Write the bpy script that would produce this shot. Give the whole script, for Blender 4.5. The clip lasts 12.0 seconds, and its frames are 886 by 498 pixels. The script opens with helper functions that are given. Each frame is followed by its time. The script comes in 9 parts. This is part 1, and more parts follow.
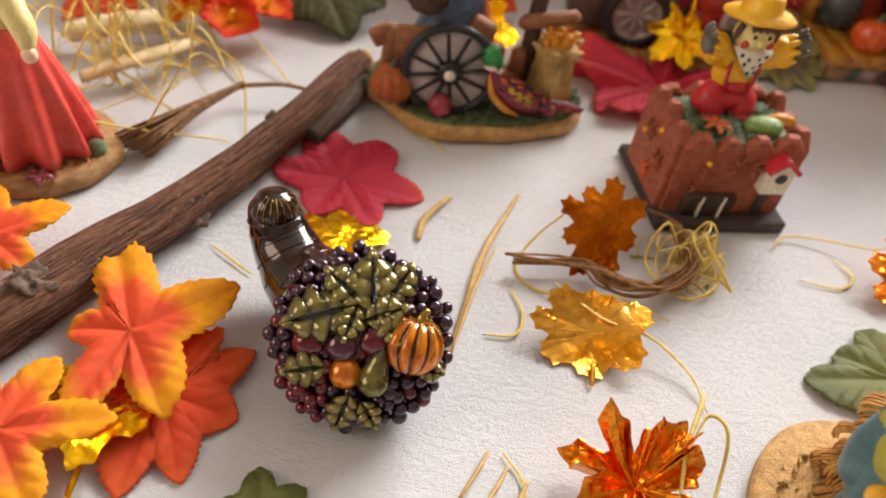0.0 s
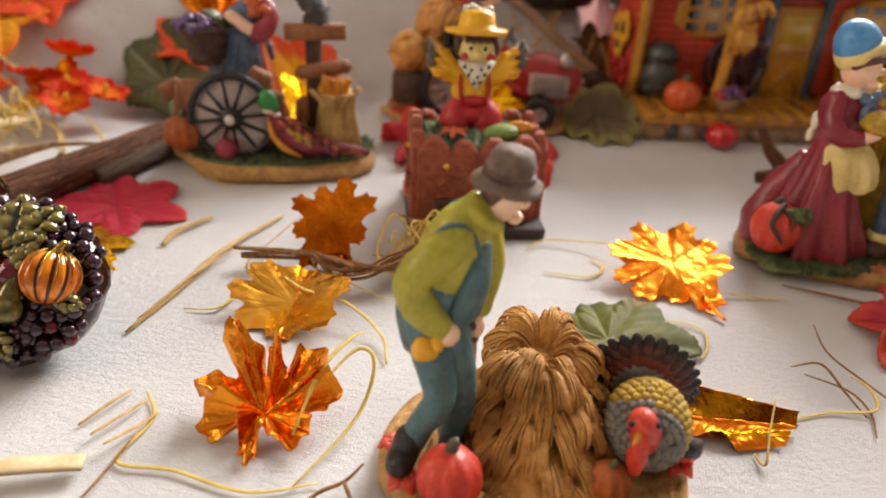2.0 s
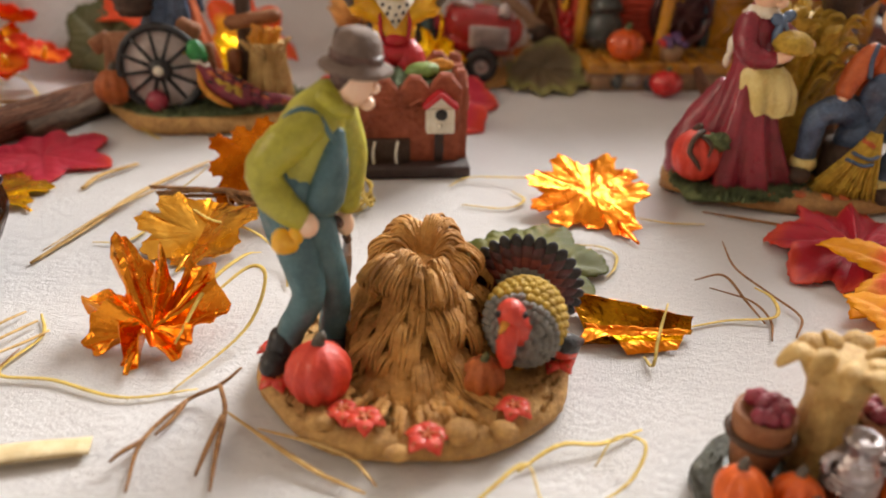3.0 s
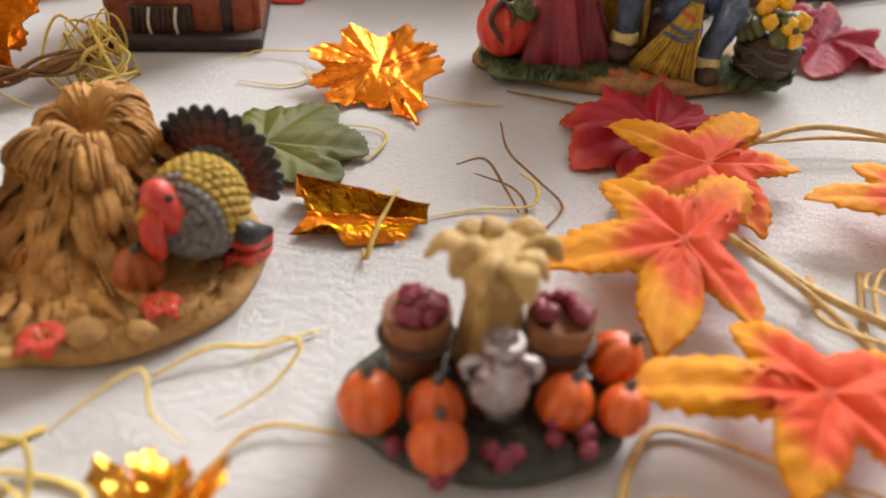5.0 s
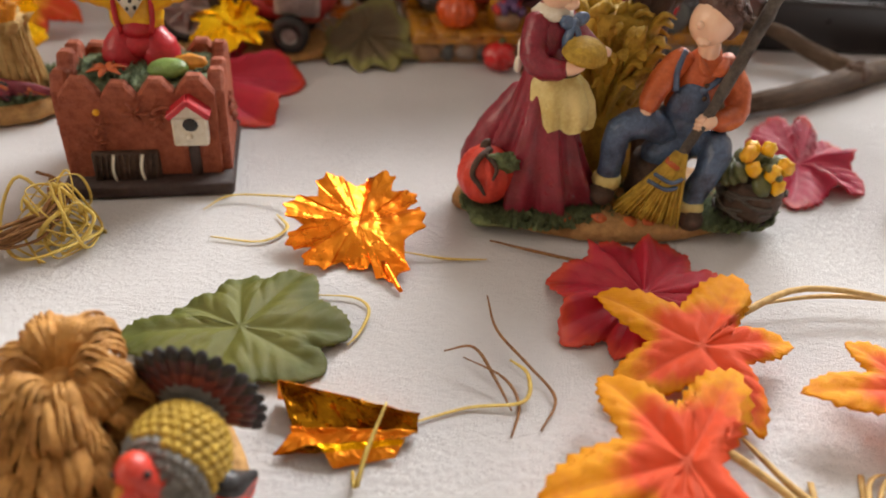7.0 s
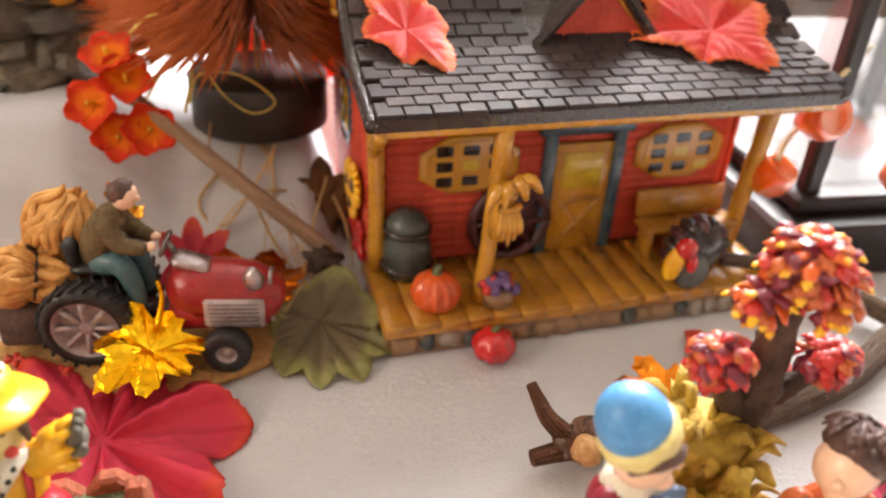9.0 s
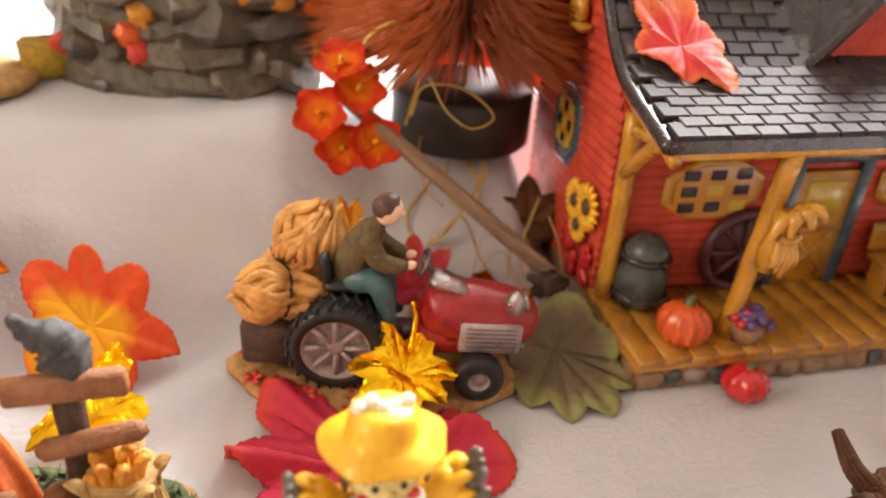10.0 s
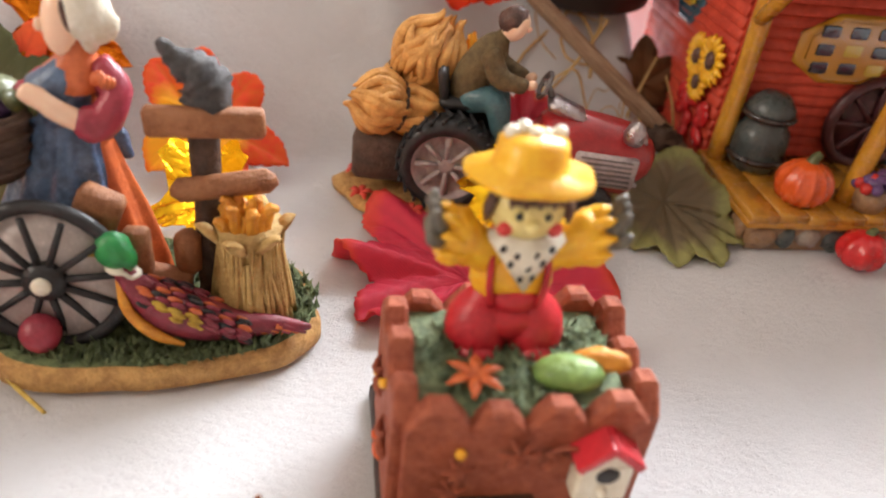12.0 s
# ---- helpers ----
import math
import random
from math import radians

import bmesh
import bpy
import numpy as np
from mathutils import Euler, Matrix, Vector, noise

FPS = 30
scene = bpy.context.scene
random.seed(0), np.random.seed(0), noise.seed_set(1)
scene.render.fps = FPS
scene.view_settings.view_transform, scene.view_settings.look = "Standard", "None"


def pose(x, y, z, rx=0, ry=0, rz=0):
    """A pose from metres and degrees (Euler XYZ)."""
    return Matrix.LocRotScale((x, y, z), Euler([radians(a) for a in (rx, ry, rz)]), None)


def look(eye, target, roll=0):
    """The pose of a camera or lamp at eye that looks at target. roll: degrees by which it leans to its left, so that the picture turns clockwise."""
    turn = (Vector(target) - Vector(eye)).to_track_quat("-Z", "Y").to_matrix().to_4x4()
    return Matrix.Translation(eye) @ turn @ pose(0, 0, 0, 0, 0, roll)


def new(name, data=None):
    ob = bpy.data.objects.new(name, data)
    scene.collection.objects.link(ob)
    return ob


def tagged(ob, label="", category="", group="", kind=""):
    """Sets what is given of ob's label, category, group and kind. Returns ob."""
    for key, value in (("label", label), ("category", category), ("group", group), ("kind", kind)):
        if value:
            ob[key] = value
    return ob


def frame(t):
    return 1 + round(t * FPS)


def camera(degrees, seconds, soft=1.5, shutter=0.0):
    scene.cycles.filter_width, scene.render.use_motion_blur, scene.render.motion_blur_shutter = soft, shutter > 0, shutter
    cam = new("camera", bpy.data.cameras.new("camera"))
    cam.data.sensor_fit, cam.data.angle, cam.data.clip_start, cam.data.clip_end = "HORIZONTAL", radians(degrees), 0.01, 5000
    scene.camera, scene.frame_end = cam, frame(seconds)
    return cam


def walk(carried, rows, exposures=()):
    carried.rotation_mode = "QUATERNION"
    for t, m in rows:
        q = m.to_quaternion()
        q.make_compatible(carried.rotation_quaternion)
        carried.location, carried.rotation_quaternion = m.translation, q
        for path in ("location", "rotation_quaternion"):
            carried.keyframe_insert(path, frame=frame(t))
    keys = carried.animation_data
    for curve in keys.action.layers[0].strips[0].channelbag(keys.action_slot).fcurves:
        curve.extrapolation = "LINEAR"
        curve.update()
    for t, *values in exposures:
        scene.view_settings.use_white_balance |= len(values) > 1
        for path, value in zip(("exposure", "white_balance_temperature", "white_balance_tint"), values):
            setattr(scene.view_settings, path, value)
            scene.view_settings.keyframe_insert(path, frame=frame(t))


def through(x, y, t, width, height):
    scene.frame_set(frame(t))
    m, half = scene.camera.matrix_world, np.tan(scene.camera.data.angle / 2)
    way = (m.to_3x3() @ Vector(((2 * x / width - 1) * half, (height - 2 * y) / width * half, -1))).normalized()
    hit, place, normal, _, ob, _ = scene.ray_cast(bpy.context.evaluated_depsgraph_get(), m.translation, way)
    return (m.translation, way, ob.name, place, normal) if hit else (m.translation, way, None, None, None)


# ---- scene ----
cam = camera(60.3, 12.0, soft=1.8)
cam.data.dof.use_dof = True
cam.data.dof.focus_distance, cam.data.dof.aperture_fstop = 0.205, 10.5
METRES, EYE, TILT, LEAN, TURN = 0.6, 0.1765, -44.0, -7.75, 0.0
ROWS = [
    (0.0, 0.0, 0.0, 0.0, -0.0, 0.0, 0.0),
    (0.5, 0.0256, -0.0054, -0.015, -0.26, 0.27, 0.64),
    (1.0, 0.1053, -0.0008, -0.0307, 1.57, 8.36, 1.79),
    (1.5, 0.1359, 0.0382, -0.074, 3.33, 13.54, 1.81),
    (2.0, 0.1815, 0.0109, -0.1259, 4.68, 15.9, 2.07),
    (2.5, 0.2037, 0.0149, -0.1634, 5.68, 16.46, 2.79),
    (4.5, 0.3155, 0.0683, -0.1493, 4.4, 10.14, 4.03),
    (5.0, 0.3273, 0.074, -0.1671, 3.34, 8.09, 3.55),
    (5.5, 0.3307, 0.074, -0.1688, 2.79, 7.18, 3.24),
    (6.0, 0.3324, 0.0667, -0.171, 2.47, 7.06, 3.18),
    (6.5, 0.3329, 0.0619, -0.162, 2.02, 7.51, 3.53),
    (7.0, 0.3236, 0.0751, -0.0924, 0.92, 8.76, 5.11),
    (7.5, 0.3361, 0.1263, 0.0028, -1.39, 10.0, 7.66),
    (9.5, 0.2721, 0.1667, 0.1193, -3.49, 12.66, 10.45),
    (10.0, 0.1876, 0.1882, 0.1304, -1.97, 13.64, 7.76),
    (10.5, 0.1631, 0.1941, 0.1209, -0.67, 13.36, 4.7),
    (11.0, 0.1443, 0.2144, 0.0928, 0.39, 11.95, 2.64),
    (11.5, 0.144, 0.2133, 0.0754, 0.95, 10.47, 1.72),
    (12.0, 0.1549, 0.2067, 0.0715, 1.23, 9.69, 1.53),
]
walk(cam, [(t, pose(0, 0, EYE, TILT, LEAN, TURN) @ pose(METRES * x, METRES * y, METRES * z, 90 + pitch, roll, yaw)) for t, x, y, z, yaw, pitch, roll in ROWS], [(0.0, 0.20, 6950, 11), (2.5, 0.21, 7150, 11), (4.5, 0.12, 6950, 10), (7.0, 0.14, 6900, 10), (7.5, 0.48, 6600, 9), (9.5, 1.06, 6950, 11), (10.5, 1.08, 6800, 11), (12.0, 0.86, 6400, 9)])

# ---- light ----
world = bpy.data.worlds.new("world")
world.use_nodes = True
scene.world = world
wn = world.node_tree.nodes
sky = wn.new("ShaderNodeTexSky")
sky.sky_type, sky.sun_disc = "NISHITA", False
sky.sun_elevation, sky.sun_rotation = radians(40), radians(40)
world.node_tree.links.new(sky.outputs[0], wn["Background"].inputs[0])
wn["Background"].inputs[1].default_value = 0.12


# Rectangular area lamp, for the window and for the added fill.
def window_light(name, at, to, w, h, watts, colour):
    lamp = bpy.data.lights.new(name, "AREA")
    lamp.shape, lamp.size, lamp.size_y, lamp.energy, lamp.color = "RECTANGLE", w, h, watts, colour
    ob = new(name, lamp)
    ob.matrix_world = look(at, to)
    return ob


window_light("window_light", (1.10, 1.75, 1.12), (0.1, 0.2, 0.0), 1.30, 1.15, 110, (0.94, 0.96, 1.0))
# Added warm fill from the front left, with no known source behind it.
window_light("side_fill_light", (-1.76, -0.35, 1.0), (0.1, 0.2, 0.1), 1.1, 1.1, 14, (1.0, 0.87, 0.74))

# ---- materials ----


def S(r, g, b, k=1.0):
    """A colour given as 0..255 display values, as a linear base colour."""
    return tuple(((c / 255 / 12.92) if c < 10 else ((c / 255 + 0.055) / 1.055) ** 2.4) * k for c in (r, g, b))


class Nodes:
    def __init__(self, name):
        self.mat = bpy.data.materials.new(name)
        self.mat.use_nodes = True
        self.t = self.mat.node_tree
        self.b = self.t.nodes["Principled BSDF"]
        self.co = self.t.nodes.new("ShaderNodeTexCoord").outputs["Object"]

    def node(self, kind, **inputs):
        n = self.t.nodes.new(kind)
        for key, value in inputs.items():
            self.put(n.inputs[key.replace("_", " ")], value)
        return n

    def put(self, socket, value):
        if hasattr(value, "is_output"):
            self.t.links.new(value, socket)
        elif isinstance(value, tuple) and len(value) == 3 and socket.type == "RGBA":
            socket.default_value = (*value, 1)
        else:
            socket.default_value = value

    def noise(self, scale, detail=4.0, rough=0.6, co=None):
        return self.node("ShaderNodeTexNoise", Vector=co or self.co, Scale=scale, Detail=detail, Roughness=rough).outputs[0]

    def range(self, v, a, b, c=0.0, d=1.0):
        n = self.node("ShaderNodeMapRange", Value=v)
        for i, x in enumerate((a, b, c, d)):
            n.inputs[i + 1].default_value = x
        return n.outputs[0]

    def mix(self, f, a, b, kind="MIX"):
        n = self.t.nodes.new("ShaderNodeMix")
        n.data_type, n.blend_type = "RGBA", kind
        self.put(n.inputs[0], f)
        self.put(n.inputs[6], a)
        self.put(n.inputs[7], b)
        return n.outputs[2]

    def math(self, op, a, b=0.0):
        n = self.t.nodes.new("ShaderNodeMath")
        n.operation = op
        self.put(n.inputs[0], a)
        self.put(n.inputs[1], b)
        return n.outputs[0]

    def bump(self, height, strength, distance=0.0003):
        n = self.node("ShaderNodeBump", Height=height, Strength=strength, Distance=distance)
        self.put(self.b.inputs["Normal"], n.outputs[0])

    def stretch(self, x, y, z, rz=0.0):
        n = self.node("ShaderNodeMapping", Vector=self.co)
        n.inputs["Scale"].default_value = (x, y, z)
        n.inputs["Rotation"].default_value = (0, 0, radians(rz))
        return n.outputs[0]

    def attr(self, name):
        n = self.t.nodes.new("ShaderNodeAttribute")
        n.attribute_name = name
        return n.outputs["Fac"]

    def done(self, colour, rough, metal=0.0, spec=0.5, coat=0.0):
        self.put(self.b.inputs["Base Color"], colour)
        self.put(self.b.inputs["Roughness"], rough)
        self.put(self.b.inputs["Metallic"], metal)
        self.b.inputs["Specular IOR Level"].default_value = spec
        self.b.inputs["Coat Weight"].default_value = coat
        return self.mat


def paint(name, rgb, other=None, rough=0.45, scale=420.0, bump=0.35, coat=0.3, vary=1.0, spec=0.5):
    """Hand-painted resin: brush-worn colour at two scales, with fine relief."""
    n = Nodes(name)
    other = other or tuple(c * 0.55 for c in rgb)
    big = n.range(n.noise(scale * 0.5, 6, 0.7), 0.40, 0.62, 0.0, 0.68 * vary)
    fine = n.range(n.noise(scale * 3.2, 5, 0.7), 0.50, 0.70, 0.0, 0.32 * vary)
    col = n.mix(big, rgb, other)
    col = n.mix(fine, col, tuple(min(1, c * 1.5 + 0.02) for c in rgb))
    n.bump(n.math("ADD", n.noise(scale * 1.2, 5), n.math("MULTIPLY", n.noise(scale * 5, 3), 0.5)), min(1.0, bump * 1.6), 0.0008)
    return n.done(col, n.range(n.noise(scale, 2), 0.3, 0.7, rough - 0.08, rough + 0.12), coat=coat, spec=spec)


def metal(name, rgb, rough=0.25, crinkle=0.5, scale=260.0, other=None):
    """Thin coloured foil or painted metal, creased."""
    n = Nodes(name)
    v = n.node("ShaderNodeTexVoronoi", Vector=n.co, Scale=scale)
    ridge = n.math("ABSOLUTE", n.math("SUBTRACT", n.noise(scale * 1.1, 3, 0.5), 0.5))
    col = n.mix(n.range(n.noise(scale * 0.4, 4), 0.35, 0.65), rgb, other or tuple(c * 0.7 for c in rgb))
    n.bump(n.math("ADD", n.math("MULTIPLY", v.outputs["Distance"], 0.7), n.math("MULTIPLY", ridge, 2.2)), crinkle, 0.0014)
    return n.done(col, n.range(n.noise(scale * 0.7, 3), 0.3, 0.7, rough * 0.6, rough * 1.4), metal=1.0)


def fabric_leaf(name, inner, outer, edge=0.55, rough=0.62, gloss=0.3, through=0.34):
    """Printed woven leaf: the colour runs from the middle to the tips, veins pressed in."""
    n = Nodes(name)
    far = n.math("ADD", n.attr("rad"), n.range(n.noise(70, 3), 0.3, 0.7, -0.16, 0.16))
    col = n.mix(n.range(far, edge - 0.12, edge + 0.17), inner, outer)
    col = n.mix(n.range(n.noise(260, 4), 0.35, 0.75, 0.0, 0.3), col, tuple(c * 0.72 for c in inner))
    col = n.mix(n.range(n.attr("vein"), 0.3, 1.0, 0.0, 0.22), col, tuple(c * 0.6 for c in inner))
    w1 = n.node("ShaderNodeTexWave", Vector=n.stretch(1, 1, 1, 20), Scale=700, Distortion=1.5).outputs[0]
    w2 = n.node("ShaderNodeTexWave", Vector=n.stretch(1, 1, 1, 110), Scale=700, Distortion=1.5).outputs[0]
    n.bump(n.math("ADD", n.math("MULTIPLY", n.math("ADD", w1, w2), 0.25), n.math("MULTIPLY", n.noise(220, 3), 1.0)), 0.5, 0.0005)
    n.done(col, rough, spec=gloss)
    t = n.node("ShaderNodeBsdfTranslucent", Color=col)
    m = n.node("ShaderNodeMixShader", Fac=through)
    n.put(m.inputs[1], n.b.outputs[0])
    n.put(m.inputs[2], t.outputs[0])
    n.put(n.t.nodes["Material Output"].inputs[0], m.outputs[0])
    return n.mat


def cloth_material():
    n = Nodes("white_cotton_cloth")
    w1 = n.node("ShaderNodeTexWave", Vector=n.stretch(1, 1, 1, 8), Scale=420, Distortion=3.0).outputs[0]
    w2 = n.node("ShaderNodeTexWave", Vector=n.stretch(1, 1, 1, 98), Scale=420, Distortion=3.0).outputs[0]
    slub = n.noise(1.0, 5, 0.65, n.stretch(250, 460, 380, 28))
    fuzz = n.noise(520, 6, 0.75)
    pile = n.noise(1.0, 4, 0.6, n.stretch(110, 260, 200, 52))
    soft = n.noise(26, 4, 0.55)
    col = n.mix(n.range(soft, 0.35, 0.7), (0.69, 0.69, 0.70), (0.635, 0.63, 0.64))
    col = n.mix(n.range(slub, 0.42, 0.72, 0.0, 0.16), col, (0.57, 0.56, 0.565))
    col = n.mix(n.range(fuzz, 0.50, 0.72, 0.0, 0.22), col, (0.54, 0.53, 0.535))
    speck = n.range(n.noise(300, 2), 0.76, 0.80, 0.0, 0.35)
    col = n.mix(speck, col, (0.30, 0.27, 0.25))
    h = n.math("ADD", n.math("MULTIPLY", n.math("ADD", w1, w2), 0.07), n.math("ADD", n.math("MULTIPLY", pile, 0.8), n.math("ADD", n.math("MULTIPLY", slub, 1.0), n.math("MULTIPLY", fuzz, 1.7))))
    n.bump(h, 0.5, 0.0012)
    n.b.inputs["Sheen Weight"].default_value = 0.03
    return n.done(col, 0.95, spec=0.06)


def grain(name, a, b, rough=0.6, along=(1, 1, 1), scale=300, bump=0.6):
    """Fibrous wood, bark or straw, streaked along one axis."""
    n = Nodes(name)
    st = n.noise(scale, 6, 0.65, n.stretch(*along))
    col = n.mix(n.range(st, 0.34, 0.68), a, b)
    col = n.mix(n.range(n.noise(90, 4), 0.4, 0.75, 0.0, 0.5), col, tuple((p + q) * 0.3 for p, q in zip(a, b)))
    n.bump(n.math("ADD", st, n.math("MULTIPLY", n.noise(scale * 4, 3), 0.3)), bump, 0.0008)
    return n.done(col, rough, spec=0.3)


def bark_material(name, a, b, pale):
    """Ridged bark: the streaks run along the stick, by its length and girth."""
    n = Nodes(name)
    v = n.node("ShaderNodeCombineXYZ", X=n.math("MULTIPLY", n.attr("along"), 34.0), Y=n.math("MULTIPLY", n.attr("round"), 30.0), Z=0.0).outputs[0]
    st = n.noise(1.6, 7, 0.72, v)
    fine = n.noise(6.0, 5, 0.7, v)
    col = n.mix(n.range(st, 0.40, 0.58), b, a)
    col = n.mix(n.range(fine, 0.52, 0.70, 0.0, 0.55), col, pale)
    col = n.mix(n.range(n.noise(520, 3), 0.62, 0.70, 0.0, 0.7), col, S(176, 150, 128))
    n.bump(n.math("ADD", n.math("MULTIPLY", st, 1.2), n.math("MULTIPLY", fine, 0.5)), 1.0, 0.0016)
    return n.done(col, 0.78, spec=0.25)


def plain(name, rgb, rough, metallic=0.0, spec=0.5, bump=0.15, scale=160):
    n = Nodes(name)
    col = n.mix(n.range(n.noise(scale, 4), 0.3, 0.7, 0, 0.5), rgb, tuple(c * 0.75 for c in rgb))
    n.bump(n.noise(scale * 4, 3), bump, 0.0004)
    return n.done(col, n.range(n.noise(scale * 0.5, 3), 0.3, 0.7, rough * 0.8, rough * 1.25), metal=metallic, spec=spec)


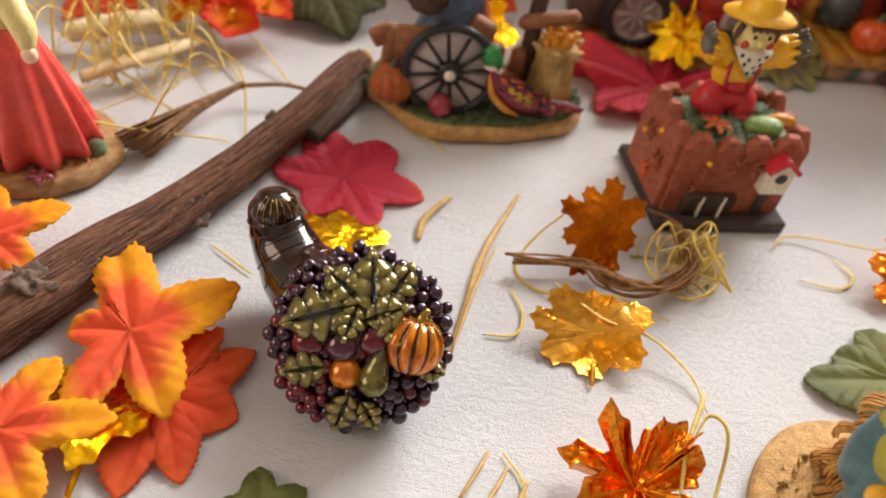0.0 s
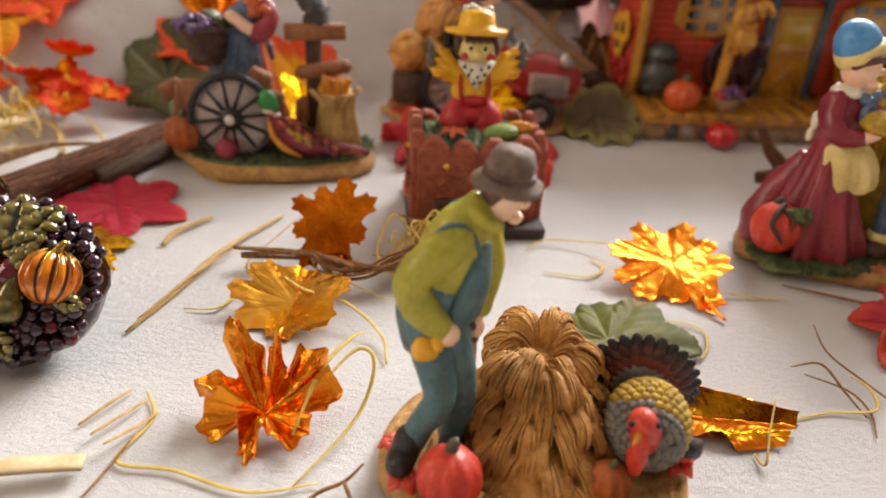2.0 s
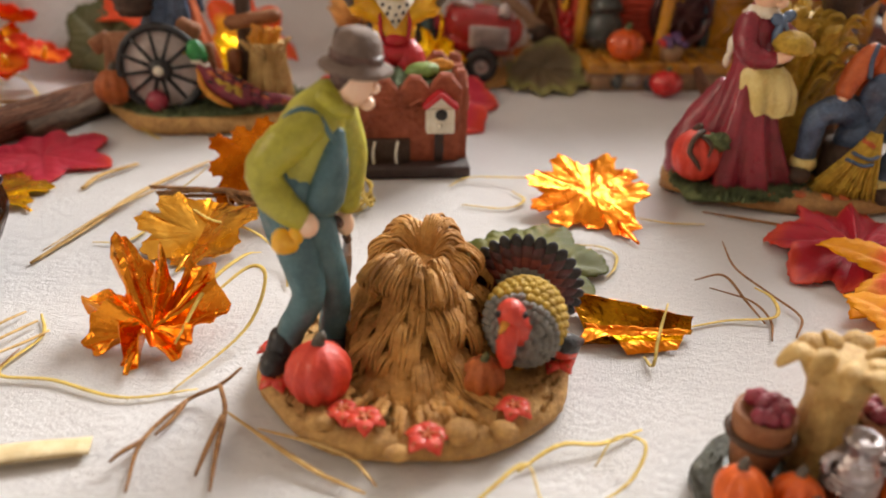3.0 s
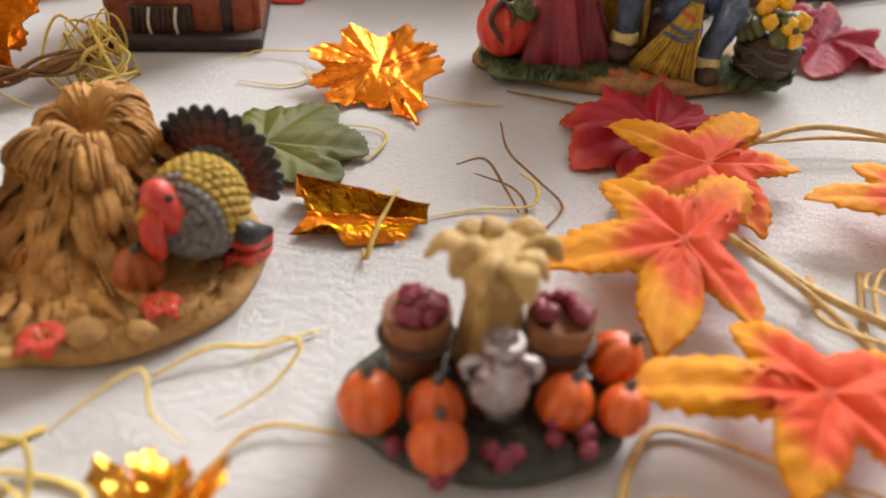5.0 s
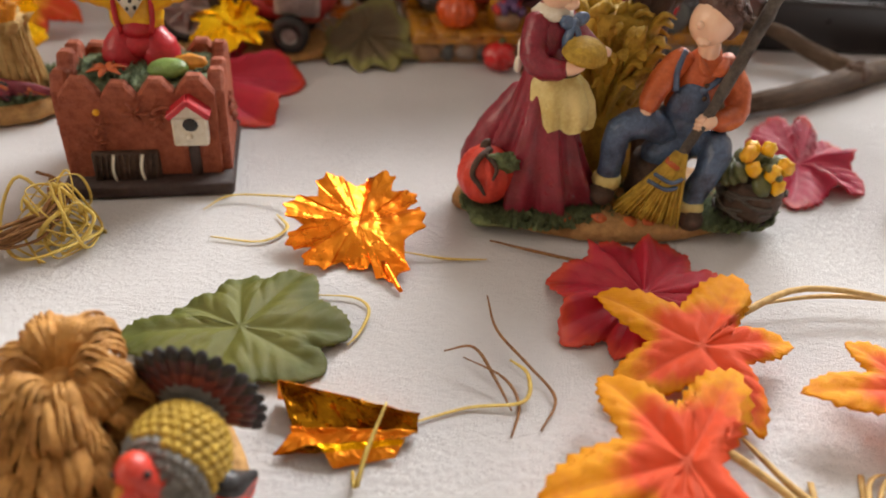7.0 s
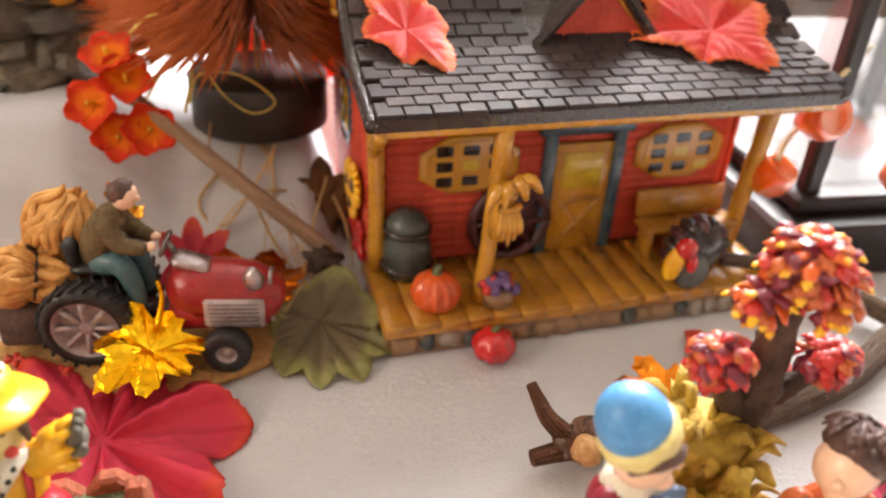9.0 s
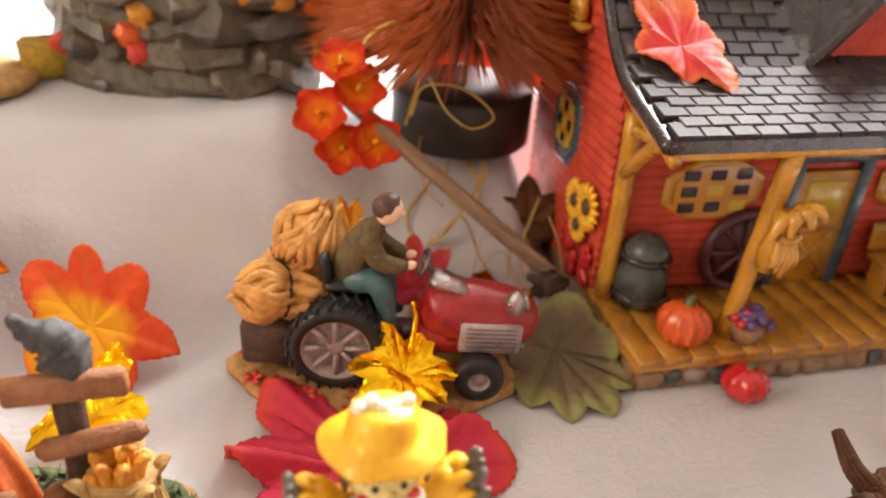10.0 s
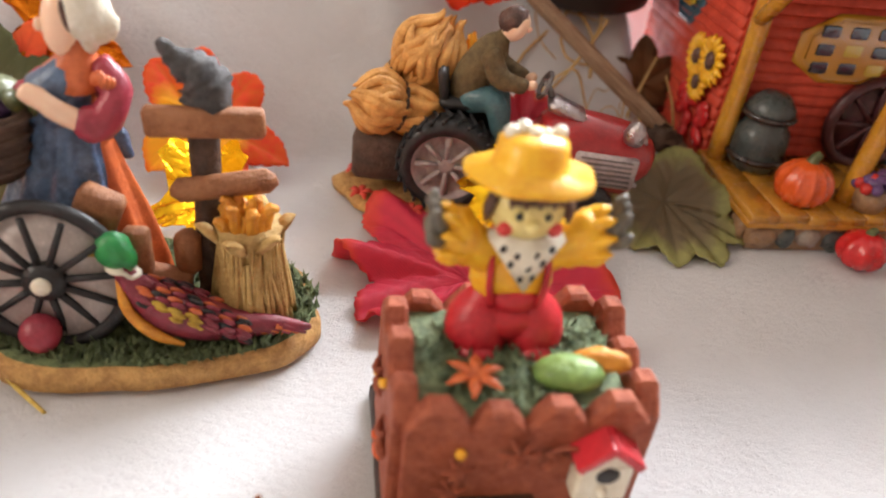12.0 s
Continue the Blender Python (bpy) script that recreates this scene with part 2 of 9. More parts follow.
CLOTH = cloth_material()
M = {
    "orange": fabric_leaf("orange_yellow_leaf", S(248, 100, 58), S(252, 180, 26), 0.50),
    "redorange": fabric_leaf("red_orange_leaf", S(248, 94, 50), S(250, 112, 56), 0.7),
    "coralleaf": fabric_leaf("glossy_coral_leaf", S(236, 62, 54), S(246, 122, 62), 0.62, 0.42, 0.5, 0.12),
    "red": fabric_leaf("red_leaf", S(230, 60, 88), S(240, 84, 62), 0.92, 0.45, 0.45),
    "crimson": fabric_leaf("crimson_leaf", S(212, 46, 70), S(234, 88, 60), 0.82, 0.32, 0.55),
    "pink": fabric_leaf("pink_red_leaf", S(222, 70, 104), S(236, 110, 112), 0.85, 0.32, 0.5),
    "sunset": fabric_leaf("sunset_leaf", S(255, 186, 36), S(244, 82, 46), 0.50),
    "green": fabric_leaf("green_leaf", S(136, 138, 70), S(106, 114, 52), 0.6, 0.4, 0.5),
    "olive": fabric_leaf("olive_brown_leaf", S(138, 122, 92), S(176, 174, 108), 0.66, 0.3, 0.5),
    "darkgreen": fabric_leaf("dark_green_leaf", S(104, 98, 58), S(86, 88, 44), 0.6, 0.5, 0.4),
    "dried": fabric_leaf("dried_brown_leaf", S(128, 84, 52), S(98, 66, 40), 0.6, 0.55, 0.3),
    "golden": fabric_leaf("golden_yellow_leaf", S(250, 178, 40), S(244, 132, 22), 0.6),
    "blossom": fabric_leaf("orange_red_petal", S(255, 136, 20), S(238, 60, 30), 0.5),
    "gold": metal("gold_foil", S(250, 190, 84), 0.24, 0.26, 170, S(236, 150, 30)),
    "bronzefoil": metal("dark_bronze_foil", S(214, 150, 34), 0.2, 0.4, 190, S(120, 62, 10)),
    "yellowfoil": metal("yellow_foil", S(255, 204, 40), 0.26, 0.3, 170, S(248, 170, 20)),
    "copper": metal("copper_foil", S(226, 128, 30), 0.28, 0.24, 170, S(178, 84, 14)),
    "orangefoil": metal("orange_foil", S(244, 120, 28), 0.30, 0.24, 150, S(250, 154, 48)),
    "crumpledfoil": metal("golden_orange_foil", S(246, 156, 52), 0.26, 0.3, 170, S(226, 124, 30)),
    "rimpaint": paint("dull_silver_rim_paint", S(182, 170, 168), S(128, 116, 116), 0.34, 420, 0.5, 0.0, 1.0, 0.9),
    "silver": metal("silver_paint", S(196, 188, 188), 0.36, 0.35, 420),
    "pewter": metal("dull_silver_paint", S(140, 134, 132), 0.42, 0.4, 500),
    "knotbark": grain("grey_knot_bark", S(142, 118, 102), S(64, 48, 42), 0.8, (1, 1, 1), 420, 1.0),
    "broomstraw": grain("brown_broom_straw", S(176, 134, 92), S(112, 78, 52), 0.65, (1, 1, 1), 420, 0.5),
    "raffia": grain("raffia", S(238, 214, 122), S(212, 176, 84), 0.55, (1, 1, 1), 500, 0.4),
    "straw": grain("straw", S(226, 192, 130), S(190, 150, 88), 0.6, (1, 1, 1), 420, 0.5),
    "twig": grain("twig_bark", S(176, 130, 84), S(118, 80, 52), 0.8, (1, 1, 1), 500, 0.6),
    "bark": bark_material("stick_bark", S(146, 98, 74), S(60, 38, 32), S(194, 152, 120)),
    "palewood": bark_material("pale_dry_wood", S(212, 176, 144), S(160, 122, 96), S(228, 202, 174)),
    "paledisc": paint("pale_mauve_wheel_paint", S(206, 194, 188), S(172, 158, 152), 0.5, 300, 0.3),
    "oldwood": bark_material("weathered_wood", S(140, 118, 100), S(84, 68, 58), S(176, 156, 134)),
    "endwood": grain("cut_wood", S(212, 168, 116), S(168, 120, 74), 0.8, (1, 1, 1), 500, 0.6),
    "pale": grain("pale_birch_peel", S(232, 214, 176), S(206, 180, 130), 0.7, (1, 1, 1), 200, 0.3),
    "terra": paint("terracotta_resin", S(178, 96, 66), S(128, 54, 36), 0.6, 620, 0.75, 0.0),
    "darkbase": paint("dark_brown_base", S(62, 44, 40), None, 0.5, coat=0.0),
    "moss": paint("moss_green", S(140, 156, 116), S(70, 88, 64), 0.6, 700, 0.8, coat=0.0),
    "grass": paint("painted_grass", S(116, 130, 84), S(40, 54, 36), 0.6, 600, 0.8, coat=0.0),
    "darkgrass": paint("dark_painted_grass", S(84, 84, 70), S(34, 36, 32), 0.6, 600, 0.8),
    "sand": paint("sandy_base", S(212, 166, 100), S(156, 110, 60), 0.6, 500, 0.9, coat=0.0),
    "lettuce": paint("light_green_husk", S(132, 164, 84), S(78, 112, 48), 0.45, 300, 0.6),
    "earth": paint("brown_earth_base", S(190, 144, 88), S(136, 90, 50), 0.6, 500, 0.8, coat=0.0),
    "hay": paint("hay_resin", S(210, 155, 82), S(136, 87, 38), 0.6, 300, 0.7, coat=0.0),
    "goldhay": paint("golden_hay_resin", S(232, 174, 98), S(178, 118, 54), 0.55, 300, 0.6, coat=0.0),
    "palehay": paint("pale_hay_resin", S(206, 172, 108), S(158, 118, 60), 0.6, 300, 0.6, coat=0.0),
    "corn": paint("corn_yellow", S(230, 160, 50), S(190, 110, 30), 0.5),
    "pump": paint("pumpkin_orange", S(232, 104, 30), S(196, 70, 18), 0.42, 300, 0.3),
    "pumpbrown": paint("dull_pumpkin_orange", S(186, 100, 44), S(138, 66, 30), 0.55, coat=0.0),
    "pumpred": paint("red_pumpkin", S(222, 70, 46), S(186, 40, 36), 0.5, 300, 0.3),
    "stem": paint("grey_stem", S(88, 80, 70), S(60, 54, 46), 0.7),
    "greenstem": paint("green_stem", S(92, 96, 50), S(60, 66, 36), 0.6),
    "skin": paint("painted_skin", S(246, 206, 174), S(238, 188, 156), 0.4, 200, 0.1, 0.45, 0.5),
    "burgundy": paint("burgundy_dress", S(150, 42, 60), S(104, 26, 40), 0.34, 220, 0.35),
    "salmon": paint("salmon_red_skirt", S(228, 82, 68), S(198, 54, 48), 0.45, 200, 0.3),
    "scarlet": paint("scarlet_cloth", S(206, 52, 44), S(174, 36, 34), 0.5, 220, 0.25),
    "cream": paint("cream_apron", S(232, 216, 146), S(204, 180, 100), 0.5, 220, 0.3),
    "white": paint("off_white_paint", S(232, 226, 208), S(206, 194, 168), 0.5, 220, 0.3),
    "skyblue": paint("sky_blue_cap", S(84, 158, 214), S(60, 124, 186), 0.5, 220, 0.2),
    "denim": paint("denim_blue", S(88, 112, 144), S(24, 34, 58), 0.36, 300, 0.7, 0.4),
    "tailbrown": paint("brick_brown_feather", S(132, 54, 40), S(86, 32, 28), 0.5, 400, 0.5),
    "slatecap": paint("dark_slate_resin", S(84, 80, 80), S(44, 42, 42), 0.6, 420, 1.0, coat=0.0),
    "driedwood": paint("dark_weathered_resin", S(98, 90, 82), S(52, 46, 42), 0.7, 420, 1.0, coat=0.0),
    "teal": paint("teal_overalls", S(74, 112, 118), S(50, 84, 92), 0.55, 260, 0.3),
    "lime": paint("olive_yellow_shirt", S(178, 172, 56), S(140, 136, 40), 0.55, 260, 0.3),
    "rust": paint("rust_orange_shirt", S(206, 104, 52), S(168, 74, 36), 0.5, 260, 0.3),
    "wine": paint("wine_red_sleeve", S(168, 54, 72), S(128, 36, 52), 0.5, 260, 0.3),
    "hair": paint("dark_brown_hair", S(104, 72, 60), S(52, 36, 34), 0.55, 500, 0.7),
    "felt": paint("taupe_felt_hat", S(120, 100, 88), S(88, 72, 64), 0.7, 300, 0.4, coat=0.0),
    "tweed": paint("olive_brown_jacket", S(118, 98, 62), S(78, 64, 42), 0.65, 600, 0.8, coat=0.0),
    "black": paint("black_rubber", S(34, 32, 34), S(20, 19, 20), 0.6, 300, 0.5),
    "tractor": paint("tractor_red", S(164, 36, 38), S(126, 26, 30), 0.35, 200, 0.15, 0.3),
    "yellow": paint("bright_yellow", S(246, 190, 36), S(226, 150, 22), 0.42, 220, 0.3),
    "coral": paint("coral_red_trousers", S(196, 34, 46), S(160, 22, 36), 0.42, 220, 0.25, 0.2),
    "grey": paint("grey_straw_glove", S(116, 110, 98), S(70, 64, 56), 0.6, 500, 0.7),
    "plank": paint("brown_plank", S(158, 104, 66), S(116, 70, 44), 0.6, 260, 0.6, coat=0.0),
    "darkwood": paint("dark_wood_resin", S(86, 64, 50), S(52, 38, 32), 0.65, 300, 0.7, coat=0.0),
    "emerald": paint("emerald_head", S(34, 142, 70), S(18, 96, 50), 0.4),
    "plum": paint("plum_purple", S(104, 72, 124), S(66, 44, 86), 0.4),
    "mulberry": paint("mulberry_red", S(140, 42, 60), S(96, 26, 42), 0.45),
    "slate": paint("slate_grey_green", S(94, 100, 98), S(56, 62, 64), 0.55),
    "greyfeather": paint("grey_feather", S(142, 140, 134), S(108, 106, 102), 0.6, 500, 0.6, coat=0.0),
    "ochre": paint("ochre_feather", S(206, 170, 62), S(150, 116, 36), 0.6, 500, 0.6, coat=0.0),
    "maroon": paint("dark_maroon", S(84, 36, 40), S(46, 26, 30), 0.4),
}
GLAZE = {
    "brick": paint("brick_red_glaze", S(206, 80, 58), S(166, 54, 40), 0.42, 160, 0.2, 0.0, 1.0, 0.25),
    "mustard": paint("mustard_glaze", S(206, 150, 50), S(166, 108, 34), 0.24, 160, 0.2, 0.5),
    "deck": paint("honey_deck_glaze", S(190, 134, 48), S(148, 96, 32), 0.24, 160, 0.25, 0.5),
    "teal": paint("slate_blue_glaze", S(62, 92, 108), S(44, 66, 82), 0.24, 160, 0.2, 0.5),
    "dark": paint("black_brown_glaze", S(52, 42, 40), S(34, 28, 28), 0.22, 160, 0.25, 0.5),
    "greystone": paint("pale_grey_stone_glaze", S(172, 160, 146), S(122, 110, 100), 0.3, 300, 0.4, 0.4),
    "umber": paint("umber_stone_glaze", S(124, 88, 60), S(80, 56, 42), 0.3, 300, 0.4, 0.4),
    "stone": paint("tan_stone_glaze", S(160, 126, 92), S(112, 84, 64), 0.3, 300, 0.4, 0.4),
    "slate": paint("dark_stone_glaze", S(72, 80, 78), S(50, 54, 54), 0.3, 300, 0.4, 0.4),
    "pane": paint("dark_pane_glaze", S(34, 30, 34), None, 0.15, 200, 0.1, 0.6),
    "lit": paint("yellow_pane_glaze", S(214, 184, 60), S(180, 140, 40), 0.2, 200, 0.15, 0.5),
    "orange": paint("orange_glaze", S(224, 96, 40), S(196, 70, 30), 0.22, 200, 0.2, 0.5),
    "red": paint("red_glaze", S(206, 38, 40), S(170, 26, 32), 0.2, 200, 0.2, 0.5),
}


def shingle_material():
    n = Nodes("brown_black_shingle_glaze")
    rnd = n.t.nodes.new("ShaderNodeObjectInfo").outputs["Random"]
    col = n.mix(rnd, S(78, 66, 64), S(52, 45, 46))
    col = n.mix(n.range(n.noise(400, 4), 0.4, 0.7, 0, 0.45), col, S(38, 33, 34))
    n.bump(n.noise(500, 4), 0.4, 0.0004)
    return n.done(col, 0.54, spec=0.2)


def rock_material():
    n = Nodes("grey_brown_stone_resin")
    rnd = n.t.nodes.new("ShaderNodeObjectInfo").outputs["Random"]
    col = n.mix(rnd, S(134, 124, 102), S(86, 82, 72))
    col = n.mix(n.range(n.noise(220, 5), 0.4, 0.7, 0, 0.75), col, S(58, 52, 46))
    col = n.mix(n.range(n.noise(90, 3), 0.6, 0.7, 0, 0.6), col, S(150, 116, 56))
    n.bump(n.math("ADD", n.noise(300, 5), n.noise(1200, 3)), 0.7, 0.0009)
    return n.done(col, 0.42, coat=0.25)


def enamel(name, rgb, dark, coat=0.8, relief=False):
    """Translucent jewel enamel over metal: deep colour, wet gloss."""
    n = Nodes(name)
    # With relief set, the colour runs from dark in hollows to rgb on raised parts.
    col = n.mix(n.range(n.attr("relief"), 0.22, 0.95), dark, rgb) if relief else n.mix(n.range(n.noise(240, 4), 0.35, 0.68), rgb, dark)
    n.bump(n.noise(400, 3), 0.12, 0.0004)
    m = n.done(col, 0.16, metal=0.35, coat=coat)
    n.b.inputs["Coat Roughness"].default_value = 0.06
    return m


SHINGLE, ROCK = shingle_material(), rock_material()
E_ = {
    "horn": enamel("brown_enamel_horn", S(60, 29, 14), S(16, 9, 7)),
    "berry": enamel("purple_black_enamel_berry", S(70, 34, 58), S(34, 17, 32)),
    "plum": enamel("plum_enamel", S(104, 50, 72), S(62, 26, 44)),
    "berryred": enamel("garnet_enamel", S(120, 14, 36), S(70, 8, 26)),
    "leaf": enamel("olive_gold_enamel", S(128, 116, 42), S(20, 26, 14)),
    "leafrelief": enamel("olive_gold_relief_enamel", S(146, 132, 58), S(16, 22, 12), relief=True),
    "amber": enamel("amber_enamel", S(244, 144, 6), S(176, 76, 4)),
    "goldrim": metal("antique_gold_rim", S(196, 168, 84), 0.24, 0.3, 500),
}

# ---- mesh building ----
MM = 0.001


def smooth(a, b, v):
    k = min(1.0, max(0.0, (v - a) / (b - a)))
    return k * k * (3 - 2 * k)


def lerp_table(table, x):
    if x <= table[0][0]:
        return table[0][1]
    for (x0, y0), (x1, y1) in zip(table, table[1:]):
        if x <= x1:
            return y0 + (y1 - y0) * (x - x0) / (x1 - x0)
    return table[-1][1]


RISE = ((-0.30, 0.280), (-0.10, 0.312), (0.0, 0.345), (0.06, 0.362), (0.13, 0.378), (0.20, 0.385))
STEP = ((-0.30, 0.064), (0.09, 0.064), (0.135, 0.0455), (0.20, 0.0455))


def cloth_z(x, y):
    """The height of the cloth: flat on the table, draped up over a step at the back."""
    s = lerp_table(RISE, x)
    up_ = smooth(s, s + 0.070, y) * (1 - smooth(0.186, 0.206, x))
    up_ = max(up_, smooth(0.475, 0.52, y))
    wrinkle = 0.0048 * abs(noise.noise(Vector((x * 30, y * 75, 5)))) * up_ * (1 - up_) * 4
    fold = wrinkle + 0.0016 * noise.noise(Vector((x * 22, y * 22, 0))) * (0.25 + up_) + 0.005 * up_ * (1 - up_) * math.sin(x * 60 + y * 35)
    return lerp_table(STEP, x) * up_ + fold * smooth(0.0, 0.08, up_ + 0.06)


def rot(rx, ry, rz):
    return Euler([radians(a) for a in (rx, ry, rz)]).to_matrix()


def catmull(pts, sub):
    """Points along a smooth curve through pts; a point may carry its radius as fourth value."""
    p = [np.array(q, float) for q in pts]
    if len(p) < 3 or sub < 2:
        return [p[0] + (p[-1] - p[0]) * k / max(1, sub) for k in range(sub + 1)] if len(p) == 2 else p
    p = [2 * p[0] - p[1]] + p + [2 * p[-1] - p[-2]]
    out = []
    for i in range(1, len(p) - 2):
        for k in range(sub):
            t = k / sub
            out.append(0.5 * (2 * p[i] + (p[i + 1] - p[i - 1]) * t + (2 * p[i - 1] - 5 * p[i] + 4 * p[i + 1] - p[i + 2]) * t * t + (3 * p[i] - p[i - 1] - 3 * p[i + 1] + p[i + 2]) * t ** 3))
    out.append(p[-2])
    return out


class Geo:
    """Collects the shapes of one mesh, in millimetres by default."""

    def __init__(self, unit=MM):
        self.v, self.f, self.m, self.unit = [], [], [], unit

    def add(self, verts, faces, m=0):
        k = len(self.v)
        self.v += [tuple(p) for p in verts]
        self.f += [tuple(i + k for i in f) for f in faces]
        self.m += [m] * len(faces)
        return self

    def ell(self, c, r, m=0, turn=(0, 0, 0), u=14, v=9, nz=0.0, fr=0.2, ribs=0, rib=0.0):
        r = (r, r, r) if isinstance(r, (int, float)) else r
        R, c = rot(*turn), Vector(c)
        verts = []
        for j in range(v + 1):
            th = math.pi * j / v
            for i in range(u):
                a = 2 * math.pi * i / u
                k = 1 - rib * (0.5 + 0.5 * math.cos(a * ribs)) ** 3 * math.sin(th) if ribs else 1.0
                q = Vector((math.sin(th) * math.cos(a) * r[0] * k, math.sin(th) * math.sin(a) * r[1] * k, math.cos(th) * r[2]))
                if nz:
                    q *= 1 + nz * noise.noise((q + c) * fr)
                verts.append(R @ q + c)
        faces = [(j * u + i, (j + 1) * u + i, (j + 1) * u + (i + 1) % u, j * u + (i + 1) % u) for j in range(v) for i in range(u)]
        return self.add(verts, faces, m)

    def tube(self, pts, rad, m=0, n=8, sub=5, flat=1.0, nz=0.0, fr=0.3, cap=True):
        """A tapered tube along a smooth curve; rad: one radius, or one a point. flat squeezes it to a ribbon."""
        rads = rad if isinstance(rad, (list, tuple)) else [rad] * len(pts)
        path = catmull([(*p, r) for p, r in zip(pts, rads)], sub)
        if cap and n >= 9 and len(path) > 2:
            for k in (0, -1):
                e, b = path[k], path[1 if k == 0 else -2]
                d = (e[:3] - b[:3]) / max(1e-9, np.linalg.norm(e[:3] - b[:3]))
                ends = [np.array([*(e[:3] + d * e[3] * s), e[3] * w]) for s, w in ((0.34, 0.86), (0.56, 0.60), (0.68, 0.22))]
                path = ends[::-1] + path if k == 0 else path + ends
        verts, rings = [], len(path)
        side = None
        for i, p in enumerate(path):
            q = Vector(p[:3])
            d = (Vector(path[min(i + 1, rings - 1)][:3]) - Vector(path[max(i - 1, 0)][:3])).normalized()
            if side is None:
                side = d.orthogonal().normalized() if flat == 1 else (d.cross(Vector((0, 0, 1))).normalized() if abs(d.z) < 0.95 else d.orthogonal().normalized())
            side = (side - d * side.dot(d)).normalized()
            upv = d.cross(side)
            for k in range(n):
                a = 2 * math.pi * k / n
                w = side * math.cos(a) * p[3] + upv * math.sin(a) * p[3] * flat
                if nz:
                    w *= 1 + nz * noise.noise((q + w) * fr)
                verts.append(q + w)
        faces = [(i * n + k, i * n + (k + 1) % n, (i + 1) * n + (k + 1) % n, (i + 1) * n + k) for i in range(rings - 1) for k in range(n)]
        if cap:
            a, b = len(verts), len(verts) + 1
            verts += [Vector(path[0][:3]), Vector(path[-1][:3])]
            faces += [(a, (k + 1) % n, k) for k in range(n)] + [(b, (rings - 1) * n + k, (rings - 1) * n + (k + 1) % n) for k in range(n)]
        return self.add(verts, faces, m)

    def lathe(self, c, prof, m=0, n=20, fold=0, amp=0.0, turn=(0, 0, 0), sx=1.0, sy=1.0, phase=0.0):
        """A turned shape from (radius, height) pairs; fold and amp press pleats into it, deeper downwards."""
        R, c = rot(*turn), Vector(c)
        verts, top = [], max(z for _, z in prof)
        low = min(z for _, z in prof)
        for r, z in prof:
            k = (top - z) / max(1e-6, top - low)
            for i in range(n):
                a = 2 * math.pi * i / n
                q = r * (1 + amp * k * math.sin(a * fold + phase + 0.6 * math.sin(a * 3)))
                verts.append(R @ Vector((q * math.cos(a) * sx, q * math.sin(a) * sy, z)) + c)
        faces = [(j * n + i, j * n + (i + 1) % n, (j + 1) * n + (i + 1) % n, (j + 1) * n + i) for j in range(len(prof) - 1) for i in range(n)]
        if prof[0][0] > 0.01:
            faces.append(tuple(reversed(range(n))))
        if prof[-1][0] > 0.01:
            faces.append(tuple((len(prof) - 1) * n + i for i in range(n)))
        return self.add(verts, faces, m)

    def box(self, c, s, m=0, turn=(0, 0, 0), bev=0.15, nz=0.0, fr=0.2, taper=1.0):
        """A block with chamfered edges."""
        R, c = rot(*turn), Vector(c)
        h = [x / 2 for x in s]
        b = min(h) * bev * 2
        idx, verts = {}, []
        for sx in (-1, 1):
            for sy in (-1, 1):
                for sz in (-1, 1):
                    for ax in range(3):
                        p = [sg * (h[i] - (0 if i == ax else b)) for i, sg in enumerate((sx, sy, sz))]
                        if sz > 0:
                            p[0] *= taper
                            p[1] *= taper
                        q = Vector(p)
                        if nz:
                            q += q.normalized() * nz * noise.noise((q + c) * fr)
                        idx[sx, sy, sz, ax] = len(verts)
                        verts.append(q)
        faces = []
        for ax in range(3):
            o1, o2 = [i for i in range(3) if i != ax]
            for sg in (-1, 1):
                quad = []
                for a1, a2 in ((1, 1), (-1, 1), (-1, -1), (1, -1)):
                    k = [0, 0, 0]
                    k[ax], k[o1], k[o2] = sg, a1, a2
                    quad.append(idx[k[0], k[1], k[2], ax])
                faces.append(quad)
            for a1 in (-1, 1):
                for a2 in (-1, 1):
                    quad = []
                    for sg, w in ((1, o1), (-1, o1), (-1, o2), (1, o2)):
                        k = [0, 0, 0]
                        k[ax], k[o1], k[o2] = sg, a1, a2
                        quad.append(idx[k[0], k[1], k[2], w])
                    faces.append(quad)
        for sx in (-1, 1):
            for sy in (-1, 1):
                for sz in (-1, 1):
                    faces.append([idx[sx, sy, sz, ax] for ax in range(3)])
        fixed = []
        for f in faces:
            a, b2, c2 = (verts[i] for i in f[:3])
            mid = sum((verts[i] for i in f), Vector()) / len(f)
            fixed.append(f if (b2 - a).cross(c2 - a).dot(mid) > 0 else f[::-1])
        return self.add([R @ p + c for p in verts], fixed, m)

    def pumpkin(self, c, r, m=0, ms=1, tall=0.82, ribs=9, turn=(0, 0, 0), stem=0.5):
        self.ell(c, (r, r, r * tall), m, turn, 36, 10, ribs=ribs, rib=0.2)
        R, c = rot(*turn), Vector(c)
        self.tube([R @ Vector((0, 0, r * tall * 0.8)) + c, R @ Vector((0.05 * r, 0, r * (tall + 0.5 * stem))) + c, R @ Vector((0.2 * r, 0, r * (tall + stem * 0.8))) + c], [r * 0.26, r * 0.17, r * 0.15], ms, 7, 3)
        return self

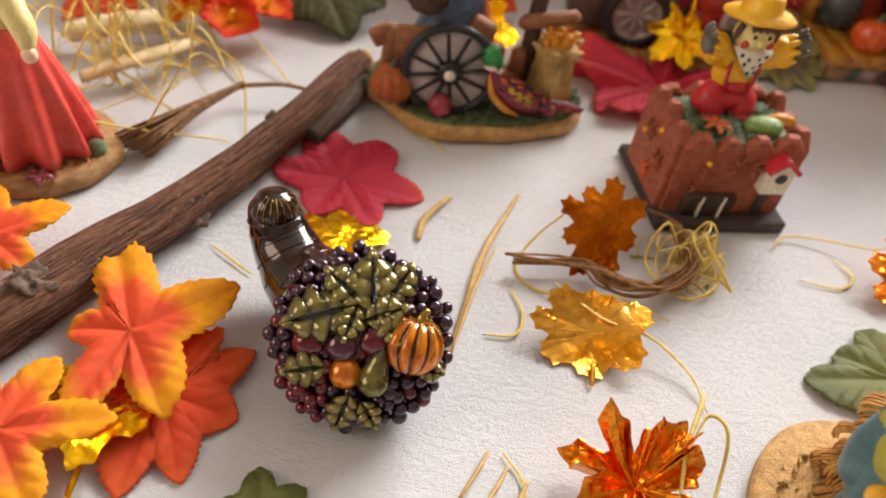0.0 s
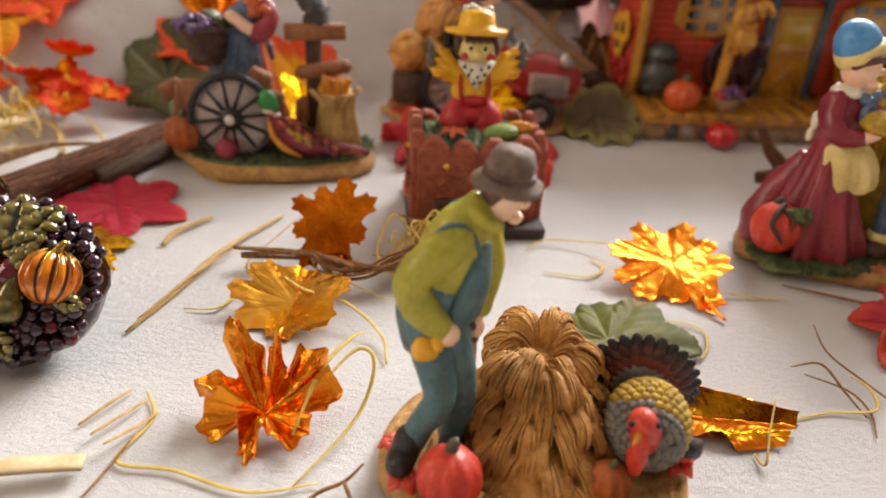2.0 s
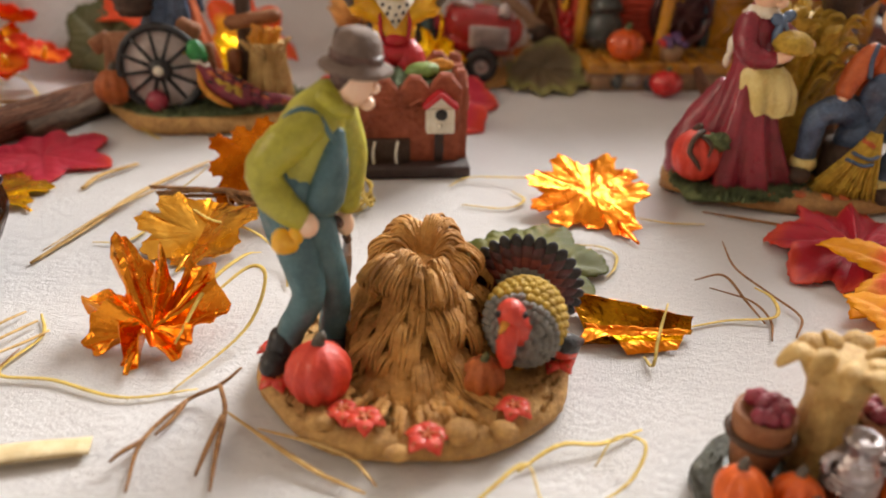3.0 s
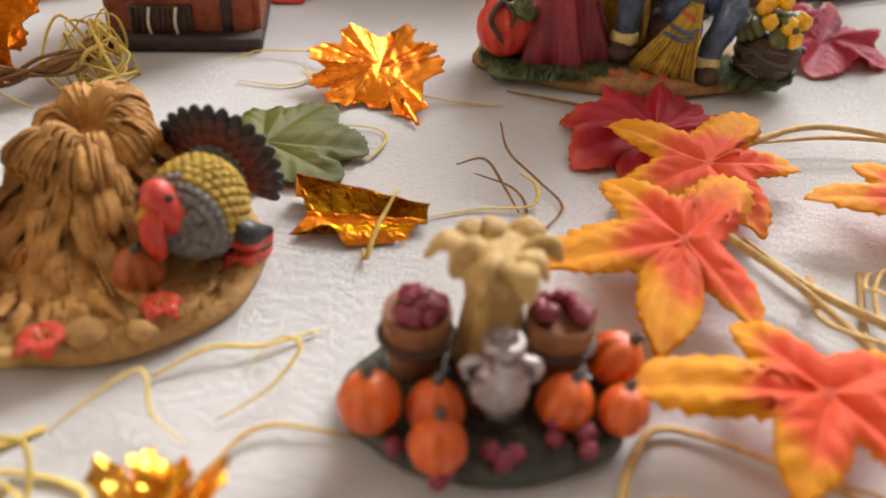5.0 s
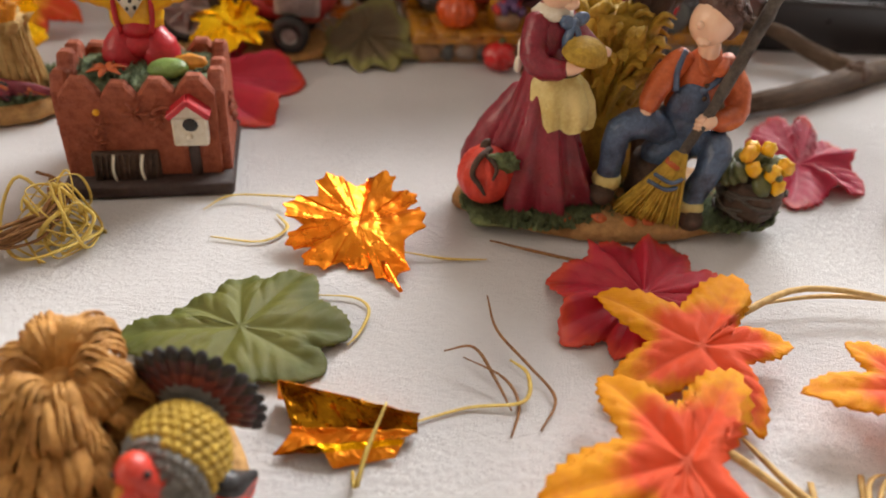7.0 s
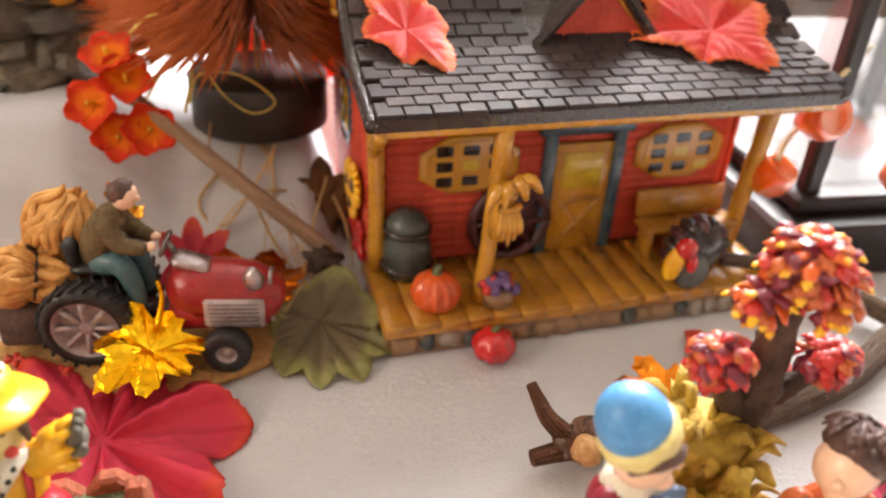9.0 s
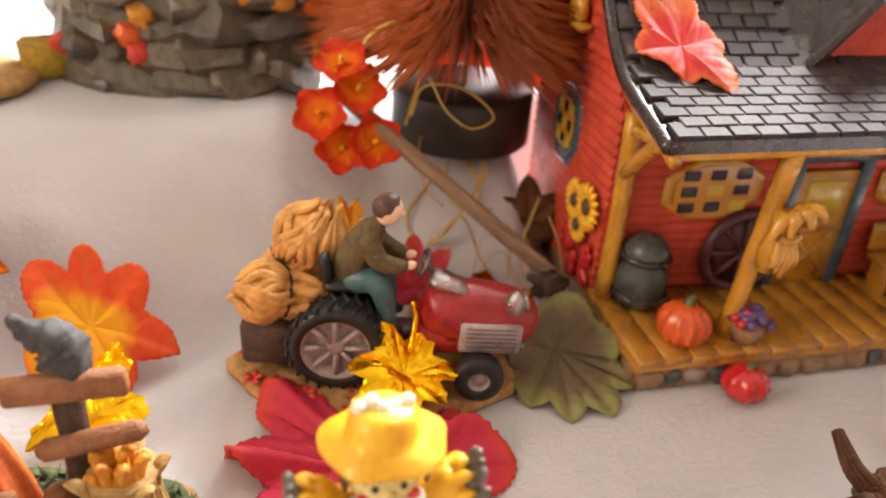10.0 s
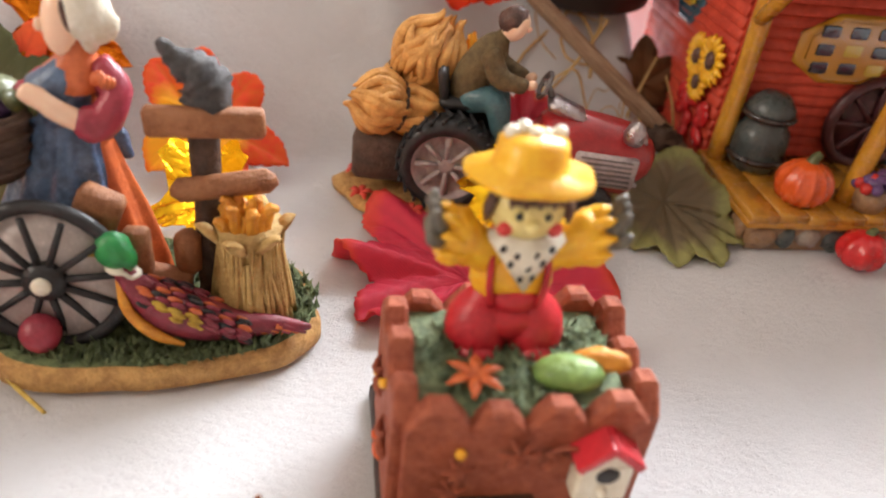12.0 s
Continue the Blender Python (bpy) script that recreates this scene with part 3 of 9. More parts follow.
    def tufts(self, c, rx, ry, z, count, size, m=0, seed=1, top=None):
        """Short grass tufts scattered over an oval; top(x, y) gives the height of the ground there."""
        rnd = random.Random(seed)
        for _ in range(count):
            a, k = rnd.uniform(0, 2 * math.pi), math.sqrt(rnd.random())
            x, y = c[0] + rx * k * math.cos(a), c[1] + ry * k * math.sin(a)
            zz = top(x, y) if top else z
            w, h, t = size * rnd.uniform(0.25, 0.45), size * rnd.uniform(0.6, 1.2), rnd.uniform(0, math.pi)
            dx, dy = math.cos(t) * w, math.sin(t) * w
            lx, ly = rnd.uniform(-1, 1) * size * 0.8, rnd.uniform(-1, 1) * size * 0.8
            self.add([(x - dx, y - dy, zz - 0.3), (x + dx, y + dy, zz - 0.3), (x - dy * 0.7, y + dx * 0.7, zz - 0.3), (x + lx, y + ly, zz + h)], [(0, 1, 3), (1, 2, 3), (2, 0, 3)], m)
        return self

    def mesh(self, name, mats, shade=True):
        me = bpy.data.meshes.new(name)
        me.from_pydata([(x * self.unit, y * self.unit, z * self.unit) for x, y, z in self.v], [], self.f)
        for mt in mats:
            me.materials.append(mt)
        me.polygons.foreach_set("material_index", self.m)
        me.polygons.foreach_set("use_smooth", [shade] * len(self.f))
        me.update()
        return me


def mats(*names):
    return [M[n] if isinstance(n, str) else n for n in names]


def thing(name, label, category, at, rz=0, group="", kind=""):
    ob = new(name)
    ob.empty_display_size = 0.01
    ob.matrix_world = pose(*at, 0, 0, rz)
    return tagged(ob, label, category, group, kind)


def part(name, geo, materials, parent, label="", shade=True, at=None):
    ob = new(name, geo.mesh(name, materials, shade) if isinstance(geo, Geo) else geo)
    ob.parent = parent
    if at is not None:
        ob.matrix_basis = at
    return tagged(ob, label)


def single(name, geo, materials, label, category, at=(0, 0, 0), rz=0, group="", kind="", shade=True):
    """A thing that is one mesh."""
    ob = new(name, geo.mesh(name, materials, shade))
    ob.matrix_world = pose(*at, 0, 0, rz)
    return tagged(ob, label, category, group, kind)


# ---- the room and the table ----
def block(name, lo, hi, material, label="", category="wall"):
    g = Geo(1.0)
    g.box([(a + b) / 2 for a, b in zip(lo, hi)], [b - a for a, b in zip(lo, hi)], 0, bev=0.004)
    return single(name, g, [material], label or "plain warm white painted room wall", category, kind="structure", shade=False)


WALL = plain("warm_white_wall_paint", (0.44, 0.38, 0.33), 0.9, 0, 0.2, 0.1, 12)
CEIL = plain("white_ceiling_paint", (0.62, 0.58, 0.54), 0.9, 0, 0.2, 0.1, 12)
WOODFLOOR = plain("brown_wood_floor", (0.22, 0.13, 0.08), 0.5, 0, 0.4, 0.2, 8)
block("floor", (-2.1, -2.1, -0.80), (2.3, 2.5, -0.75), WOODFLOOR, "brown wooden room floor under the table", "floor")
block("ceiling", (-2.1, -2.1, 1.75), (2.3, 2.5, 1.85), CEIL, "plain white painted ceiling over the table", "ceiling")
block("wall_north", (-2.1, 2.35, -0.75), (2.3, 2.45, 1.75), WALL)
block("wall_east", (2.15, -2.0, -0.75), (2.25, 2.35, 1.75), WALL)
block("wall_south", (-2.1, -2.1, -0.75), (2.3, -2.0, 1.75), WALL)
block("wall_west", (-2.1, -2.0, -0.75), (-2.0, 2.35, 1.75), WALL)

table = thing("table", "dark wooden table hidden under a white cloth", "table", (0.12, 0.15, -0.75))
tg = Geo(1.0).box((0, -0.03, 0.728), (1.36, 1.06, 0.03))
part("tabletop", tg, [WOODFLOOR], table, shade=False)
for lx in (-0.6, 0.6):
    for ly in (-0.5, 0.44):
        part("leg", Geo(1.0).box((lx, ly, 0.356), (0.06, 0.06, 0.712)), [WOODFLOOR], table, shade=False)


def build_cloth():
    xs = list(np.linspace(-0.56, -0.16, 24)) + list(np.linspace(-0.155, 0.46, 190)) + list(np.linspace(0.47, 0.80, 20))
    ys = list(np.linspace(-0.42, 0.0, 26)) + list(np.linspace(0.004, 0.54, 180)) + list(np.linspace(0.56, 0.66, 6))
    g = Geo(1.0)
    verts = []
    for y in ys:
        for x in xs:
            edge = max(0.0, abs(x - 0.12) - 0.66, y - 0.64, -0.41 - y)
            verts.append((x, y, cloth_z(x, y) - 0.004 * (edge > 0)))
    w = len(xs)
    g.add(verts, [(j * w + i, j * w + i + 1, (j + 1) * w + i + 1, (j + 1) * w + i) for j in range(len(ys) - 1) for i in range(w - 1)])
    ob = single("tablecloth", g, [CLOTH], "white woven cotton cloth draped over the table and a step", "tablecloth")
    md = ob.modifiers.new("thickness", "SOLIDIFY")
    md.thickness, md.offset = 0.0012, -1
    return ob


build_cloth()

# ---- leaves ----


def leaf(name, label, c, tips, mat, valley=0.42, bulge=0.16, teeth=0.05, cup=0.0, crease=0.0, thick=0.0004, seed=1, shade=True, stem=None, per=14, rest=True, veins=1.0, stemmat=None, category="leaf", ruffle=0.0, fold=None, glow=None, turn=(0, 0, 0)):
    """A lobed leaf. c: its middle; tips: the ends of its lobes, all in metres (x, y, height).
    Without crease it is pressed fabric with veins; with crease it is foil, folded along straight lines."""
    c = Vector(c)
    loc = [Vector((t[0] - c.x, t[1] - c.y, (t[2] if len(t) > 2 else c.z) - c.z)) for t in tips]
    loc.sort(key=lambda p: math.atan2(p.y, p.x))
    n = len(loc)
    size = max(p.length for p in loc)
    rnd = random.Random(seed)
    valleys = []
    for i in range(n):
        p, q = loc[i], loc[(i + 1) % n]
        a, b = math.atan2(p.y, p.x), math.atan2(q.y, q.x)
        while b < a:
            b += 2 * math.pi
        gap, mid = b - a, (a + b) / 2
        r = valley * 0.5 * (math.hypot(p.x, p.y) + math.hypot(q.x, q.y)) * (0.55 if gap > 1.9 else 1.0)
        valleys.append(Vector((r * math.cos(mid), r * math.sin(mid), 0.5 * valley * (p.z + q.z) + cup * size)))
    outline, lobe = [], []
    for i in range(n):
        for a, b, out in ((valleys[i - 1], loc[i], False), (loc[i], valleys[i], True)):
            d = b - a
            nrm = Vector((d.y, -d.x, 0)).normalized() * d.length
            side = rnd.uniform(0.44, 0.60)
            for k in range(per):
                s = k / per
                w = bulge * math.sin(math.pi * s) * (0.75 + 0.5 * (s if not out else 1 - s))
                up_ = 1 - s if out else s
                if crease:
                    tooth = 1.9 * teeth * max(0.0, 1 - abs(up_ - side) / 0.17) - 0.4 * teeth * max(0.0, 1 - abs(up_ - side - 0.22) / 0.15)
                else:
                    tooth = 0.58 * teeth * (1 if k % 2 else -0.7) * (0 < k) * rnd.uniform(0.6, 1.4) * (1 - 0.4 * up_)
                outline.append(a + d * (s + (0.3 * tooth if not out else -0.3 * tooth)) + nrm * (w + tooth))
                lobe.append(i)
    rings = [((k + 1) / 17) ** 0.9 for k in range(17)]
    folds = []
    for _ in range(20):
        a = rnd.uniform(0, math.pi)
        folds.append((math.cos(a), math.sin(a), rnd.uniform(-0.65, 0.65) * size, rnd.choice((-1, 1)) * rnd.uniform(0.3, 1.3) * crease * 2.1))
    step = 0.0052 if size > 0.02 else 0.0038
    verts, rad, vein = [Vector((0, 0, 0))], [0.0], [veins]
    m = len(outline)
    for r in rings:
        for k, p in enumerate(outline):
            q = Vector((p.x * r, p.y * r, p.z * r ** 1.35))
            u = Vector((loc[lobe[k]].x, loc[lobe[k]].y, 0)).normalized()
            along, off = q.x * u.x + q.y * u.y, abs(q.x * u.y - q.y * u.x)
            v = 0.0
            if crease:
                q.z += sum(h * (abs(q.x * cx + q.y * cy - o) - abs(o)) for cx, cy, o, h in folds)
                q.z += crease * 0.5 * (off - 0.10 * size) * (0.3 + 0.7 * r)
                q.z += crease * size * (0.5 * noise.noise(q * 90 + Vector((seed, 3, 0))) + 0.55 * abs(noise.noise(q * 230 + Vector((3, seed, 0)))) * min(1.0, 3 * r))
            else:
                rib = math.exp(-(off / 0.0009) ** 2)
                ph = ((along - 0.95 * off) / step + 0.13 * seed) % 1.0
                fork = math.exp(-((ph - 0.5) / 0.17) ** 2) * smooth(0.0, 0.002, off) * smooth(0.004, 0.011, along)
                v = max(rib, 0.7 * fork)
                q.z += (0.0011 * (smooth(0.0, 0.0042, off) - 0.5) - 0.0005 * fork - 0.0004 * rib) * max(1.0, size / 0.026)
                q.z += 0.05 * size * noise.noise(q * 42 + Vector((seed, 3, 0))) * r - 0.05 * size * r ** 4
            if fold:
                q.z += fold[1] * abs(q.x * math.sin(radians(fold[0])) - q.y * math.cos(radians(fold[0])))
            if ruffle:
                th = math.atan2(q.y, q.x)
                q.z += ruffle * size * r * max(0.0, math.sin(th * (n - 1) + seed) + 0.4 * math.sin(th * (2 * n + 1)))
            verts.append(q)
            lit = glow[1] * (p.x * math.cos(radians(glow[0])) + p.y * math.sin(radians(glow[0]))) * r / size if glow else 0.0
            rad.append(p.length * r / size * 0.92 + 0.32 * r ** 5 + lit)
            vein.append(v * veins * (1.0 if r < 0.93 else 0.4))
    if rest:
        low = [cloth_z(q.x + c.x, q.y + c.y) + 0.0009 - c.z for q in verts]
        if crease:
            sink = max(b - q.z for q, b in zip(verts, low))
            for q in verts:
                q.z += max(0.0, sink) * 0.35
        for q, b in zip(verts, low):
            q.z = max(q.z, b)
    g = Geo(1.0)
    faces = [(0, 1 + k, 1 + (k + 1) % m) for k in range(m)]
    for j in range(len(rings) - 1):
        faces += [(1 + j * m + k, 1 + (j + 1) * m + k, 1 + (j + 1) * m + (k + 1) % m, 1 + j * m + (k + 1) % m) for k in range(m)]
    g.add(verts, faces)
    me = g.mesh(name, mats(mat), shade)
    for key, data in (("rad", rad), ("vein", vein)):
        me.attributes.new(key, "FLOAT", "POINT").data.foreach_set("value", data)
    ob = new(name, me)
    ob.matrix_world = pose(*c, *turn)
    tagged(ob, label, category, "foil leaves" if crease else "fabric leaves")
    md = ob.modifiers.new("thickness", "SOLIDIFY")
    md.thickness, md.offset = thick, 0
    if stem:
        s = Geo(1.0).tube([Vector(p) - c for p in stem], [0.0011, 0.0009, 0.0008, 0.0007][:len(stem)], 0, 7, 5)
        part("stem", s, mats(stemmat or "straw"), ob)
    if crease and not stem:
        e = min(loc, key=lambda p: p.y)
        low = cloth_z(c.x + e.x * 1.2, c.y + e.y * 1.2) + 0.0012 - c.z if rest else e.z
        part("stem", Geo(1.0).tube([e * 0.72 + Vector((0, 0, 0.0006)), e * 0.98, Vector((e.x * 1.2, e.y * 1.2, low))], [0.0008, 0.0009, 0.0007], 0, 6, 3, 0.6), mats(mat), ob)
    if not crease and size > 0.016:
        for i in range(n):
            k = lobe.index(i) + per
            line = [verts[1 + j * m + k] - Vector((0, 0, 0.00012)) for j in range(1, 14, 3)]
            part("vein", Geo(1.0).tube(line, [0.00026, 0.00025, 0.00024, 0.0002, 0.00014], 0, 5, 3), mats(mat), ob)
    return ob


def strand(name, label, pts, width, mat="raffia", flat=0.3, taper=0.5, category="straw", n=6, sub=6):
    """A single strand of raffia, straw or twig; pts in metres."""
    k = len(pts)
    width *= 0.6 if mat == "raffia" else 0.72
    rads = [width * (1 - (1 - taper) * abs(2 * i / (k - 1) - 1) ** 3) for i in range(k)]
    o = Vector(pts[0])
    g = Geo(1.0).tube([Vector(p) - o for p in pts], rads, 0, n, sub, flat)
    return single(name, g, mats(mat), label, category, tuple(o), group="loose strands of straw and raffia")


def tangle(name, label, c, r, height, count, width, mat="raffia", seed=1, loops=1.4, group=""):
    """A heap of curled strands: each strand is a part."""
    rnd = random.Random(seed)
    ob = thing(name, label, "straw", c, group=group)
    for _ in range(count):
        a, k = rnd.uniform(0, 6.28), rnd.choice((-1, 1))
        cx, cy, rr = rnd.uniform(-0.5, 0.5) * r, rnd.uniform(-0.5, 0.5) * r, r * rnd.uniform(0.35, 0.95)
        n = rnd.randint(5, 8)
        pts = []
        for i in range(n):
            t = i / (n - 1)
            b = a + k * t * loops * 2 * math.pi * rnd.uniform(0.8, 1.1)
            q = rr * (0.6 + 0.7 * t)
            x, y = cx + q * math.cos(b), cy + q * math.sin(b)
            z = width + height * rnd.random() * math.sin(math.pi * min(1, t + 0.1))
            pts.append((x, y, z + cloth_z(c[0] + x, c[1] + y) - c[2]))
        part("strand", Geo(1.0).tube(pts, width * rnd.uniform(0.6, 1.1), 0, 5, 6, 0.35), mats(mat), ob)
    return ob

# ---- loose leaves on the cloth ----
Z = 0.0015
leaf("maple_leaf", "flat red fabric maple leaf lying on the cloth", (-0.012, 0.214, 0.003), [(-0.038, 0.217, 0.002), (-0.026, 0.243, 0.004), (0.004, 0.236, 0.004), (0.017, 0.208, 0.002), (0.0, 0.191, 0.002), (-0.021, 0.193, 0.003)], "red", 0.66, 0.13, 0.05, seed=2)
leaf("foil_leaf", "yellow gold foil maple leaf partly under the cornucopia", (-0.010, 0.181, 0.003), [(-0.027, 0.193, 0.002), (-0.012, 0.199, 0.003), (0.006, 0.187, 0.002), (0.004, 0.170, 0.001), (-0.022, 0.172, 0.001)], "yellowfoil", 0.6, 0.1, 0.07, crease=0.03, seed=3, shade=False)
leaf("maple_leaf", "orange fabric maple leaf with yellow tips on a leaf pile", (-0.061, 0.130, 0.012), [(-0.074, 0.163, 0.014), (-0.036, 0.150, 0.013), (-0.046, 0.106, 0.010), (-0.069, 0.103, 0.011), (-0.078, 0.131, 0.010)], "orange", 0.46, 0.15, 0.05, seed=4, glow=(30, 0.34))
leaf("maple_leaf", "dark orange fabric maple leaf under others in a pile", (-0.050, 0.116, 0.005), [(-0.039, 0.139, 0.006), (-0.029, 0.134, 0.004), (-0.030, 0.112, 0.002), (-0.040, 0.093, 0.002), (-0.054, 0.088, 0.002), (-0.075, 0.110, 0.002)], "redorange", 0.68, 0.09, 0.06, seed=5)
leaf("maple_leaf", "orange fabric maple leaf with yellow lobe edges", (-0.083, 0.099, 0.010), [(-0.057, 0.105, 0.011), (-0.076, 0.121, 0.012), (-0.104, 0.118, 0.008), (-0.098, 0.080, 0.005), (-0.068, 0.079, 0.008)], "orange", 0.46, 0.15, 0.05, seed=6, glow=(0, 0.25))
leaf("maple_leaf", "yellow-orange fabric leaf lying against the stick", (-0.111, 0.162, 0.010), [(-0.092, 0.177, 0.012), (-0.122, 0.186, 0.010), (-0.140, 0.160, 0.004), (-0.112, 0.138, 0.004), (-0.095, 0.152, 0.008)], "orange", 0.46, 0.15, 0.05, seed=7, glow=(60, 0.3))
leaf("foil_leaf", "crumpled yellow gold foil leaf in the leaf pile", (-0.062, 0.109, 0.004), [(-0.044, 0.118, 0.006), (-0.050, 0.104, 0.004), (-0.064, 0.090, 0.003), (-0.068, 0.101, 0.003), (-0.084, 0.125, 0.004)], "yellowfoil", 0.6, 0.12, 0.06, crease=0.05, seed=8, shade=False)
leaf("foil_leaf", "shiny gold foil maple leaf lying on the cloth", (0.070, 0.150, 0.003), [(0.049, 0.151, 0.007), (0.055, 0.158, 0.009), (0.073, 0.161, 0.006), (0.087, 0.155, 0.006), (0.082, 0.137, 0.002), (0.068, 0.135, 0.002), (0.053, 0.142, 0.004)], "gold", 0.74, 0.10, 0.08, crease=0.03, seed=9, shade=False, fold=(78, 0.27))
leaf("foil_leaf", "copper foil maple leaf propped on a twig wreath", (0.0760, 0.1880, 0.0145), [(0.0807, 0.2052), (0.0909, 0.1968), (0.0872, 0.1815), (0.0807, 0.1702), (0.0654, 0.1708), (0.0620, 0.1833), (0.0611, 0.1959), (0.0704, 0.2011)], "copper", 0.64, 0.09, 0.09, crease=0.03, seed=10, shade=False, rest=False, turn=(46, 0, 4))
leaf("foil_leaf", "crumpled orange gold foil leaf with lifted points", (0.073, 0.098, 0.004), [(0.053, 0.107, 0.013), (0.064, 0.113, 0.022), (0.0755, 0.106, 0.021), (0.0865, 0.1125, 0.024), (0.092, 0.104, 0.012), (0.086, 0.090, 0.004), (0.072, 0.086, 0.003), (0.057, 0.094, 0.005)], "crumpledfoil", 0.50, 0.13, 0.07, crease=0.085, seed=11, shade=False, ruffle=0.22)
leaf("foil_leaf", "bright orange foil maple leaf with curled edges", (0.194, 0.185, 0.007), [(0.1836, 0.1995, 0.017), (0.2018, 0.2034, 0.016), (0.2115, 0.1952, 0.009), (0.2140, 0.1861, 0.008), (0.2045, 0.1640, 0.002), (0.1956, 0.1700, 0.002), (0.1790, 0.1700, 0.002), (0.1730, 0.1770, 0.003), (0.1715, 0.1880, 0.009)], "orangefoil", 0.72, 0.10, 0.09, cup=-0.02, crease=0.045, seed=12, shade=False, fold=(84, 0.30))
leaf("maple_leaf", "small green fabric leaf lying flat", (-0.020, 0.086, 0.002), [(-0.022, 0.099), (-0.010, 0.094), (-0.008, 0.080), (-0.024, 0.072), (-0.032, 0.086)], "green", 0.6, 0.14, 0.05, seed=13)
leaf("maple_leaf", "dull green fabric leaf behind the haystack figurine", (0.166, 0.142, 0.004), [(0.163, 0.163, 0.004), (0.180, 0.164, 0.006), (0.194, 0.141, 0.004), (0.188, 0.128, 0.003), (0.150, 0.152, 0.003), (0.136, 0.141, 0.003), (0.160, 0.120, 0.002)], "green", 0.78, 0.15, 0.05, seed=14)
leaf("maple_leaf", "orange fabric star leaf with yellow tips", (0.264, 0.093, 0.012), [(0.232, 0.085, 0.011), (0.252, 0.119, 0.012), (0.285, 0.120, 0.013), (0.275, 0.071, 0.008), (0.252, 0.061, 0.009)], "orange", 0.43, 0.13, 0.05, seed=15, glow=(170, 0.34), cup=0.02, stem=[(0.272, 0.098, 0.011), (0.287, 0.085, 0.006), (0.300, 0.060, 0.003)])
leaf("maple_leaf", "orange fabric star leaf lying on a red leaf", (0.280, 0.130, 0.010), [(0.258, 0.152, 0.010), (0.300, 0.158, 0.012), (0.306, 0.134, 0.009), (0.288, 0.106, 0.006), (0.255, 0.118, 0.006)], "orange", 0.43, 0.13, 0.05, seed=16, glow=(130, 0.32), cup=0.02, stem=[(0.292, 0.142, 0.008), (0.318, 0.154, 0.009), (0.350, 0.150, 0.006), (0.390, 0.128, 0.003)])
leaf("maple_leaf", "orange fabric star leaf with long yellow lobes", (0.277, 0.050, 0.012), [(0.241, 0.052, 0.012), (0.267, 0.069, 0.012), (0.296, 0.060, 0.012), (0.289, 0.032, 0.010), (0.265, 0.030, 0.011)], "orange", 0.43, 0.13, 0.05, seed=17, glow=(165, 0.34), cup=0.01)
leaf("maple_leaf", "orange fabric star leaf on its own stem", (0.325, 0.113, 0.012), [(0.298, 0.114, 0.012), (0.317, 0.131, 0.013), (0.345, 0.132, 0.012), (0.349, 0.102, 0.010), (0.322, 0.088, 0.010)], "orange", 0.43, 0.13, 0.05, seed=18, glow=(125, 0.3), cup=0.01, stem=[(0.326, 0.112, 0.010), (0.311, 0.085, 0.006), (0.300, 0.066, 0.003)])
leaf("maple_leaf", "glossy dark red leaf under orange star leaves", (0.274, 0.157, 0.005), [(0.248, 0.165, 0.004), (0.266, 0.181, 0.006), (0.291, 0.180, 0.005), (0.301, 0.164, 0.003), (0.298, 0.146, 0.002), (0.248, 0.139, 0.003), (0.262, 0.132, 0.002)], "crimson", 0.72, 0.14, 0.06, seed=19, ruffle=0.14)
leaf("maple_leaf", "glossy pink-red leaf beside the seated pair", (0.355, 0.238, 0.004), [(0.356, 0.268, 0.007), (0.372, 0.270, 0.006), (0.380, 0.258, 0.004), (0.372, 0.220, 0.002), (0.341, 0.209, 0.002), (0.331, 0.232, 0.006)], "pink", 0.68, 0.13, 0.08, seed=20, ruffle=0.12)
leaf("maple_leaf", "glossy red leaf lying behind the small tree", (0.343, 0.308, 0.004), [(0.330, 0.330, 0.006), (0.352, 0.326, 0.005), (0.365, 0.308, 0.003), (0.352, 0.290, 0.002), (0.325, 0.295, 0.004)], "crimson", 0.62, 0.10, 0.04, seed=21)
leaf("foil_leaf", "orange foil leaf behind the girl in burgundy", (0.305, 0.290, 0.004), [(0.290, 0.302, 0.006), (0.300, 0.310, 0.006), (0.318, 0.303, 0.004), (0.318, 0.280, 0.003), (0.292, 0.276, 0.003)], "orangefoil", 0.6, 0.10, 0.06, crease=0.05, seed=22, shade=False)
leaf("foil_leaf", "crumpled gold foil leaf with raised points", (0.172, 0.026, 0.003), [(0.164, 0.032, 0.011), (0.1695, 0.037, 0.014), (0.175, 0.036, 0.013), (0.182, 0.034, 0.012), (0.188, 0.022, 0.004), (0.172, 0.013, 0.002), (0.156, 0.021, 0.003)], "gold", 0.5, 0.12, 0.06, crease=0.11, seed=23, shade=False)
leaf("maple_leaf", "large red fabric maple leaf behind the planter", (0.122, 0.296, 0.005), [(0.080, 0.307, 0.004), (0.089, 0.331, 0.005), (0.122, 0.343, 0.006), (0.149, 0.329, 0.005), (0.167, 0.302, 0.003), (0.158, 0.260, 0.002), (0.124, 0.258, 0.002), (0.090, 0.278, 0.004)], "red", 0.70, 0.17, 0.035, seed=24, ruffle=0.13)
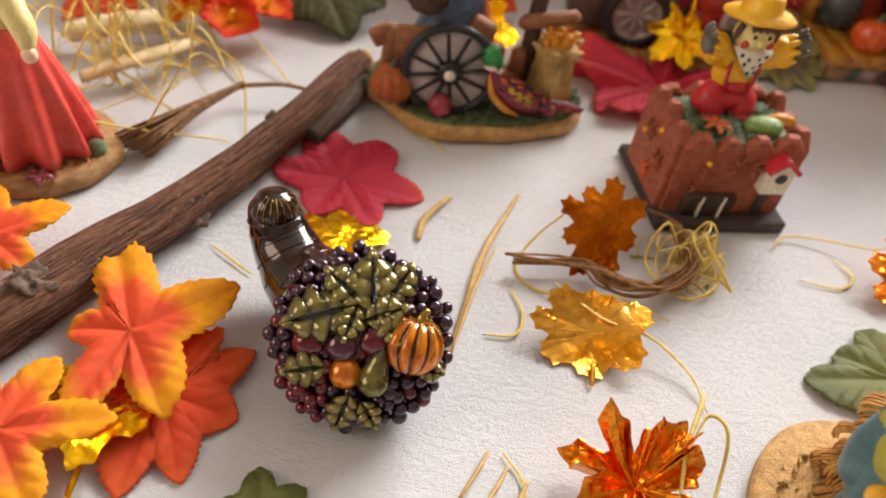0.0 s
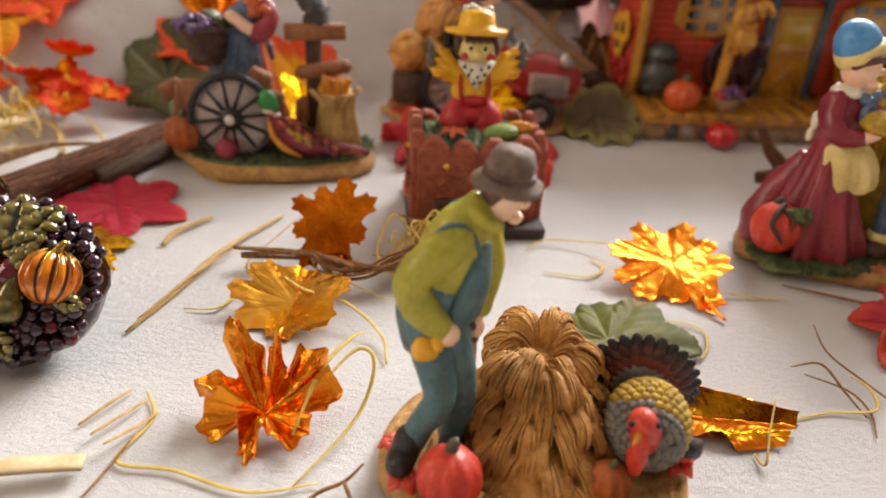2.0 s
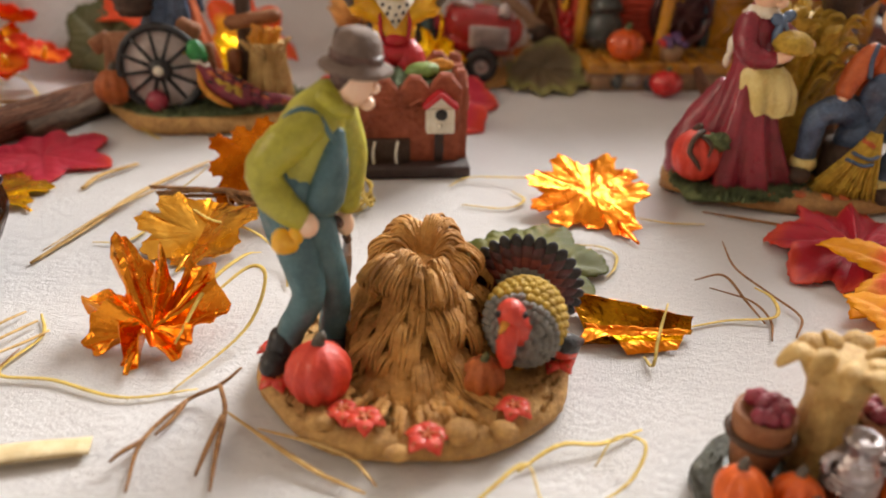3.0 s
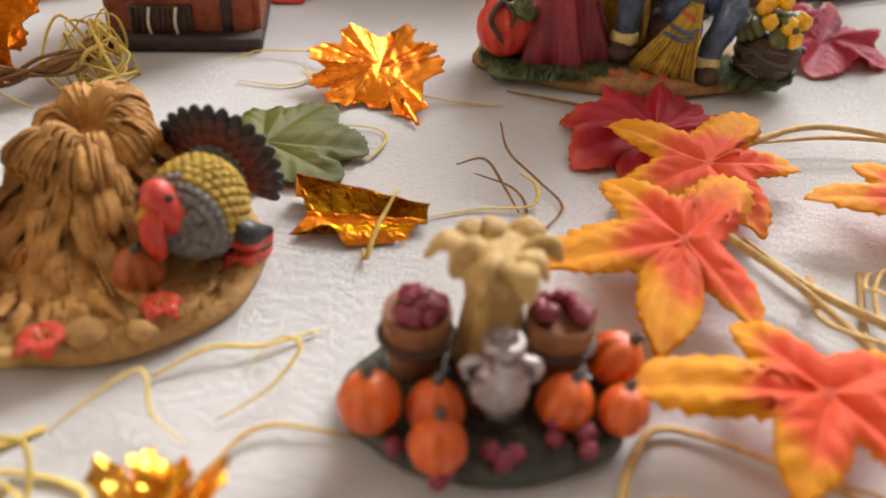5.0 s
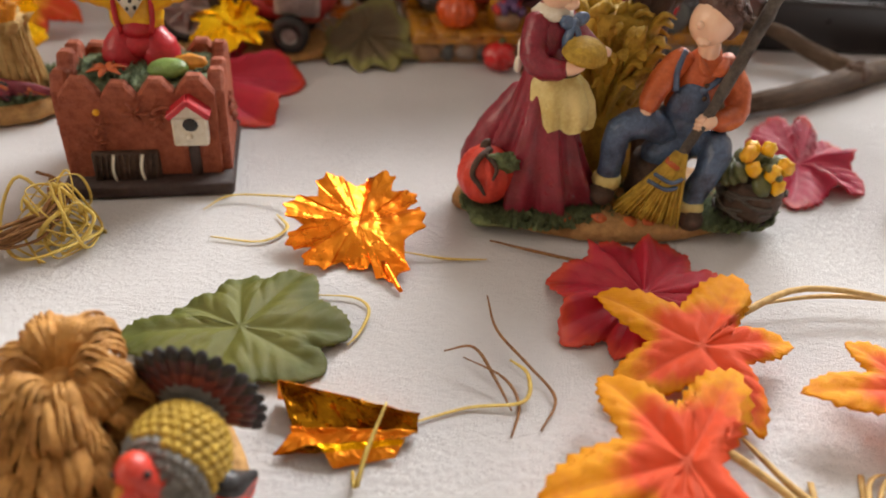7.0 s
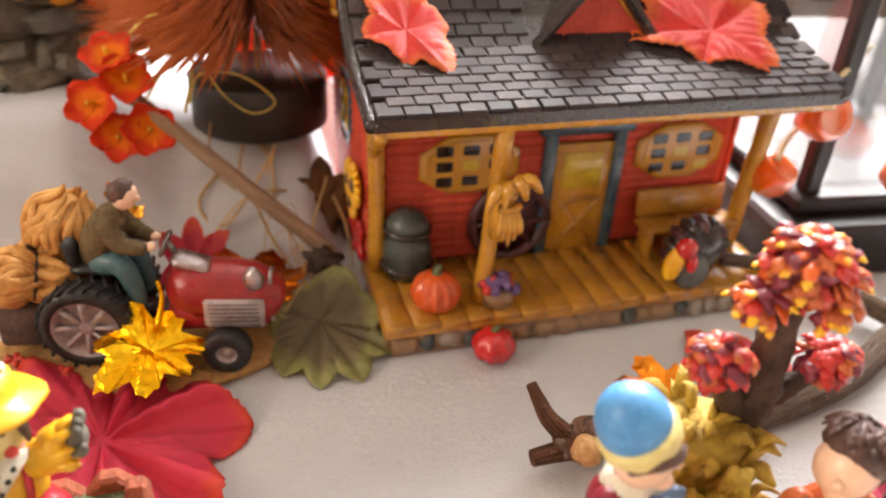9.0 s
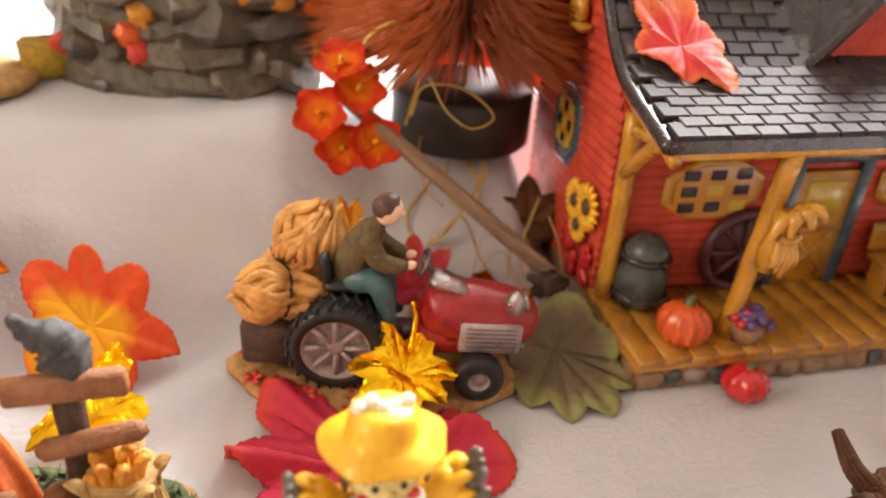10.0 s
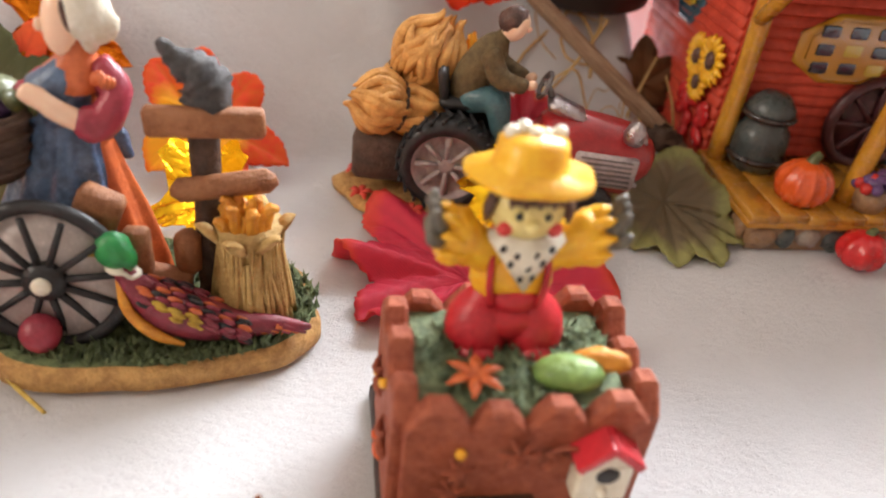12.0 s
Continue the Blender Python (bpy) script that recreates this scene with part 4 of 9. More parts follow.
leaf("foil_leaf", "yellow gold foil leaf lying on a red leaf", (0.134, 0.323, 0.017), [(0.116, 0.326, 0.018), (0.127, 0.336, 0.028), (0.142, 0.335, 0.028), (0.153, 0.325, 0.018), (0.147, 0.316, 0.010), (0.134, 0.308, 0.009), (0.118, 0.310, 0.009)], "yellowfoil", 0.66, 0.10, 0.06, crease=0.05, seed=25, shade=False, stem=[(0.136, 0.328, 0.022), (0.138, 0.334, 0.030), (0.137, 0.336, 0.036)], stemmat="yellowfoil")
leaf("maple_leaf", "large olive and brown fabric leaf between tractor and house", (0.190, 0.347, 0.008), [(0.212, 0.343, 0.014), (0.216, 0.332, 0.004), (0.204, 0.318, 0.003), (0.189, 0.316, 0.003), (0.176, 0.324, 0.003), (0.176, 0.356, 0.010), (0.199, 0.366, 0.022)], "olive", 0.82, 0.14, 0.05, seed=26)
leaf("maple_leaf", "yellow and red fabric maple leaf leaning on the cloth step", (0.033, 0.352, 0.018), [(0.012, 0.368, 0.036), (0.028, 0.372, 0.040), (0.046, 0.371, 0.032), (0.060, 0.352, 0.008), (0.046, 0.335, 0.003), (0.016, 0.340, 0.008)], "sunset", 0.68, 0.15, 0.035, seed=27, glow=(60, 0.7))
leaf("foil_leaf", "gold foil leaf standing behind the wheel figurine", (0.042, 0.316, 0.010), [(0.028, 0.332, 0.022), (0.047, 0.335, 0.020), (0.058, 0.318, 0.008), (0.044, 0.300, 0.003), (0.026, 0.306, 0.006)], "yellowfoil", 0.6, 0.1, 0.06, crease=0.06, seed=28, shade=False)
leaf("maple_leaf", "large dark green leaf on the rising cloth", (-0.034, 0.336, 0.016), [(-0.056, 0.348, 0.032), (-0.038, 0.366, 0.044), (-0.014, 0.358, 0.036), (-0.004, 0.332, 0.012), (-0.019, 0.312, 0.005), (-0.049, 0.320, 0.009)], "darkgreen", 0.8, 0.13, 0.05, seed=29)
leaf("maple_leaf", "red-orange leaf tucked behind a dark green leaf", (-0.030, 0.354, 0.028), [(-0.046, 0.366, 0.042), (-0.024, 0.370, 0.045), (-0.006, 0.358, 0.030), (-0.012, 0.342, 0.020), (-0.046, 0.346, 0.026)], "redorange", 0.6, 0.12, 0.03, seed=30)
leaf("foil_leaf", "copper foil leaf on the cloth step", (-0.016, 0.372, 0.036), [(-0.036, 0.374, 0.056), (-0.006, 0.372, 0.0575), (0.006, 0.366, 0.034), (-0.010, 0.357, 0.010), (-0.040, 0.364, 0.034)], "copper", 0.6, 0.1, 0.06, crease=0.05, seed=31, shade=False, rest=False)
leaf("maple_leaf", "yellow-orange fabric leaf on the rising cloth", (-0.116, 0.338, 0.040), [(-0.094, 0.346, 0.046), (-0.112, 0.364, 0.052), (-0.138, 0.352, 0.046), (-0.134, 0.322, 0.030), (-0.104, 0.316, 0.030)], "golden", 0.5, 0.15, 0.03, seed=32)
leaf("maple_leaf", "red-orange fabric leaf lying on the rising cloth", (-0.104, 0.356, 0.046), [(-0.080, 0.366, 0.054), (-0.096, 0.384, 0.058), (-0.124, 0.378, 0.056), (-0.128, 0.346, 0.044), (-0.090, 0.338, 0.040)], "redorange", 0.6, 0.12, 0.04, seed=33)
leaf("maple_leaf", "red-orange fabric leaf low on the cloth", (-0.122, 0.312, 0.012), [(-0.102, 0.318, 0.016), (-0.116, 0.332, 0.024), (-0.142, 0.322, 0.020), (-0.138, 0.298, 0.004), (-0.108, 0.300, 0.006)], "redorange", 0.6, 0.12, 0.04, seed=34)
leaf("foil_leaf", "gold foil leaf under orange blossoms", (-0.084, 0.318, 0.014), [(-0.100, 0.326, 0.020), (-0.082, 0.336, 0.028), (-0.064, 0.324, 0.018), (-0.072, 0.302, 0.006), (-0.096, 0.302, 0.008)], "gold", 0.6, 0.1, 0.06, crease=0.06, seed=35, shade=False)
leaf("foil_leaf", "copper foil leaf on the cloth behind the tractor", (0.170, 0.372, 0.010), [(0.150, 0.384, 0.016), (0.172, 0.392, 0.022), (0.190, 0.378, 0.014), (0.184, 0.358, 0.006), (0.156, 0.360, 0.006)], "copper", 0.6, 0.1, 0.06, crease=0.06, seed=36, shade=False)
leaf("maple_leaf", "red fabric leaf standing behind the tractor", (0.142, 0.376, 0.016), [(0.130, 0.384, 0.030), (0.142, 0.390, 0.033), (0.156, 0.386, 0.028), (0.152, 0.372, 0.010), (0.128, 0.372, 0.010)], "crimson", 0.6, 0.12, 0.04, seed=37, rest=False)
leaf("foil_leaf", "bright gold foil leaf point above the tractor driver", (0.119, 0.382, 0.036), [(0.114, 0.386, 0.048), (0.121, 0.388, 0.051), (0.126, 0.384, 0.045), (0.122, 0.378, 0.026), (0.112, 0.378, 0.028)], "gold", 0.6, 0.1, 0.05, crease=0.06, seed=38, shade=False, rest=False)

leaf("maple_leaf", "dried brown leaf standing between tractor and cottage", (0.1945, 0.4180, 0.0215), [(0.1925, 0.4380), (0.2080, 0.4300), (0.2070, 0.4120), (0.1960, 0.3975), (0.1830, 0.4080), (0.1800, 0.4260)], "dried", 0.62, 0.12, 0.05, seed=61, rest=False, turn=(74, 0, -8))
strand("straw_stalk", "short tan straw leaning on the dried leaf", [(0.186, 0.404, 0.002), (0.190, 0.408, 0.018), (0.196, 0.412, 0.036)], 0.0010, "straw", 0.6)
strand("straw_stalk", "bent tan straw beside the cottage corner", [(0.206, 0.392, 0.002), (0.203, 0.398, 0.020), (0.198, 0.402, 0.032)], 0.0010, "straw", 0.6)


def folded_foil():
    """A foil leaf folded lengthwise into pleats that run together at one end."""
    rows = [((-3, 11.5, 0.8), (28, 4, 0.8)), ((-2.5, 10.8, 7.8), (29.5, 2.4, 5.8)), ((-2.0, 10.0, 6.9), (29, 1.9, 5.0)), ((1.5, 1.6, 1.0), (29, 0.6, 1.6)), ((1.0, 0.6, 3.8), (29, -0.2, 3.4)), ((1.6, -0.4, 3.2), (27, -0.8, 2.6)), ((-2, -5.0, 1.2), (19, -3.6, 1.4)), ((7, -4.6, 3.8), (26, -2.6, 3.6)), ((9, -6.0, 3.0), (25.5, -3.6, 2.8)), ((11, -8.4, 0.9), (24, -5.4, 0.9))]
    kinds = (1, 0, 2, 0, 1, 1, 0, 3, 1)
    ob = thing("foil_leaf", "gold and copper foil leaf folded into pleats", "leaf", (0.181, 0.108, 0.0))
    n, sub_ = 34, 5
    for (a0, b0), (a1, b1), kind in zip(rows, rows[1:], kinds):
        verts = []
        for j in range(sub_ + 1):
            s = j / sub_
            a, b = Vector(a0).lerp(Vector(a1), s), Vector(b0).lerp(Vector(b1), s)
            for k in range(n):
                p = a.lerp(b, k / (n - 1))
                w = 0.25 + 0.75 * math.sin(math.pi * s)
                p += Vector((0, noise.noise(p * 0.30), noise.noise(p * 0.26 + Vector((5, 0, 0))))) * 1.0 * w
                p.z += 0.7 * abs(noise.noise(p * 0.7 + Vector((0, 0, 9)))) * w
                p.z = max(0.6, p.z)
                verts.append(p)
        g = Geo().add(verts, [(j * n + k, j * n + k + 1, (j + 1) * n + k + 1, (j + 1) * n + k) for j in range(sub_) for k in range(n - 1)])
        pl = part("pleat", g, mats(("bronzefoil", "orangefoil", "bronzefoil", "yellowfoil")[kind]), ob, shade=False)
        md = pl.modifiers.new("thickness", "SOLIDIFY")
        md.thickness, md.offset = 0.0002, 0


folded_foil()


def blossoms(label, c, heads, size, tilt=0.0, seed=1):
    """Orange fabric blossoms, joined on one sprig: petals are parts."""
    ob = thing("flower_sprig", label, "flower", c)
    rnd = random.Random(seed)
    for hx, hy, hz, rx, ry in heads:
        a0 = rnd.uniform(0, 6)
        R = rot(rx, ry, 0)
        for k in range(5):
            a = a0 + k * 2 * math.pi / 5
            g = Geo(1.0)
            verts, rad = [], []
            for i in range(6):
                r = i / 5
                for j in range(7):
                    w = (j / 6 - 0.5) * 2
                    wd = 0.62 * math.sin(math.pi * min(1.0, 0.12 + r * 0.62)) * (1.0 if r < 0.8 else 1 - (r - 0.8) * 2.2 * abs(w))
                    p = Vector((r * size * (1 - 0.12 * w * w), w * wd * size * 0.75, size * (0.30 * r * r + 0.12 * w * w * r + 0.05 * noise.noise(Vector((k, r * 3, w * 2))))))
                    verts.append(R @ (rot(0, 0, math.degrees(a)) @ p))
                    rad.append(r)
            g.add(verts, [(i * 7 + j, (i + 1) * 7 + j, (i + 1) * 7 + j + 1, i * 7 + j + 1) for i in range(5) for j in range(6)])
            me = g.mesh("petal", mats("blossom"))
            me.attributes.new("rad", "FLOAT", "POINT").data.foreach_set("value", rad)
            me.attributes.new("vein", "FLOAT", "POINT").data.foreach_set("value", [0.0] * len(rad))
            p = part("petal", me, [], ob, at=pose(hx, hy, hz))
            md = p.modifiers.new("thickness", "SOLIDIFY")
            md.thickness, md.offset = 0.0003, 0
        part("stamen", Geo(1.0).tube([(0, 0, 0), R @ Vector((0, 0, size * 0.5))], [size * 0.12, size * 0.07], 0, 6, 3), mats("yellow"), ob, "yellow flower centre", at=pose(hx, hy, hz))
    return ob


blossoms("orange and red fabric blossoms lying on the cloth", (-0.073, 0.312, 0.010), [(0, 0, 0.006, 10, 0), (0.018, -0.004, 0.004, 0, 20), (0.006, -0.016, 0.003, 20, 10), (-0.020, 0.006, 0.008, -15, 0), (-0.004, 0.014, 0.018, -30, 0)], 0.0125, seed=3)
blossoms("ring of orange and red fabric blossoms tied to a stick", (0.119, 0.412, 0.071), [(0.002, 0.0, 0.0085, 48, 14), (-0.0115, 0.0, -0.0010, 58, -24), (0.0085, -0.003, -0.0105, 66, 22), (-0.0035, 0.004, 0.0165, 30, -10), (-0.0035, -0.001, -0.0135, 74, -6)], 0.0108, seed=5)

# ---- sticks, straw and raffia ----


def stick(name, label, pts, rads, mat="bark", knots=(), ends=True, seed=1):
    o = Vector(pts[0])
    ob = thing(name, label, "stick", tuple(o))
    path = catmull([(*(Vector(p) - o), r) for p, r in zip(pts, rads)], 16)
    n, side, verts, along, girth, run = 40, None, [], [], [], 0.0
    for i, p in enumerate(path):
        q = Vector(p[:3])
        d = (Vector(path[min(i + 1, len(path) - 1)][:3]) - Vector(path[max(i - 1, 0)][:3])).normalized()
        side = side or d.cross(Vector((0, 0, 1))).normalized()
        side = (side - d * side.dot(d)).normalized()
        upv = d.cross(side)
        run += (q - Vector(path[max(i - 1, 0)][:3])).length
        for k in range(n + 1):
            a = 2 * math.pi * k / n - math.pi / 2
            ca, sa = math.cos(a), math.sin(a)
            w = 1 + 0.18 * noise.noise(Vector((ca * 3.2 + seed, sa * 3.2, run * 38))) + 0.12 * noise.noise(Vector((ca * 8, sa * 8, run * 60 + seed)))
            verts.append(q + (side * ca + upv * sa) * p[3] * w)
            along.append(run)
            girth.append(k / n)
    m = n + 1
    faces = [(i * m + k, i * m + k + 1, (i + 1) * m + k + 1, (i + 1) * m + k) for i in range(len(path) - 1) for k in range(n)]
    verts += [Vector(path[0][:3]), Vector(path[-1][:3])]
    along += [0.0, run]
    girth += [0.5, 0.5]
    e = (len(path) - 1) * m
    faces += [(len(verts) - 2, k + 1, k) for k in range(n)] + [(len(verts) - 1, e + k, e + k + 1) for k in range(n)]
    me = Geo(1.0).add(verts, faces).mesh("bark", mats(mat))
    me.attributes.new("along", "FLOAT", "POINT").data.foreach_set("value", along)
    me.attributes.new("round", "FLOAT", "POINT").data.foreach_set("value", girth)
    part("bark", me, [], ob)
    for kx, ky, kz, kr in knots:
        k0 = Vector((kx, ky, kz)) - o
        g = Geo(1.0).ell(k0, (kr * 1.2, kr, kr * 0.85), 0, (20, 10, 55), 34, 24, 0.8, 330)
        part("knot", g, mats("knotbark"), ob, "rough grey-brown bark knot")
    if ends:
        d = (Vector(pts[-1]) - Vector(pts[-2])).normalized()
        e = Vector(pts[-1]) - o
        part("cut_end", Geo(1.0).tube([e - d * 0.001, e + d * 0.003], [rads[-1] * 0.9, rads[-1] * 0.78], 0, 16, 2, nz=0.3, fr=400), mats("endwood"), ob, "pale broken end")
    return ob


stick("stick", "thick brown bark-covered stick lying on the cloth", [(-0.150, 0.062, 0.008), (-0.110, 0.112, 0.0082), (-0.084, 0.150, 0.0080), (-0.058, 0.189, 0.0078), (-0.036, 0.230, 0.0074), (-0.0120, 0.2835, 0.0072)], [0.0086, 0.0084, 0.0082, 0.0072, 0.0068, 0.0064], knots=((-0.090, 0.140, 0.0125, 0.0062), (-0.0565, 0.182, 0.005, 0.0036), (-0.0395, 0.2325, 0.0120, 0.0027)))
stick("stick", "thin grey-brown stick under the larger stick", [(-0.026, 0.232, 0.0045), (-0.018, 0.250, 0.0046), (-0.008, 0.278, 0.0046)], [0.0034, 0.0038, 0.0040], "oldwood")
stick("stick", "brown branch stub with a cut end and side spurs", [(0.312, 0.262, 0.008), (0.290, 0.270, 0.009), (0.272, 0.274, 0.010), (0.2675, 0.270, 0.0115), (0.2665, 0.266, 0.0130)], [0.0050, 0.0056, 0.0060, 0.0058, 0.0054], "bark", knots=((0.262, 0.272, 0.010, 0.004), (0.274, 0.269, 0.012, 0.0035)))
stick("stick", "thin dark spur rising from the branch stub", [(0.265, 0.272, 0.010), (0.2575, 0.275, 0.017), (0.2545, 0.278, 0.022), (0.252, 0.281, 0.027)], [0.0036, 0.0028, 0.0022, 0.0016], "bark", ends=False)
stick("stick", "short dark side spur of the branch stub", [(0.266, 0.270, 0.010), (0.258, 0.270, 0.0085), (0.251, 0.269, 0.008)], [0.0036, 0.0030, 0.0026], "bark", ends=False)
stick("forked_branch", "forked grey-brown bare branch lying on the cloth", [(0.328, 0.278, 0.005), (0.372, 0.292, 0.006), (0.415, 0.318, 0.0055), (0.460, 0.342, 0.005), (0.520, 0.360, 0.005)], [0.0040, 0.0046, 0.0052, 0.0046, 0.004], "oldwood", knots=((0.418, 0.320, 0.008, 0.005),))
stick("forked_branch", "thinner arm of the forked grey-brown branch", [(0.420, 0.320, 0.007), (0.405, 0.340, 0.010), (0.388, 0.352, 0.016), (0.352, 0.352, 0.022)], [0.0046, 0.0038, 0.0034, 0.0028], "oldwood", ends=False)
stick("stick", "pale dry stalk leaning from tractor up to the step", [(0.196, 0.378, 0.018), (0.165, 0.394, 0.040), (0.134, 0.410, 0.062), (0.112, 0.420, 0.078)], [0.0032, 0.0030, 0.0029, 0.0028], "palewood", ends=False)
single("pine_cone", Geo().ell((0, 0, 6), (7, 5, 5), 0, (0, 20, 0), 18, 12, 0.9, 0.55), mats("darkwood"), "small dark dried cone on the pale stalk", "cone", (0.193, 0.372, 0.012))

strand("straw_stalk", "long flattened tan straw stalk on the cloth", [(0.024, 0.134, 0.001), (0.031, 0.158, 0.0015), (0.038, 0.184, 0.0022), (0.052, 0.216, 0.0012)], 0.0017, "straw", 0.45, 0.6)
strand("straw_stalk", "thin tan straw beside a longer stalk", [(0.026, 0.138, 0.003), (0.034, 0.166, 0.003), (0.042, 0.186, 0.002)], 0.0008, "straw", 0.5)
strand("straw_stalk", "short bent tan straw piece on the cloth", [(0.0155, 0.187, 0.001), (0.0175, 0.197, 0.0018), (0.0262, 0.2105, 0.0014)], 0.0018, "straw", 0.4, 0.8)
strand("straw_stalk", "short thin straw lying by the figurine base", [(0.012, 0.247, 0.004), (0.0175, 0.243, 0.0025), (0.025, 0.238, 0.001)], 0.0010, "raffia", 0.4, 0.8)
strand("straw_stalk", "short yellow straw beside the bark stick", [(-0.050, 0.175, 0.001), (-0.041, 0.168, 0.001), (-0.036, 0.164, 0.001)], 0.0008, "raffia")
strand("raffia_strand", "yellow raffia strand across the gold foil leaf", [(0.058, 0.164, 0.010), (0.072, 0.152, 0.0085), (0.086, 0.148, 0.007), (0.098, 0.138, 0.003), (0.101, 0.126, 0.001)], 0.0010)
strand("raffia_strand", "yellow raffia strand curling near the foil leaf", [(0.036, 0.148, 0.001), (0.046, 0.149, 0.0012), (0.049, 0.158, 0.001), (0.046, 0.168, 0.001)], 0.0010)
strand("raffia_strand", "pale raffia loop round the propped foil leaf", [(0.068, 0.196, 0.016), (0.056, 0.190, 0.006), (0.048, 0.178, 0.001), (0.056, 0.168, 0.001), (0.078, 0.164, 0.006), (0.098, 0.160, 0.001)], 0.0009)
strand("raffia_strand", "yellow raffia strand lying open on the cloth", [(0.150, 0.185, 0.001), (0.165, 0.183, 0.001), (0.172, 0.190, 0.0012), (0.168, 0.198, 0.001)], 0.0010)
strand("raffia_strand", "pale raffia strand reaching from foil leaf to planter", [(0.145, 0.200, 0.001), (0.152, 0.207, 0.002), (0.166, 0.206, 0.003), (0.180, 0.200, 0.006), (0.186, 0.198, 0.009)], 0.0009)
strand("raffia_strand", "yellow raffia behind the orange foil leaf", [(0.206, 0.178, 0.002), (0.220, 0.176, 0.001), (0.232, 0.176, 0.001)], 0.0010)
strand("raffia_strand", "thin raffia curve beside the green leaf", [(0.184, 0.158, 0.001), (0.194, 0.157, 0.001), (0.198, 0.152, 0.001), (0.196, 0.143, 0.0012), (0.193, 0.138, 0.001)], 0.0008)
strand("raffia_strand", "long bent raffia strand on the cloth", [(0.040, 0.108, 0.001), (0.045, 0.098, 0.001), (0.042, 0.083, 0.001), (0.056, 0.081, 0.0012), (0.074, 0.076, 0.001), (0.090, 0.080, 0.001)], 0.0010)
strand("raffia_strand", "upright raffia strand beside the crumpled foil leaf", [(0.084, 0.078, 0.001), (0.096, 0.100, 0.004), (0.099, 0.112, 0.012), (0.094, 0.116, 0.013), (0.086, 0.104, 0.010)], 0.0009)
strand("raffia_strand", "raffia strand lying over the crumpled foil leaf", [(0.082, 0.090, 0.006), (0.086, 0.106, 0.013), (0.092, 0.118, 0.015), (0.095, 0.124, 0.013)], 0.0011)
strand("raffia_strand", "bent raffia beside the folded foil leaf", [(0.196, 0.099, 0.001), (0.197, 0.094, 0.002), (0.199, 0.100, 0.006), (0.203, 0.110, 0.010)], 0.0011)
strand("straw_curl", "dark dry curl of straw on the cloth", [(0.222, 0.134, 0.001), (0.231, 0.126, 0.002), (0.234, 0.118, 0.001), (0.231, 0.108, 0.001)], 0.0006, "twig", 0.6)
strand("straw_curl", "dark hooked curl of straw on the cloth", [(0.217, 0.133, 0.004), (0.224, 0.131, 0.007), (0.229, 0.124, 0.003), (0.232, 0.116, 0.001)], 0.0007, "twig", 0.6)
strand("straw_curl", "thin dark straw reaching upright from the cloth", [(0.229, 0.150, 0.008), (0.231, 0.141, 0.004), (0.238, 0.130, 0.002), (0.243, 0.120, 0.001), (0.238, 0.110, 0.001)], 0.0006, "twig", 0.6)
strand("raffia_strand", "yellow raffia loop between the dark curls", [(0.208, 0.112, 0.001), (0.222, 0.117, 0.001), (0.235, 0.118, 0.002), (0.237, 0.126, 0.003), (0.233, 0.130, 0.004)], 0.0009)
strand("raffia_strand", "yellow raffia strand on the cloth", [(0.162, 0.058, 0.001), (0.171, 0.064, 0.003), (0.180, 0.066, 0.002), (0.190, 0.072, 0.001)], 0.0011)
strand("raffia_strand", "yellow raffia bow ahead of the haystack", [(0.150, 0.044, 0.002), (0.156, 0.048, 0.006), (0.163, 0.053, 0.008), (0.166, 0.047, 0.004), (0.172, 0.043, 0.002)], 0.0008)
strand("raffia_strand", "yellow raffia strand looped before the haystack", [(0.176, 0.049, 0.001), (0.184, 0.054, 0.004), (0.188, 0.062, 0.006), (0.183, 0.066, 0.004), (0.178, 0.060, 0.001)], 0.0007)
strand("straw_stalk", "straw under the front edge of the figurine", [(0.176, 0.038, 0.001), (0.184, 0.047, 0.002), (0.200, 0.046, 0.001)], 0.0009, "straw")
strand("stalk", "tan dry stalk lying under the star leaves", [(0.283, 0.106, 0.003), (0.292, 0.088, 0.003), (0.312, 0.070, 0.003), (0.345, 0.050, 0.002)], 0.0016, "straw", 0.9)
strand("stalk", "long tan stalk reaching past the star leaves", [(0.300, 0.152, 0.004), (0.330, 0.156, 0.005), (0.372, 0.150, 0.004), (0.420, 0.132, 0.002)], 0.0011, "straw", 0.9)
strand("stalk", "thin reddish stem behind the dark red leaf", [(0.234, 0.186, 0.001), (0.250, 0.178, 0.002), (0.272, 0.170, 0.002)], 0.0008, "twig", 0.9)
twig = strand("twig", "thin forked brown twig with fine side shoots on the cloth", [(0.0860, 0.0480, 0.0015), (0.0840, 0.0620, 0.0015), (0.0890, 0.0750, 0.0015), (0.0960, 0.0780, 0.004), (0.1000, 0.0820, 0.006)], 0.0007, "twig", 1.0, 0.6)
for shoot in ([(0.0960, 0.0780, 0.004), (0.0990, 0.0710, 0.003), (0.1000, 0.0610, 0.0015), (0.1020, 0.0490, 0.0015)], [(0.0990, 0.0690, 0.003), (0.0980, 0.0610, 0.0015), (0.0980, 0.0530, 0.0015)], [(0.0840, 0.0620, 0.0015), (0.0820, 0.0570, 0.003), (0.0800, 0.0550, 0.002)], [(0.0890, 0.0750, 0.0015), (0.0880, 0.0690, 0.0015), (0.0860, 0.0640, 0.0015)]):
    part("shoot", Geo(1.0).tube([Vector(p) - twig.location for p in shoot], [0.00055] * (len(shoot) - 1) + [0.0003], 0, 6, 5), mats("twig"), twig)
